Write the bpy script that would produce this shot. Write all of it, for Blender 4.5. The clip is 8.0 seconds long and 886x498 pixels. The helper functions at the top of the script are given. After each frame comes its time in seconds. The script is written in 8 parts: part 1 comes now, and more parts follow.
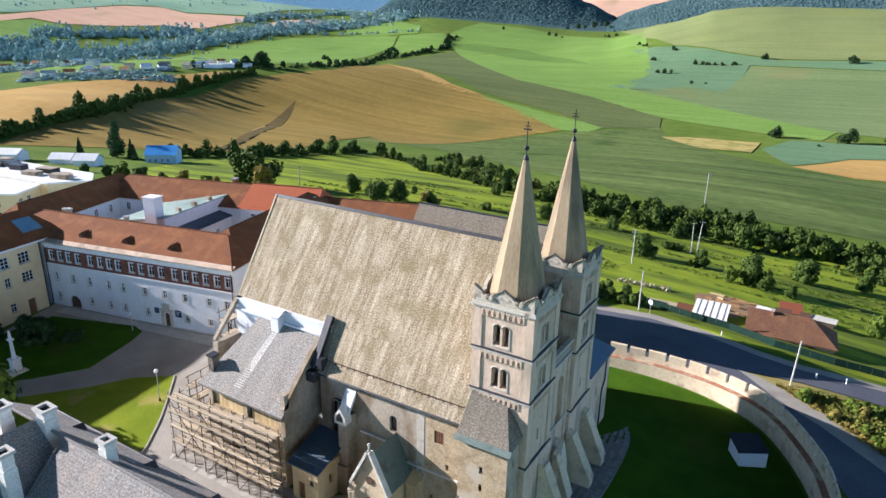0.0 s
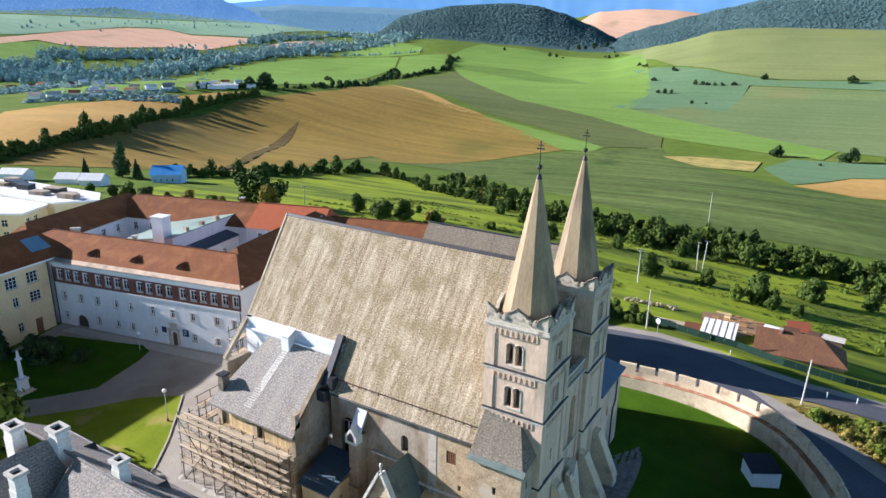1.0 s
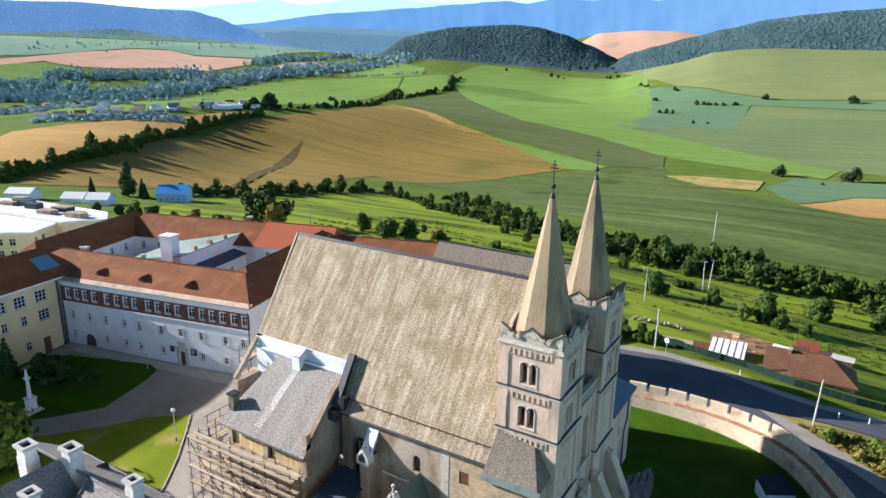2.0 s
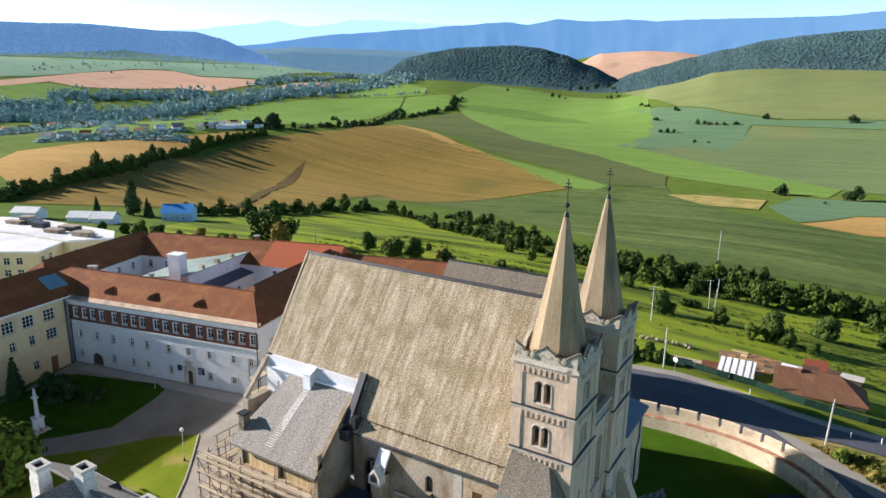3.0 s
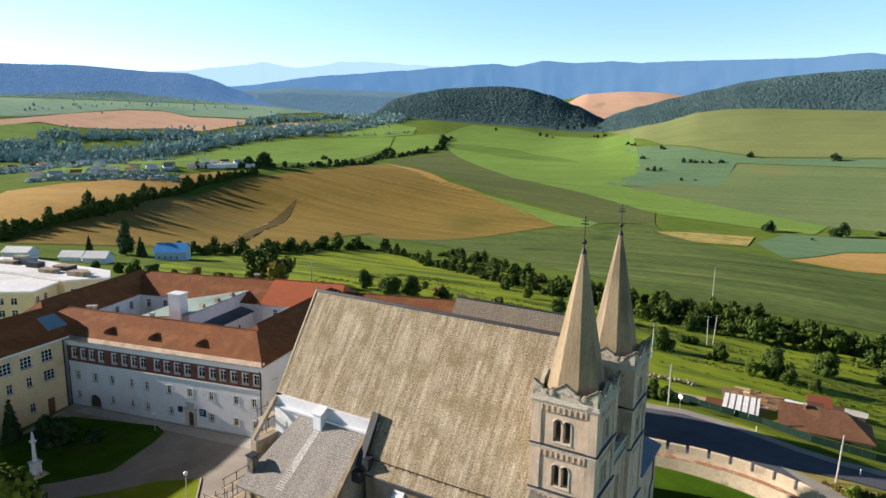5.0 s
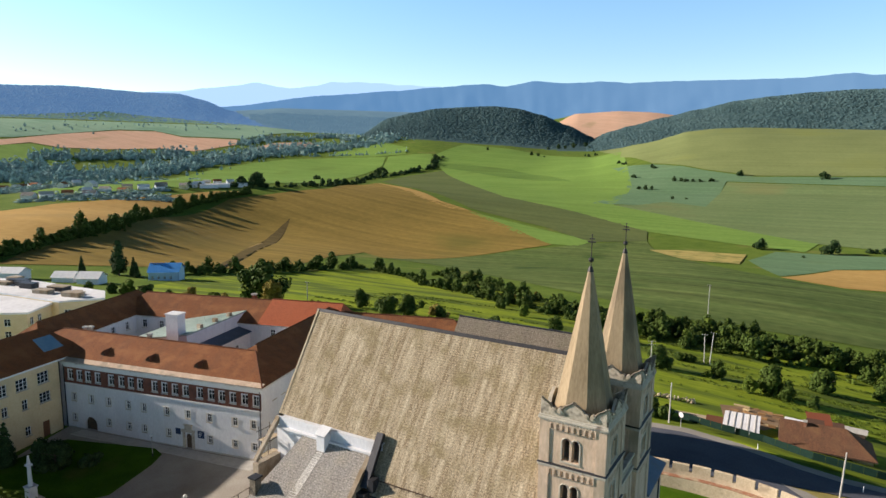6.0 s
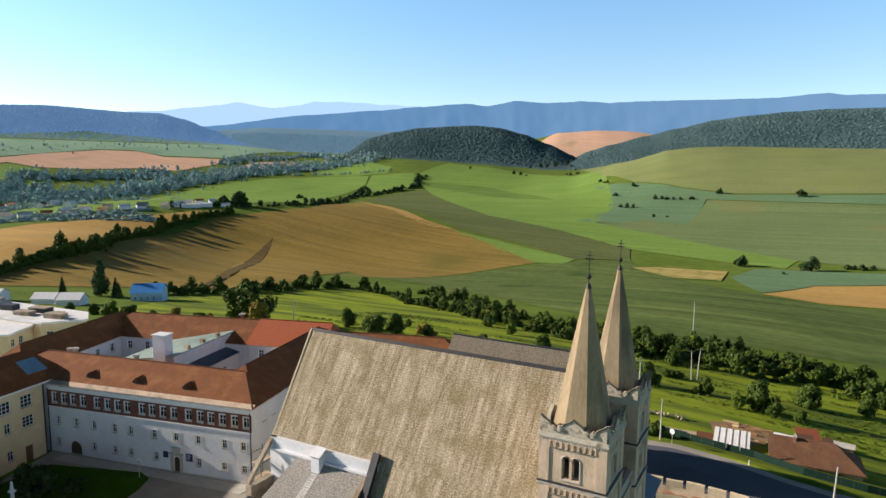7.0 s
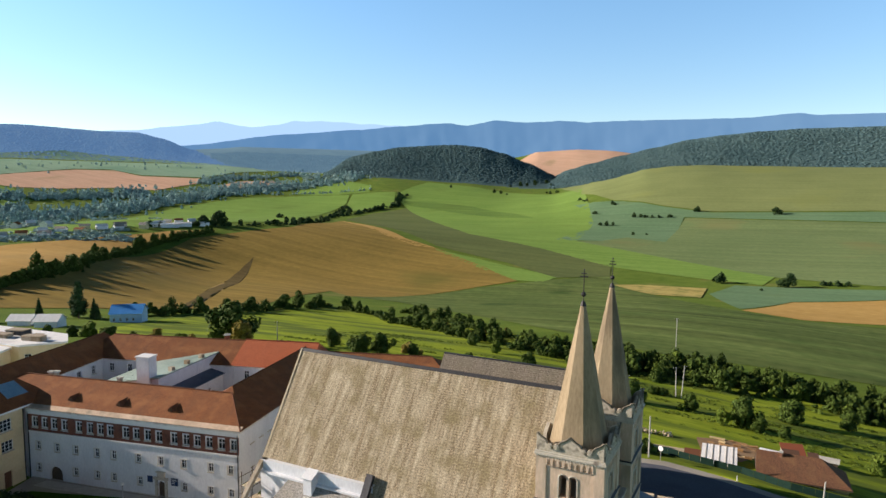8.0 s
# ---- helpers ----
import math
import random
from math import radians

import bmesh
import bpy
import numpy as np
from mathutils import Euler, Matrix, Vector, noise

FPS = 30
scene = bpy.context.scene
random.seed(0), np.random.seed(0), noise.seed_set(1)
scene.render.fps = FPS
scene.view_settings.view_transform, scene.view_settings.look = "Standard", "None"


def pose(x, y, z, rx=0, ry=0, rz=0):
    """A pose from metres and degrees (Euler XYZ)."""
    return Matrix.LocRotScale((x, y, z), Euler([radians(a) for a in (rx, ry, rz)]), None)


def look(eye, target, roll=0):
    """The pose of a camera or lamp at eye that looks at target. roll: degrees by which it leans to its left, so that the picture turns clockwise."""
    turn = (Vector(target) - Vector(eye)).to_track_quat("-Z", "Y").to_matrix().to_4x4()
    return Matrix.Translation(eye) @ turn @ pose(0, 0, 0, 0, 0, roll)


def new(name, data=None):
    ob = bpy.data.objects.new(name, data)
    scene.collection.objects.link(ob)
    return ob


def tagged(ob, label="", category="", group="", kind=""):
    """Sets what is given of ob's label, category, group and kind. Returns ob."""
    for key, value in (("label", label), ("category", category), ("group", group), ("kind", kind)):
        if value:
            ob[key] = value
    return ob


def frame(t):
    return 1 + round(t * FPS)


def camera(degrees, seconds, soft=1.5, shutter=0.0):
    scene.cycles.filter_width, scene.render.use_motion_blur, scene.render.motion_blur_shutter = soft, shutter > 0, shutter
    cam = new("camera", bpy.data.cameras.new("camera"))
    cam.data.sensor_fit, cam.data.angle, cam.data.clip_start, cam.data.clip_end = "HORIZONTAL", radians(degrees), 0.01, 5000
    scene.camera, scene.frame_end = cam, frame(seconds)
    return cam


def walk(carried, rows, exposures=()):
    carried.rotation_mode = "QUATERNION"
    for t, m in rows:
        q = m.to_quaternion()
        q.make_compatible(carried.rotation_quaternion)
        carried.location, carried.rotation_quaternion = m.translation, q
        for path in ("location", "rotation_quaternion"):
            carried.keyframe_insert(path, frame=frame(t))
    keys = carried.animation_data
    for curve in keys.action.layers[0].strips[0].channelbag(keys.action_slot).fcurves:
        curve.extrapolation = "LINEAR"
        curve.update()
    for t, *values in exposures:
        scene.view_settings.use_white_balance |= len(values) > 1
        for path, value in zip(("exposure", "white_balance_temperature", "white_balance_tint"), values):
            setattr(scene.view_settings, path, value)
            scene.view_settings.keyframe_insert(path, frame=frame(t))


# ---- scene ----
cam = camera(67.1, 8.0)
PATH = [
    (0, (22.736, -55.095, 56.023), (21.76, -53.476, 55.369), 1.1),
    (0.5, (22.285, -55.463, 56.001), (21.302, -53.838, 55.375), 1.0),
    (1, (21.809, -55.819, 55.988), (20.82, -54.188, 55.389), 1.0),
    (1.5, (21.338, -56.179, 55.989), (20.342, -54.541, 55.417), 1.0),
    (3, (19.89, -57.293, 55.965), (18.874, -55.641, 55.475), 0.9),
    (3.5, (19.27, -57.697, 55.964), (18.255, -56.037, 55.502), 0.9),
    (4, (18.647, -58.133, 55.92), (17.636, -56.463, 55.487), 0.8),
    (4.5, (18.077, -58.495, 55.912), (17.071, -56.814, 55.506), 0.8),
    (6, (16.208, -59.59, 55.806), (15.222, -57.88, 55.484), 0.7),
    (6.5, (15.56, -59.971, 55.787), (14.592, -58.246, 55.493), 0.6),
    (7, (14.903, -60.332, 55.69), (13.957, -58.59, 55.424), 0.6),
    (7.5, (14.272, -60.759, 55.698), (13.35, -59.0, 55.46), 0.6),
    (8, (13.651, -61.116, 55.688), (12.753, -59.341, 55.478), 0.5),
]
walk(cam, [(t, look(eye, target, roll)) for t, eye, target, roll in PATH],
     ((0, 1.31, 5280, 18), (1.5, 1.29, 5300, 17.5), (3, 1.08, 5560, 16), (4.5, 0.9, 5830, 15.5), (6, 0.74, 6020, 15.5), (8, 0.65, 6050, 16)))

# ---- light ----
SUN_EL, SUN_AZ = radians(21.5), math.atan2(-0.96, -0.28)
world = bpy.data.worlds.new("sky")
scene.world = world
world.use_nodes = True
_nt = world.node_tree
_sky = _nt.nodes.new("ShaderNodeTexSky")
_sky.sky_type = "NISHITA"
_sky.sun_disc = False
_sky.sun_elevation, _sky.sun_rotation = SUN_EL, SUN_AZ % (2 * math.pi)
_sky.altitude, _sky.air_density, _sky.dust_density, _sky.ozone_density = 450, 1.0, 0.15, 2.0
# hand-set ramp added to the sky: bright near the horizon, little fill from overhead
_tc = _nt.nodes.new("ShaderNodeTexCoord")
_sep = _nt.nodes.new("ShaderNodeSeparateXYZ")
_fill_ramp = _nt.nodes.new("ShaderNodeValToRGB")
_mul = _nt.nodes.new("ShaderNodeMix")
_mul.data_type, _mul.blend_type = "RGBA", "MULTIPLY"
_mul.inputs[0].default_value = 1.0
_ends = _fill_ramp.color_ramp.elements
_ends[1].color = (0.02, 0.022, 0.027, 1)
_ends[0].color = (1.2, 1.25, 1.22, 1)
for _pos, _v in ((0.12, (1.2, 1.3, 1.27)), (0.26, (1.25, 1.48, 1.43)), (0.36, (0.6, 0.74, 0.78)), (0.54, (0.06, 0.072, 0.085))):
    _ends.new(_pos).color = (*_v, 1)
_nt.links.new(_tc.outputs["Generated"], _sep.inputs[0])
_nt.links.new(_sep.outputs["Z"], _fill_ramp.inputs[0])
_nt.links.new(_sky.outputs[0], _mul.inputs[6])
_nt.links.new(_fill_ramp.outputs[0], _mul.inputs[7])
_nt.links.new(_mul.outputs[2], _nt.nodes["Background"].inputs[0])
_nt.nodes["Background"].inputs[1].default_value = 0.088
sun = new("sun", bpy.data.lights.new("sun", "SUN"))
sun.data.energy, sun.data.angle, sun.data.color = 5.0, radians(0.6), (1.0, 0.86, 0.67)
_sd = Vector((math.sin(SUN_AZ) * math.cos(SUN_EL), math.cos(SUN_AZ) * math.cos(SUN_EL), math.sin(SUN_EL)))
sun.matrix_world = look(_sd * 300, (0, 0, 0))


# ---- materials ----
def material(name, dark, light, scale=1.0, rough=0.85, metal=0.0, bump=0.3, fine=8.0, stain=None, stain_scale=0.15, stain_at=0.55, island=0.0, coord="Object", stretch=(1, 1, 1), spec=0.3):
    m = bpy.data.materials.new(name)
    m.use_nodes = True
    nt = m.node_tree
    n, l = nt.nodes, nt.links
    b = n["Principled BSDF"]
    b.inputs["Roughness"].default_value, b.inputs["Metallic"].default_value = rough, metal
    b.inputs["Specular IOR Level"].default_value = 0.04 if coord == "World" else spec
    tc = n.new("ShaderNodeTexCoord")
    mp = n.new("ShaderNodeMapping")
    mp.inputs["Scale"].default_value = stretch
    if coord == "World":
        geo = n.new("ShaderNodeNewGeometry")
        l.new(geo.outputs["Position"], mp.inputs["Vector"])
    else:
        l.new(tc.outputs[coord], mp.inputs["Vector"])
    n1 = n.new("ShaderNodeTexNoise")
    n1.inputs["Scale"].default_value, n1.inputs["Detail"].default_value = scale, 6
    n2 = n.new("ShaderNodeTexNoise")
    n2.inputs["Scale"].default_value, n2.inputs["Detail"].default_value = scale * fine, 4
    for t in (n1, n2):
        l.new(mp.outputs[0], t.inputs["Vector"])
    mixv = n.new("ShaderNodeMath")
    mixv.operation = "MULTIPLY_ADD"
    mixv.inputs[1].default_value = 0.5
    l.new(n1.outputs["Fac"], mixv.inputs[0])
    half = n.new("ShaderNodeMath")
    half.operation = "MULTIPLY"
    half.inputs[1].default_value = 0.5
    l.new(n2.outputs["Fac"], half.inputs[0])
    l.new(half.outputs[0], mixv.inputs[2])
    ramp = n.new("ShaderNodeValToRGB")
    ramp.color_ramp.elements[0].position, ramp.color_ramp.elements[1].position = 0.34, 0.66
    ramp.color_ramp.elements[0].color, ramp.color_ramp.elements[1].color = (*dark, 1), (*light, 1)
    l.new(mixv.outputs[0], ramp.inputs[0])
    col = ramp.outputs[0]
    if stain:
        n3 = n.new("ShaderNodeTexNoise")
        n3.inputs["Scale"].default_value, n3.inputs["Detail"].default_value = stain_scale, 5
        l.new(mp.outputs[0], n3.inputs["Vector"])
        r3 = n.new("ShaderNodeValToRGB")
        r3.color_ramp.elements[0].position, r3.color_ramp.elements[1].position = stain_at, stain_at + 0.14
        l.new(n3.outputs["Fac"], r3.inputs[0])
        mx = n.new("ShaderNodeMix")
        mx.data_type = "RGBA"
        l.new(r3.outputs[0], mx.inputs[0])
        l.new(col, mx.inputs[6])
        mx.inputs[7].default_value = (*stain, 1)
        col = mx.outputs[2]
    if island:
        geo2 = n.new("ShaderNodeNewGeometry")
        oi = n.new("ShaderNodeObjectInfo")
        add = n.new("ShaderNodeMath")
        l.new(geo2.outputs["Random Per Island"], add.inputs[0])
        l.new(oi.outputs["Random"], add.inputs[1])
        fr = n.new("ShaderNodeMath")
        fr.operation = "FRACT"
        l.new(add.outputs[0], fr.inputs[0])
        mr = n.new("ShaderNodeMapRange")
        mr.inputs[3].default_value, mr.inputs[4].default_value = 1 - island, 1 + island
        l.new(fr.outputs[0], mr.inputs[0])
        hs = n.new("ShaderNodeHueSaturation")
        l.new(mr.outputs[0], hs.inputs["Value"])
        l.new(col, hs.inputs["Color"])
        col = hs.outputs[0]
    l.new(col, b.inputs["Base Color"])
    if bump:
        bp = n.new("ShaderNodeBump")
        bp.inputs["Strength"].default_value, bp.inputs["Distance"].default_value = bump, 0.05
        l.new(n2.outputs["Fac"], bp.inputs["Height"])
        l.new(bp.outputs[0], b.inputs["Normal"])
    return m


GRASS = material("grass", (0.075, 0.13, 0.018), (0.16, 0.22, 0.035), 0.05, 0.95, bump=0.6, fine=30, stain=(0.2, 0.2, 0.06), stain_scale=0.02, stain_at=0.6, coord="World")
# LAWN is kept darker to deepen shade; COURTLAWN is its lighter, sunlit version
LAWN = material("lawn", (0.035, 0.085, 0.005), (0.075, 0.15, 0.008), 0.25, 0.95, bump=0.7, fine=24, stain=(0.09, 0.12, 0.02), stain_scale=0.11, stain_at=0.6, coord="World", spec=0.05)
COURTLAWN = material("sunlit_dry_court_lawn", (0.14, 0.2, 0.012), (0.25, 0.3, 0.022), 0.3, 0.95, bump=0.7, fine=20, stain=(0.36, 0.3, 0.1), stain_scale=0.2, stain_at=0.57, coord="World")
MEADOW = material("meadow", (0.13, 0.2, 0.014), (0.33, 0.39, 0.03), 0.09, 0.95, bump=0.8, fine=7, stain=(0.11, 0.15, 0.025), stain_scale=0.06, stain_at=0.47, coord="World", stretch=(0.3, 1.7, 1))
PLASTER = material("grey_plaster", (0.445, 0.335, 0.24), (0.695, 0.538, 0.4), 0.45, 0.9, stain=(0.34, 0.285, 0.21), stain_scale=0.4, stain_at=0.53, fine=9, stretch=(1, 1, 0.3))
PLASTER_DARK = material("weathered_plaster", (0.278, 0.23, 0.17), (0.474, 0.402, 0.308), 0.5, 0.9, bump=0.5, stain=(0.247, 0.186, 0.115), stain_scale=0.45, stain_at=0.5, stretch=(1, 1, 0.5))
TRIM = material("carved_stone", (0.42, 0.38, 0.31), (0.6, 0.55, 0.46), 1.2, 0.85, stain=(0.2, 0.17, 0.14), stain_scale=0.8, stain_at=0.58)
WHITE = material("white_plaster", (0.64, 0.645, 0.67), (0.78, 0.785, 0.8), 0.5, 0.9, stain=(0.62, 0.61, 0.6), stain_scale=0.2, stain_at=0.6, stretch=(1, 1, 0.4))
OLD_WHITE = material("flaking_whitewash", (0.52, 0.49, 0.43), (0.8, 0.79, 0.75), 0.9, 0.9, stain=(0.4, 0.36, 0.3), stain_scale=0.8, stain_at=0.58, fine=6)
YELLOW = material("yellow_plaster", (0.68, 0.54, 0.31), (0.78, 0.65, 0.4), 0.4, 0.9, stain=(0.6, 0.49, 0.3), stain_scale=0.15)
OCHRE = material("ochre_plaster", (0.5, 0.38, 0.2), (0.62, 0.5, 0.3), 0.5, 0.9)
RUBBLE = material("rubble_masonry", (0.3, 0.22, 0.13), (0.55, 0.44, 0.28), 1.1, 0.95, bump=0.9, fine=4, stain=(0.5, 0.43, 0.33), stain_scale=0.35, stain_at=0.5)
CREST = material("blackened_carved_stone", (0.1, 0.085, 0.065), (0.28, 0.24, 0.18), 1.3, 0.9, bump=0.6, stain=(0.05, 0.045, 0.04), stain_scale=0.9, stain_at=0.5, fine=5)
CRESTWALL = material("sooty_parapet_plaster", (0.36, 0.31, 0.24), (0.6, 0.54, 0.43), 0.9, 0.9, bump=0.5, stain=(0.13, 0.11, 0.09), stain_scale=0.9, stain_at=0.54, fine=5)
SANDSTONE = material("sandstone", (0.46, 0.37, 0.25), (0.66, 0.56, 0.4), 0.7, 0.9, bump=0.6, fine=6, stain=(0.36, 0.29, 0.2), stain_scale=0.5, island=0.12)
SPIRE = material("spire_stone", (0.231, 0.175, 0.104), (0.367, 0.285, 0.176), 0.6, 0.9, bump=0.5, fine=8, stain=(0.158, 0.125, 0.081), stain_scale=0.35, stain_at=0.52, stretch=(1, 1, 0.2))
BAND = material("painted_red_frieze", (0.13, 0.05, 0.035), (0.24, 0.1, 0.07), 0.8, 0.9, stain=(0.1, 0.05, 0.04), stain_scale=0.6)
# bluish tint puts the blue of the shaded road into the asphalt
ASPHALT = material("asphalt", (0.098, 0.104, 0.128), (0.148, 0.152, 0.178), 0.15, 0.9, fine=20, stain=(0.08, 0.084, 0.1), stain_scale=0.08, stain_at=0.58, coord="World")
GRAVEL = material("pale_gravel", (0.3, 0.27, 0.23), (0.44, 0.41, 0.36), 0.2, 0.95, fine=30, stain=(0.25, 0.22, 0.18), stain_scale=0.07, coord="World")
COBBLE = material("stone_apron", (0.2, 0.19, 0.18), (0.34, 0.32, 0.3), 0.8, 0.9, fine=5, bump=0.8, coord="World", island=0.15)
DIRT = material("dirt", (0.24, 0.15, 0.085), (0.38, 0.26, 0.15), 0.25, 0.95, fine=18, coord="World")
WOOD = material("weathered_wood", (0.4, 0.32, 0.21), (0.64, 0.54, 0.39), 1.5, 0.85, fine=6, island=0.18, stretch=(0.3, 1, 1))
BOARD = material("fresh_board", (0.5, 0.37, 0.18), (0.68, 0.54, 0.3), 1.2, 0.8, island=0.2, stretch=(1, 1, 0.2))
LUMBER = material("orange_brown_planks", (0.24, 0.13, 0.05), (0.4, 0.24, 0.1), 1.2, 0.85, island=0.2)
DARKWOOD = material("dark_wood", (0.07, 0.045, 0.03), (0.13, 0.085, 0.055), 1.5, 0.8)
BROWNWOOD = material("brown_door_wood", (0.13, 0.06, 0.03), (0.22, 0.11, 0.06), 1.5, 0.7)
STEEL = material("rusty_tube", (0.08, 0.065, 0.055), (0.17, 0.14, 0.115), 3.0, 0.6, metal=0.4)
IRON = material("dark_iron", (0.03, 0.03, 0.032), (0.06, 0.055, 0.05), 3.0, 0.55, metal=0.6)
ZINC = material("dark_sheet_metal", (0.035, 0.035, 0.04), (0.06, 0.06, 0.065), 0.8, 0.5, metal=0.3)
BLUEMETAL = material("blue_grey_sheet_roof", (0.06, 0.1, 0.16), (0.1, 0.15, 0.22), 0.5, 0.5, metal=0.2, stain=(0.09, 0.12, 0.15), stain_scale=0.4)
SKYMETAL = material("light_blue_sheet_roof", (0.16, 0.29, 0.4), (0.24, 0.38, 0.48), 0.5, 0.5, metal=0.1)
GREENMETAL = material("green_copper_sheet", (0.098, 0.14, 0.126), (0.154, 0.196, 0.175), 0.5, 0.55, metal=0.2, stain=(0.07, 0.091, 0.084), stain_scale=0.5)
PALEGREEN = material("pale_green_sheet_roof", (0.26, 0.34, 0.3), (0.36, 0.44, 0.39), 0.3, 0.6, stain=(0.22, 0.29, 0.26), stain_scale=0.1)
WHITEROOF = material("white_membrane_roof", (0.7, 0.7, 0.71), (0.86, 0.86, 0.86), 0.1, 0.7, stain=(0.6, 0.6, 0.6), stain_scale=0.06)
BLUEROOF = material("bright_blue_sheet_roof", (0.06, 0.26, 0.64), (0.1, 0.34, 0.75), 0.5, 0.5)
BLUEWALL = material("pale_blue_wall", (0.36, 0.5, 0.66), (0.46, 0.6, 0.74), 0.5, 0.9)
WHITEPAINT = material("white_paint", (0.74, 0.74, 0.73), (0.84, 0.84, 0.83), 2.0, 0.6, bump=0.05)
SIGNWHITE = material("sign_enamel", (0.78, 0.78, 0.78), (0.84, 0.84, 0.84), 2.0, 0.5, bump=0.0)
DARKBLUE = material("dark_blue_board", (0.02, 0.035, 0.09), (0.03, 0.05, 0.12), 2.0, 0.5, bump=0.0)
CAPSTONE = material("grey_ridge_capping", (0.17, 0.16, 0.15), (0.27, 0.255, 0.24), 1.2, 0.9)
CONCRETE = material("concrete_pole", (0.42, 0.4, 0.36), (0.58, 0.56, 0.51), 1.0, 0.9)
BARK = material("bark", (0.06, 0.045, 0.03), (0.13, 0.1, 0.07), 2.0, 0.95, stretch=(1, 1, 0.3))
LEAF = material("broad_leaves", (0.038, 0.066, 0.012), (0.085, 0.125, 0.022), 0.35, 0.7, bump=0, island=0.3, spec=0.08)
LEAF_LIGHT = material("light_leaves", (0.075, 0.12, 0.014), (0.15, 0.2, 0.03), 0.35, 0.7, bump=0, island=0.3, spec=0.08)
LEAF_GOLD = material("turning_leaves", (0.16, 0.13, 0.02), (0.27, 0.21, 0.04), 0.35, 0.7, bump=0, island=0.3, spec=0.08)
LEAF_DARK = material("dark_needles", (0.024, 0.048, 0.016), (0.055, 0.09, 0.03), 0.35, 0.75, bump=0, island=0.3, spec=0.08)
SCRUB = material("dry_scrub", (0.2, 0.165, 0.035), (0.33, 0.27, 0.07), 0.35, 0.85, bump=0, island=0.3, spec=0.08)
RANK = material("rank_green_scrub", (0.12, 0.135, 0.022), (0.23, 0.235, 0.05), 0.35, 0.85, bump=0, island=0.35, spec=0.08)
# the next two base colours carry a haze tint for distance
FOREST = material("hazed_forest", (0.052, 0.096, 0.104), (0.098, 0.16, 0.162), 0.006, 0.95, bump=0, island=0.12, coord="World")
FARWOOD = material("hazed_valley_woods", (0.24, 0.36, 0.37), (0.36, 0.48, 0.44), 0.02, 0.95, bump=0, island=0.15, coord="World")
# dark surface with a blue emission that stands in for distance haze
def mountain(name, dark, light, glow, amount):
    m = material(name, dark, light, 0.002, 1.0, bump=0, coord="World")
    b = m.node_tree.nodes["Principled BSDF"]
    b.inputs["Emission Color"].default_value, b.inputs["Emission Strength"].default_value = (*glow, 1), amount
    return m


# far woods and mountains all glow faintly blue as painted haze
FOREST_FAR = mountain("haze_glow_far_forest", (0.07, 0.11, 0.12), (0.1, 0.15, 0.15), (0.17, 0.33, 0.6), 0.3)
FOREST_MID = mountain("haze_glow_ridge_forest", (0.07, 0.11, 0.11), (0.1, 0.15, 0.14), (0.2, 0.36, 0.5), 0.24)
MOUNT = mountain("haze_glow_mountain", (0.06, 0.09, 0.115), (0.065, 0.095, 0.12), (0.18, 0.38, 0.64), 0.4)
MOUNT_FAR = mountain("pale_haze_glow_mountain", (0.06, 0.08, 0.1), (0.065, 0.085, 0.105), (0.46, 0.66, 0.86), 0.68)


def crop(name, dark, light, angle=0.0, row=0.2, patch=(0.1, 0.1, 0.05), at=0.58, size=0.006):
    """A field: broad patches of ripeness, and fine drill rows along one bearing."""
    m = material(name, dark, light, 0.012, 0.95, bump=0.0, fine=14, stain=patch, stain_scale=size, stain_at=at, coord="World")
    nt = m.node_tree
    n, l = nt.nodes, nt.links
    b = n["Principled BSDF"]
    src = b.inputs["Base Color"].links[0].from_socket
    geo = n.new("ShaderNodeNewGeometry")
    mp = n.new("ShaderNodeMapping")
    mp.inputs["Rotation"].default_value = (0, 0, radians(angle))
    mp.inputs["Scale"].default_value = (0.004, 0.09, 0.02)
    l.new(geo.outputs["Position"], mp.inputs["Vector"])
    t = n.new("ShaderNodeTexNoise")
    t.inputs["Scale"].default_value, t.inputs["Detail"].default_value = 1.0, 5
    l.new(mp.outputs[0], t.inputs["Vector"])
    mr = n.new("ShaderNodeMapRange")
    mr.inputs[1].default_value, mr.inputs[2].default_value = 0.3, 0.7
    mr.inputs[3].default_value, mr.inputs[4].default_value = 1 - row, 1 + row
    l.new(t.outputs["Fac"], mr.inputs[0])
    hs = n.new("ShaderNodeHueSaturation")
    l.new(mr.outputs[0], hs.inputs["Value"])
    l.new(src, hs.inputs["Color"])
    l.new(hs.outputs[0], b.inputs["Base Color"])
    return m


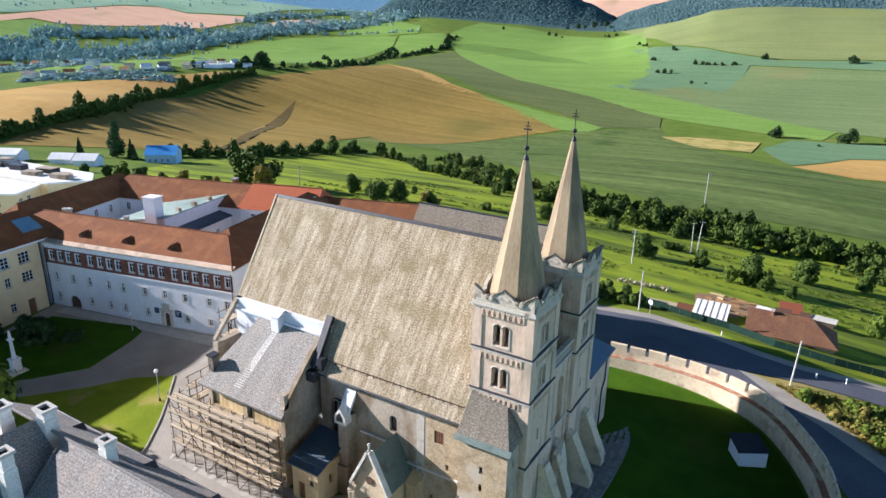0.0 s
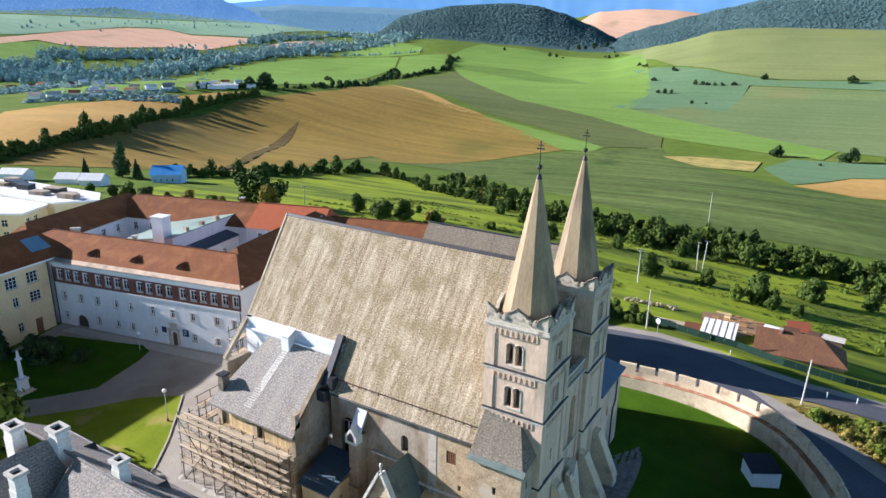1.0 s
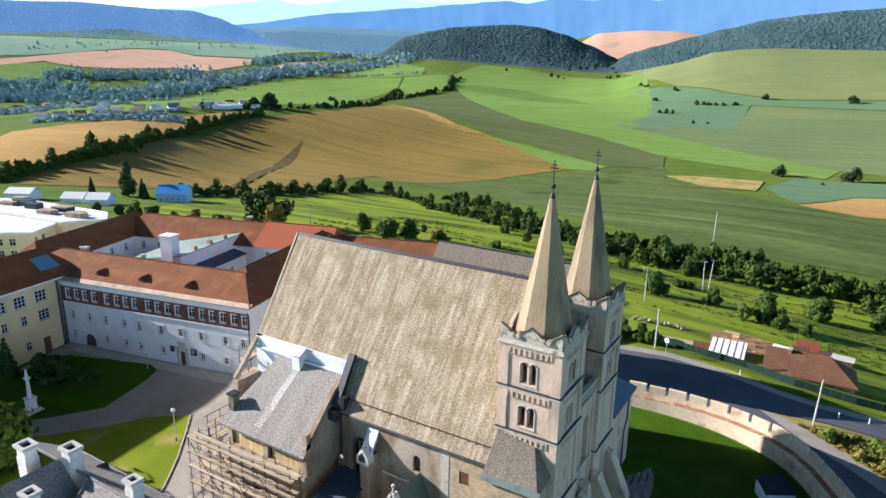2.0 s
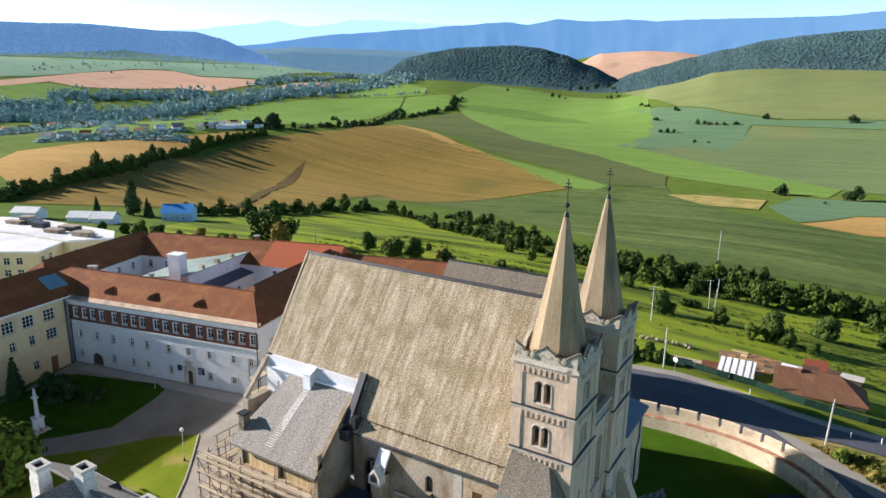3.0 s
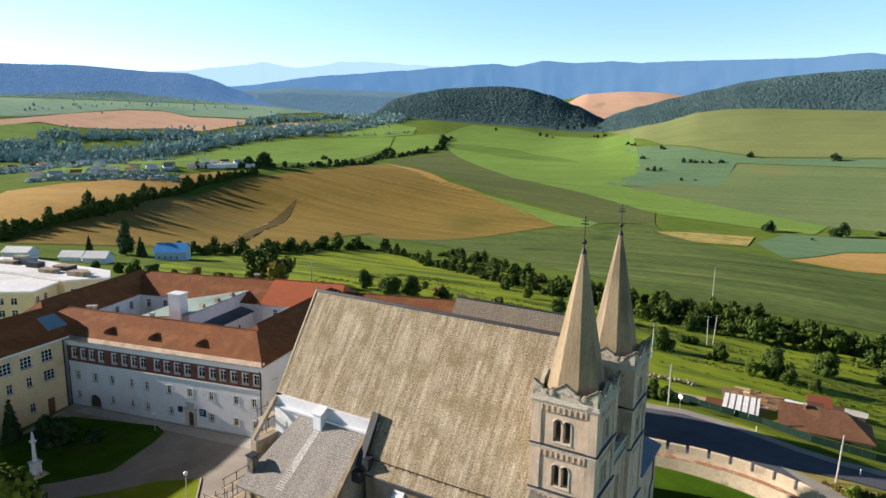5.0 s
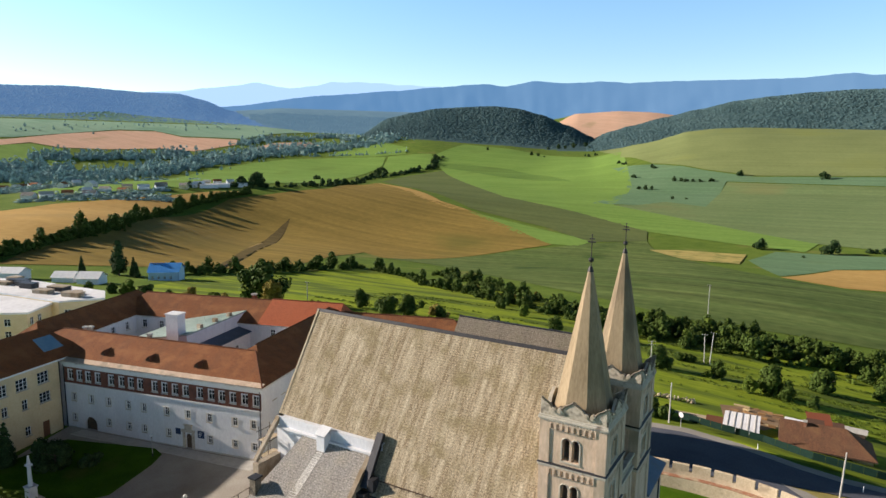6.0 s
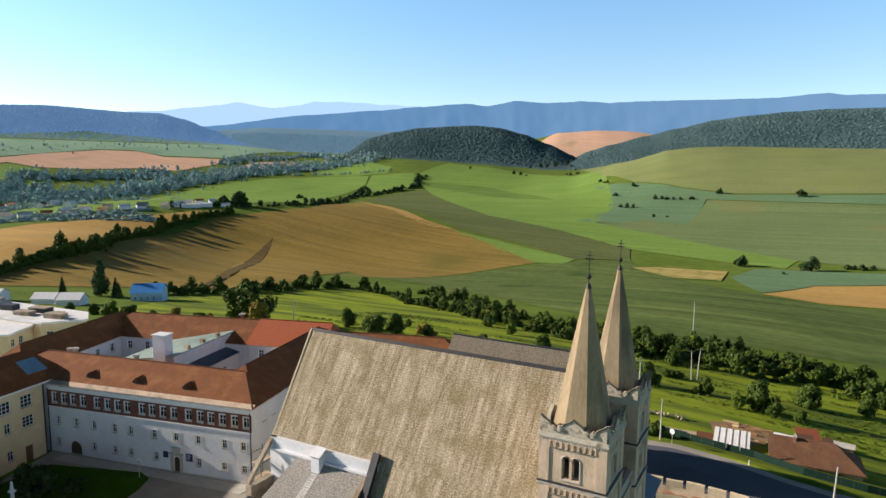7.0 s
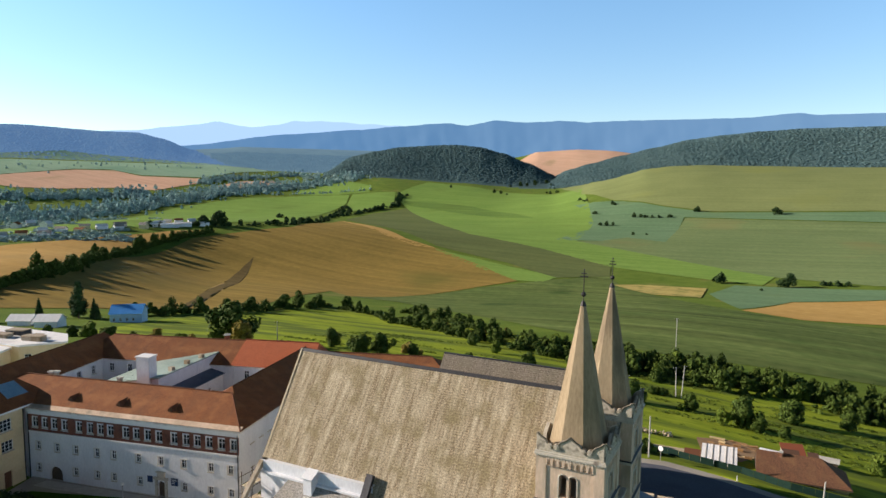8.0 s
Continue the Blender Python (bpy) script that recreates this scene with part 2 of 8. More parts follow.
def courses(name, a, b_, mortar, bw, bh, streak=(0.1, 0.1, 0.1), streak_amt=0.35, rough=0.9, lichen=None, across=0.9, along=0.06, bump=0.35, grain=0.4):
    """Roof covering laid in courses, mapped in metres along the eave and up the slope."""
    m = bpy.data.materials.new(name)
    m.use_nodes = True
    nt = m.node_tree
    n, l = nt.nodes, nt.links
    p = n["Principled BSDF"]
    p.inputs["Roughness"].default_value = rough
    p.inputs["Specular IOR Level"].default_value = 0.25
    uv = n.new("ShaderNodeUVMap")
    br = n.new("ShaderNodeTexBrick")
    br.inputs["Color1"].default_value, br.inputs["Color2"].default_value = (*a, 1), (*b_, 1)
    br.inputs["Mortar"].default_value = (*mortar, 1)
    br.inputs["Scale"].default_value = 1.0
    br.inputs["Mortar Size"].default_value = 0.012
    br.inputs["Brick Width"].default_value, br.inputs["Row Height"].default_value = bw, bh
    br.inputs["Bias"].default_value = 0.0
    l.new(uv.outputs[0], br.inputs["Vector"])
    mp = n.new("ShaderNodeMapping")
    mp.inputs["Scale"].default_value = (across, along, 1)
    l.new(uv.outputs[0], mp.inputs["Vector"])
    t = n.new("ShaderNodeTexNoise")
    t.inputs["Scale"].default_value, t.inputs["Detail"].default_value = 1.0, 8
    t.inputs["Roughness"].default_value = 0.65
    l.new(mp.outputs[0], t.inputs["Vector"])
    r = n.new("ShaderNodeValToRGB")
    r.color_ramp.elements[0].position, r.color_ramp.elements[1].position = 0.4, 0.66
    l.new(t.outputs["Fac"], r.inputs[0])
    fac = n.new("ShaderNodeMath")
    fac.operation = "MULTIPLY"
    fac.inputs[1].default_value = streak_amt
    l.new(r.outputs[0], fac.inputs[0])
    mx = n.new("ShaderNodeMix")
    mx.data_type = "RGBA"
    l.new(fac.outputs[0], mx.inputs[0])
    l.new(br.outputs["Color"], mx.inputs[6])
    mx.inputs[7].default_value = (*streak, 1)
    col = mx.outputs[2]
    t2 = n.new("ShaderNodeTexNoise")
    t2.inputs["Scale"].default_value, t2.inputs["Detail"].default_value = 0.35, 7
    l.new(uv.outputs[0], t2.inputs["Vector"])
    if lichen:
        r2 = n.new("ShaderNodeValToRGB")
        r2.color_ramp.elements[0].position, r2.color_ramp.elements[1].position = 0.48, 0.7
        l.new(t2.outputs["Fac"], r2.inputs[0])
        m2 = n.new("ShaderNodeMix")
        m2.data_type = "RGBA"
        l.new(r2.outputs[0], m2.inputs[0])
        l.new(col, m2.inputs[6])
        m2.inputs[7].default_value = (*lichen, 1)
        col = m2.outputs[2]
    t3 = n.new("ShaderNodeTexNoise")
    t3.inputs["Scale"].default_value, t3.inputs["Detail"].default_value = 5.0, 3
    l.new(uv.outputs[0], t3.inputs["Vector"])
    mr = n.new("ShaderNodeMapRange")
    mr.inputs[1].default_value, mr.inputs[2].default_value = 0.3, 0.7
    mr.inputs[3].default_value, mr.inputs[4].default_value = 1 - grain, 1 + grain
    l.new(t3.outputs["Fac"], mr.inputs[0])
    hs = n.new("ShaderNodeHueSaturation")
    l.new(mr.outputs[0], hs.inputs["Value"])
    l.new(col, hs.inputs["Color"])
    l.new(hs.outputs[0], p.inputs["Base Color"])
    bp = n.new("ShaderNodeBump")
    bp.inputs["Strength"].default_value, bp.inputs["Distance"].default_value = bump, 0.06
    l.new(br.outputs["Fac"], bp.inputs["Height"])
    bp.invert = True
    l.new(bp.outputs[0], p.inputs["Normal"])
    return m


STUBBLE = crop("stubble", (0.4, 0.25, 0.075), (0.5, 0.33, 0.11), 35, 0.08, (0.32, 0.22, 0.08))
RIPE = crop("ripening_grain", (0.22, 0.16, 0.04), (0.31, 0.215, 0.055), -52, 0.18, (0.17, 0.145, 0.035), 0.56)
OLIVE = crop("young_olive_crop", (0.1, 0.13, 0.045), (0.14, 0.165, 0.055), -50, 0.12, (0.09, 0.13, 0.04))
BRIGHT = crop("bright_green_crop", (0.15, 0.255, 0.05), (0.2, 0.31, 0.065), -45, 0.12, (0.13, 0.2, 0.04), 0.6)
GREYGREEN = crop("grey_green_pasture", (0.135, 0.19, 0.075), (0.18, 0.235, 0.095), 10, 0.1, (0.19, 0.2, 0.08))
HILLFIELD = crop("yellow_green_field", (0.18, 0.215, 0.08), (0.23, 0.265, 0.1), 15, 0.08, (0.22, 0.25, 0.08))
TEALFIELD = crop("blue_green_crop", (0.115, 0.2, 0.1), (0.155, 0.245, 0.13), 12, 0.1, (0.14, 0.2, 0.08))
PINKFIELD = crop("pink_ripe_field", (0.6, 0.37, 0.25), (0.68, 0.45, 0.31), 20, 0.08, (0.42, 0.3, 0.17))
# slightly darker green for one patch of the bright crop
DEEPCROP = crop("deep_green_crop", (0.11, 0.19, 0.04), (0.15, 0.24, 0.05), -45, 0.12, (0.12, 0.19, 0.04), 0.6)
DARKCROP = crop("dark_green_crop", (0.075, 0.115, 0.03), (0.145, 0.185, 0.055), -8, 0.32, (0.06, 0.1, 0.025), 0.58, 0.02)
# pale blue-green puts the haze over the distant meadow into its colour
FARMEADOW = crop("hazed_far_meadow", (0.22, 0.36, 0.24), (0.3, 0.43, 0.3), 20, 0.08, (0.2, 0.34, 0.23), 0.5)
# track colour darkened to paint the shade along the field's terrace edge
TRACKSHADE = crop("shade_darkened_track", (0.11, 0.082, 0.032), (0.16, 0.118, 0.042), -50, 0.2, (0.1, 0.08, 0.035))
DRYGRASS = crop("dry_grass", (0.36, 0.29, 0.09), (0.48, 0.39, 0.14), 5, 0.2, (0.24, 0.24, 0.07), 0.5, 0.08)
SHINGLE = courses("grey_wood_shingle", (0.378, 0.297, 0.188), (0.24, 0.188, 0.115), (0.1, 0.08, 0.05), 0.22, 0.3, (0.58, 0.5, 0.36), 0.75, lichen=(0.24, 0.195, 0.105), across=1.5, along=0.13)
SHINGLE_DARK = courses("dark_wood_shingle", (0.25, 0.215, 0.165), (0.18, 0.155, 0.12), (0.08, 0.07, 0.055), 0.2, 0.3, (0.32, 0.28, 0.22), 0.4, lichen=(0.2, 0.18, 0.13))
SHINGLE_PALE = courses("silver_wood_shingle", (0.34, 0.315, 0.285), (0.26, 0.24, 0.215), (0.16, 0.15, 0.135), 0.2, 0.3, (0.47, 0.45, 0.42), 0.4, lichen=(0.34, 0.31, 0.26))
SHINGLE_LIME = courses("limed_shingle", (0.6, 0.58, 0.54), (0.48, 0.46, 0.42), (0.3, 0.28, 0.25), 0.2, 0.3, (0.68, 0.66, 0.62), 0.5, lichen=(0.5, 0.47, 0.42))
SLATE = courses("grey_fibre_slate", (0.3, 0.28, 0.26), (0.23, 0.215, 0.2), (0.12, 0.11, 0.1), 0.3, 0.3, (0.37, 0.35, 0.33), 0.4, lichen=(0.32, 0.28, 0.24))
TILE = courses("brown_red_tile", (0.3, 0.115, 0.04), (0.245, 0.09, 0.032), (0.12, 0.045, 0.022), 0.22, 0.33, (0.17, 0.08, 0.042), 0.55, lichen=(0.31, 0.13, 0.05), across=0.5, along=0.12, grain=0.16)
TILE_OLD = courses("old_brown_tile", (0.24, 0.115, 0.06), (0.17, 0.085, 0.05), (0.08, 0.04, 0.025), 0.22, 0.33, (0.12, 0.07, 0.045), 0.6, lichen=(0.22, 0.12, 0.06), across=0.7, along=0.3, grain=0.25)
TILE_NEW = courses("new_red_tile", (0.52, 0.15, 0.06), (0.44, 0.12, 0.05), (0.2, 0.06, 0.03), 0.22, 0.33, (0.42, 0.14, 0.07), 0.3, grain=0.12)


def glass(name, tint):
    m = bpy.data.materials.new(name)
    m.use_nodes = True
    b = m.node_tree.nodes["Principled BSDF"]
    b.inputs["Base Color"].default_value = (*tint, 1)
    b.inputs["Roughness"].default_value, b.inputs["IOR"].default_value = 0.06, 1.5
    return m


PANE = glass("window_glass", (0.02, 0.024, 0.03))


# ---- helpers of this scene ----
def part(name, bm, mat, parent=None, label="", smooth=False, at=None):
    me = bpy.data.meshes.new(name)
    bm.normal_update()
    bm.to_mesh(me)
    bm.free()
    for m in mat if isinstance(mat, (list, tuple)) else (mat,):
        me.materials.append(m)
    if smooth:
        me.shade_smooth()
    ob = new(name, me)
    if parent:
        ob.parent = parent
    if at:
        ob.matrix_basis = at
    if label:
        ob["label"] = label
    return ob


def thing(name, label, category, at=None, group=""):
    ob = new(name)
    if at is not None:
        ob.matrix_basis = at
    return tagged(ob, label, category, group)


def solid(bm, verts, faces):
    vs = [bm.verts.new(v) for v in verts]
    return [bm.faces.new([vs[i] for i in f]) for f in faces]


def box(bm, x0, x1, y0, y1, z0, z1):
    solid(bm, [(x0, y0, z0), (x1, y0, z0), (x1, y1, z0), (x0, y1, z0), (x0, y0, z1), (x1, y0, z1), (x1, y1, z1), (x0, y1, z1)],
          [(0, 3, 2, 1), (4, 5, 6, 7), (0, 1, 5, 4), (1, 2, 6, 5), (2, 3, 7, 6), (3, 0, 4, 7)])


def prism(bm, ring, z0, z1):
    n = len(ring)
    solid(bm, [(x, y, z0) for x, y in ring] + [(x, y, z1) for x, y in ring],
          [tuple(range(n))[::-1], tuple(range(n, 2 * n))] + [(i, (i + 1) % n, n + (i + 1) % n, n + i) for i in range(n)])


def place(name, mesh, parent=None, at=None, label=""):
    ob = new(name, mesh)
    if parent:
        ob.parent = parent
    if at is not None:
        ob.matrix_basis = at
    if label:
        ob["label"] = label
    return ob


def mesh_of(name, bm, mat):
    me = bpy.data.meshes.new(name)
    bm.normal_update()
    bm.to_mesh(me)
    bm.free()
    for m in mat if isinstance(mat, (list, tuple)) else (mat,):
        me.materials.append(m)
    return me


def tube(bm, p, q, r, seg=6):
    p, q = Vector(p), Vector(q)
    d = q - p
    m = Matrix.Translation((p + q) / 2) @ d.to_track_quat("Z", "Y").to_matrix().to_4x4()
    bmesh.ops.create_cone(bm, segments=seg, radius1=r, radius2=r, depth=d.length, cap_ends=True, matrix=m)


def ball(bm, c, r, seg=8):
    bmesh.ops.create_uvsphere(bm, u_segments=seg, v_segments=max(4, seg // 2 + 1), radius=r, matrix=Matrix.Translation(c))


def slope(bm, a, b, c, d, step=0.3, lip=0.05, index=0):
    """A roof slope laid in lapped courses: a, b along the eave, c, d along the top (c above b)."""
    a, b, c, d = (Vector(v) for v in (a, b, c, d))
    uvl = bm.loops.layers.uv.verify()
    up = (c + d - a - b) / 2
    along = (b - a).normalized()
    nrm = along.cross(up).normalized()
    if nrm.z < 0:
        nrm = -nrm
    n = max(2, int(up.length / step))
    upn = (up - along * up.dot(along)).normalized()

    def uv(f):
        f.material_index = index
        for lo in f.loops:
            e = lo.vert.co - a
            lo[uvl].uv = (e.dot(along), e.dot(upn))

    under = [bm.verts.new(a - nrm * 0.03), bm.verts.new(b - nrm * 0.03)]
    for i in range(n):
        f0, f1 = i / n, (i + 1) / n
        p = [bm.verts.new(a.lerp(d, f0) + nrm * lip), bm.verts.new(b.lerp(c, f0) + nrm * lip)]
        uv(bm.faces.new((under[0], under[1], p[1], p[0])))
        q0, q1 = a.lerp(d, f1), b.lerp(c, f1)
        if (q1 - q0).length < 1e-3:
            uv(bm.faces.new((p[0], p[1], bm.verts.new(q0))))
        else:
            under = [bm.verts.new(q0), bm.verts.new(q1)]
            uv(bm.faces.new((p[0], p[1], under[1], under[0])))


def soffit(bm, pts, drop=0.22, index=0):
    """The underside and edges of a roof slope, so that it has thickness."""
    pts = [Vector(p) for p in pts]
    low = [p - Vector((0, 0, drop)) for p in pts]
    n = len(pts)
    vs = [bm.verts.new(p - Vector((0, 0, 0.03))) for p in pts] + [bm.verts.new(p) for p in low]
    for f in [tuple(range(n, 2 * n))[::-1]] + [(i, (i + 1) % n, n + (i + 1) % n, n + i) for i in range(n)]:
        bm.faces.new([vs[i] for i in f]).material_index = index


ARC = 7


def arc_points(u0, u1, z1):
    r = (u1 - u0) / 2
    return [((u0 + u1) / 2 - r * math.cos(math.pi * k / ARC), z1 - r + r * math.sin(math.pi * k / ARC)) for k in range(ARC + 1)]


def facade(bm, length, z0, z1, ops, thick=0.45, at=None, caps=False):
    """A wall with real openings along local x, its outer face at y = 0 and its inner face at y = thick. ops: (u0, u1, z0, z1, arched)."""
    start = len(bm.verts)
    xs = sorted({0.0, float(length)} | {o[0] for o in ops} | {o[1] for o in ops})
    zs = sorted({float(z0), float(z1)} | {o[2] for o in ops} | {o[3] for o in ops})
    new_verts = []

    def quad(pts):
        vs = [bm.verts.new(p) for p in pts]
        new_verts.extend(vs)
        bm.faces.new(vs)

    for i in range(len(xs) - 1):
        run = None
        for k in range(len(zs) - 1):
            cx, cz = (xs[i] + xs[i + 1]) / 2, (zs[k] + zs[k + 1]) / 2
            hole = any(o[0] < cx < o[1] and o[2] < cz < o[3] for o in ops)
            if not hole and run is None:
                run = zs[k]
            if run is not None and (hole or k == len(zs) - 2):
                top = zs[k] if hole else zs[k + 1]
                quad([(xs[i], 0, run), (xs[i + 1], 0, run), (xs[i + 1], 0, top), (xs[i], 0, top)])
                quad([(xs[i + 1], thick, run), (xs[i], thick, run), (xs[i], thick, top), (xs[i + 1], thick, top)])
                run = None
    for u0, u1, a, b, arched in ops:
        if arched:
            pts = arc_points(u0, u1, b)
            ring = [(u0, a)] + pts + [(u1, a)]
            mid = ARC // 2
            for yy, flip in ((0, 1), (thick, -1)):
                left = [(u0, yy, b)] + [(p[0], yy, p[1]) for p in pts[:mid + 1]][::-1]
                right = [(u1, yy, b)] + [(p[0], yy, p[1]) for p in pts[mid:]][::1]
                quad(left[::flip])
                quad(right[::-flip])
                quad([(u0, yy, b), (pts[mid][0], yy, pts[mid][1]), (pts[mid + 1][0], yy, pts[mid + 1][1]), (u1, yy, b)][::-flip])
        else:
            ring = [(u0, a), (u0, b), (u1, b), (u1, a)]
        m = len(ring)
        for k in range(m):
            p, q = ring[k], ring[(k + 1) % m]
            quad([(p[0], 0, p[1]), (q[0], 0, q[1]), (q[0], thick, q[1]), (p[0], thick, p[1])])
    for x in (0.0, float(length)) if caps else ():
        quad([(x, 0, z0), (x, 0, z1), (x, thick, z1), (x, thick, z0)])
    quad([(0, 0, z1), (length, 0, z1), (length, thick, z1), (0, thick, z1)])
    if at is not None:
        bmesh.ops.transform(bm, matrix=at, verts=new_verts)


def along(p, q, z=0.0):
    """A frame at p with x towards q, so that a facade put there faces right of that way."""
    return Matrix.Translation((p[0], p[1], z)) @ Matrix.Rotation(math.atan2(q[1] - p[1], q[0] - p[0]), 4, "Z")


_win = {}


def window_meshes(w, h, bars, lights=2):
    key = (round(w, 2), round(h, 2), bars, lights)
    if key not in _win:
        bm = bmesh.new()
        f = 0.09
        xs = [w * k / lights for k in range(lights + 1)]
        zs = [0.0] + [h * (k + 1) / (bars + 1) if bars > 1 else h * 0.62 for k in range(bars)] + [h]
        ops = [(xs[a] + f * (1 if a == 0 else 0.5), xs[a + 1] - f * (1 if a == lights - 1 else 0.5), zs[c] + f * (1 if c == 0 else 0.4), zs[c + 1] - f * (1 if c == bars else 0.4), False) for a in range(lights) for c in range(bars + 1)]
        facade(bm, w, 0.0, h, ops, 0.1, Matrix.Translation((-w / 2, 0, 0)), True)
        bmesh.ops.remove_doubles(bm, verts=bm.verts[:], dist=1e-4)
        frame_me = mesh_of("window_frame", bm, WHITEPAINT)
        bm = bmesh.new()
        box(bm, -w / 2 + 0.02, w / 2 - 0.02, 0.05, 0.07, 0.02, h - 0.02)
        pane_me = mesh_of("pane", bm, PANE)
        bm = bmesh.new()
        box(bm, -w / 2 - 0.12, w / 2 + 0.12, -0.22, 0.06, -0.1, 0.0)
        sill_me = mesh_of("sill", bm, TRIM)
        _win[key] = (frame_me, pane_me, sill_me)
    return _win[key]


def window(parent, base, u, z, w, h, bars=1, lights=2, depth=0.18, sill=True):
    """A window in the opening whose lower middle is at (u, z) of the facade frame base."""
    f, p, s = window_meshes(w, h, bars, lights)
    ob = place("window", f, parent, base @ Matrix.Translation((u, depth, z)))
    place("pane", p, ob)
    if sill:
        place("sill", s, ob, Matrix.Translation((0, -depth + 0.06, 0)))
    return ob


# ---- terrain ----
BUMPS = [(-60, 20, 90, -4.8), (20, 60, 60, 9.9), (-120, 90, 90, 15.7), (20, 140, 80, -0.8), (-120, 230, 110, -8.4), (-240, 130, 100, -1.4), (-20, 300, 150, 23.4), (-390, 170, 120, -0.1), (-440, 290, 120, 31.3), (-440, 430, 160, -42.1), (-660, 520, 220, 37.3), (-200, 560, 250, -8.3), (0, 620, 200, -11.7), (-600, 850, 300, 5.8), (-1000, 900, 350, -0.3), (-350, 1200, 400, -24.4), (0, 1400, 400, 35.9), (-1000, 1700, 500, 26.9), (-400, 2200, 600, -5.1), (-1900, 1700, 800, -33.5), (100, -100, 150, 21.1), (150, 300, 200, -16.1), (-300, -100, 250, 31.1), (-1300, 3000, 900, 40.4),
         (-345, 235, 45, -7), (-398, 300, 48, -8.5), (-458, 368, 48, -8), (-520, 450, 50, -6)]
# rises beyond the valley: distance of the foot, distance of the crest, and the crest's skyline as (bearing, elevation in degrees)
HILLS = [
    (2950, 3500, ((95, 3.0), (80, 3.3), (62.4, 3.45), (58.9, 3.55), (53.3, 3.28), (51.3, 3.28), (49.6, 2.88), (47.5, 2.1), (45.8, 1.6), (44, 0.9), (42, 0.0))),
    (3050, 3650, ((50, 1.9), (45.4, 2.22), (43.6, 2.4), (38, 2.34), (33, 2.26), (28, 2.1), (24, 1.0))),
    (2350, 2800, ((37, 0.3), (34.5, 1.75), (32.5, 2.2), (30.6, 2.55), (27.7, 2.73), (25.8, 2.8), (23.9, 2.62), (22, 2.15), (19.7, 1.27), (17.8, 0.4), (16.5, -0.6))),
    (2150, 2850, ((18, 0.0), (16.2, 0.8), (14.6, 1.27), (12, 1.95), (9.5, 2.57), (6.7, 3.21), (4.3, 3.5), (1.7, 3.73), (-1.2, 3.87), (-10, 3.9), (-40, 3.4))),
    (3700, 4250, ((24, 0.9), (20.6, 1.85), (18.8, 2.25), (15.6, 2.45), (13.4, 2.38), (10, 2.0))),
    (1150, 1900, ((24, -3.4), (18, -1.9), (15.5, -1.0), (14, -0.4), (12.8, -0.1), (11.5, 0.35), (10.2, 0.78), (8, 1.03), (6, 1.11), (2, 1.04), (-4, 0.94), (-30, 0.9))),
]
WOODED = 4
# height of the valley floor where it meets the hills, by bearing
FOOT = ((95, 110), (62, 112), (50, 104), (45, 96), (41, 80), (36, 70), (33, 58), (25, 38), (21, 22), (17, 20), (14, 30), (-40, 30))


def profile(pts, az):
    """A smooth curve through (bearing, value) pairs that run from left to right."""
    if az >= pts[0][0]:
        return pts[0][1]
    for (a, u), (b, v) in zip(pts, pts[1:]):
        if az >= b:
            f = (a - az) / (a - b)
            return u + (v - u) * (f + f * f * (3 - 2 * f)) / 2
    return pts[-1][1]


def steps(f):
    f = min(1.0, max(0.0, f))
    return f * f * (3 - 2 * f)


def hill_rise(k, az, d, floor):
    """How far hill k stands above the valley floor at a bearing and distance."""
    foot, crest, line = HILLS[k]
    f = (d - foot) / (crest - foot)
    if f <= 0 or f > 2.2:
        return 0.0
    if az > line[0][0] + 8 or az < line[-1][0] - 8:
        return 0.0
    top = 56 + crest * math.tan(radians(profile(line, az))) - floor
    edge = steps((line[0][0] + 8 - az) / 8) * steps((az - line[-1][0] + 8) / 8)
    top = (top + math.sqrt(top * top + 900)) / 2 if k == 5 else max(0.0, top)
    return top * edge * (0.5 * (math.sin(min(f, 1) * math.pi / 2) + steps(f)) if f < 1 else math.cos((f - 1) * math.pi / 2.4))


def far_place(x, y):
    dx, dy = x - 15, y + 58
    return math.degrees(math.atan2(-dx, dy)), math.hypot(dx, dy)


def floor_height(x, y, az, d):
    z = -30.0
    for a, b, r, h in BUMPS:
        e = ((x - a) ** 2 + (y - b) ** 2) / (2 * r * r)
        if e < 12:
            z += h * math.exp(-e)
    if d > 1500 and -60 < az < 110:
        d1 = 2350 + 550 * steps((az - 31) / 9)
        z += (profile(FOOT, az) - z) * steps((d - 1500) / (d1 - 1500)) * (1 - steps((az - 95) / 15)) * (1 - steps((-40 - az) / 20))
    return z


def height(x, y):
    az, d = far_place(x, y)
    z = floor_height(x, y, az, d)
    if d > 1100:
        z += max(hill_rise(k, az, d, z) for k in range(len(HILLS)))
    return z


def bearing(az, d):
    a = radians(az)
    return 15 - math.sin(a) * d, -58 + math.cos(a) * d


def wooded_hill(x, y):
    """Which wooded hill a place lies on, or none."""
    az, d = far_place(x, y)
    if d < 2100:
        return None
    z = floor_height(x, y, az, d)
    rise = [hill_rise(k, az, d, z) for k in range(len(HILLS))]
    k = max(range(len(rise)), key=lambda i: rise[i])
    return k if k < WOODED and rise[k] > 5 else None


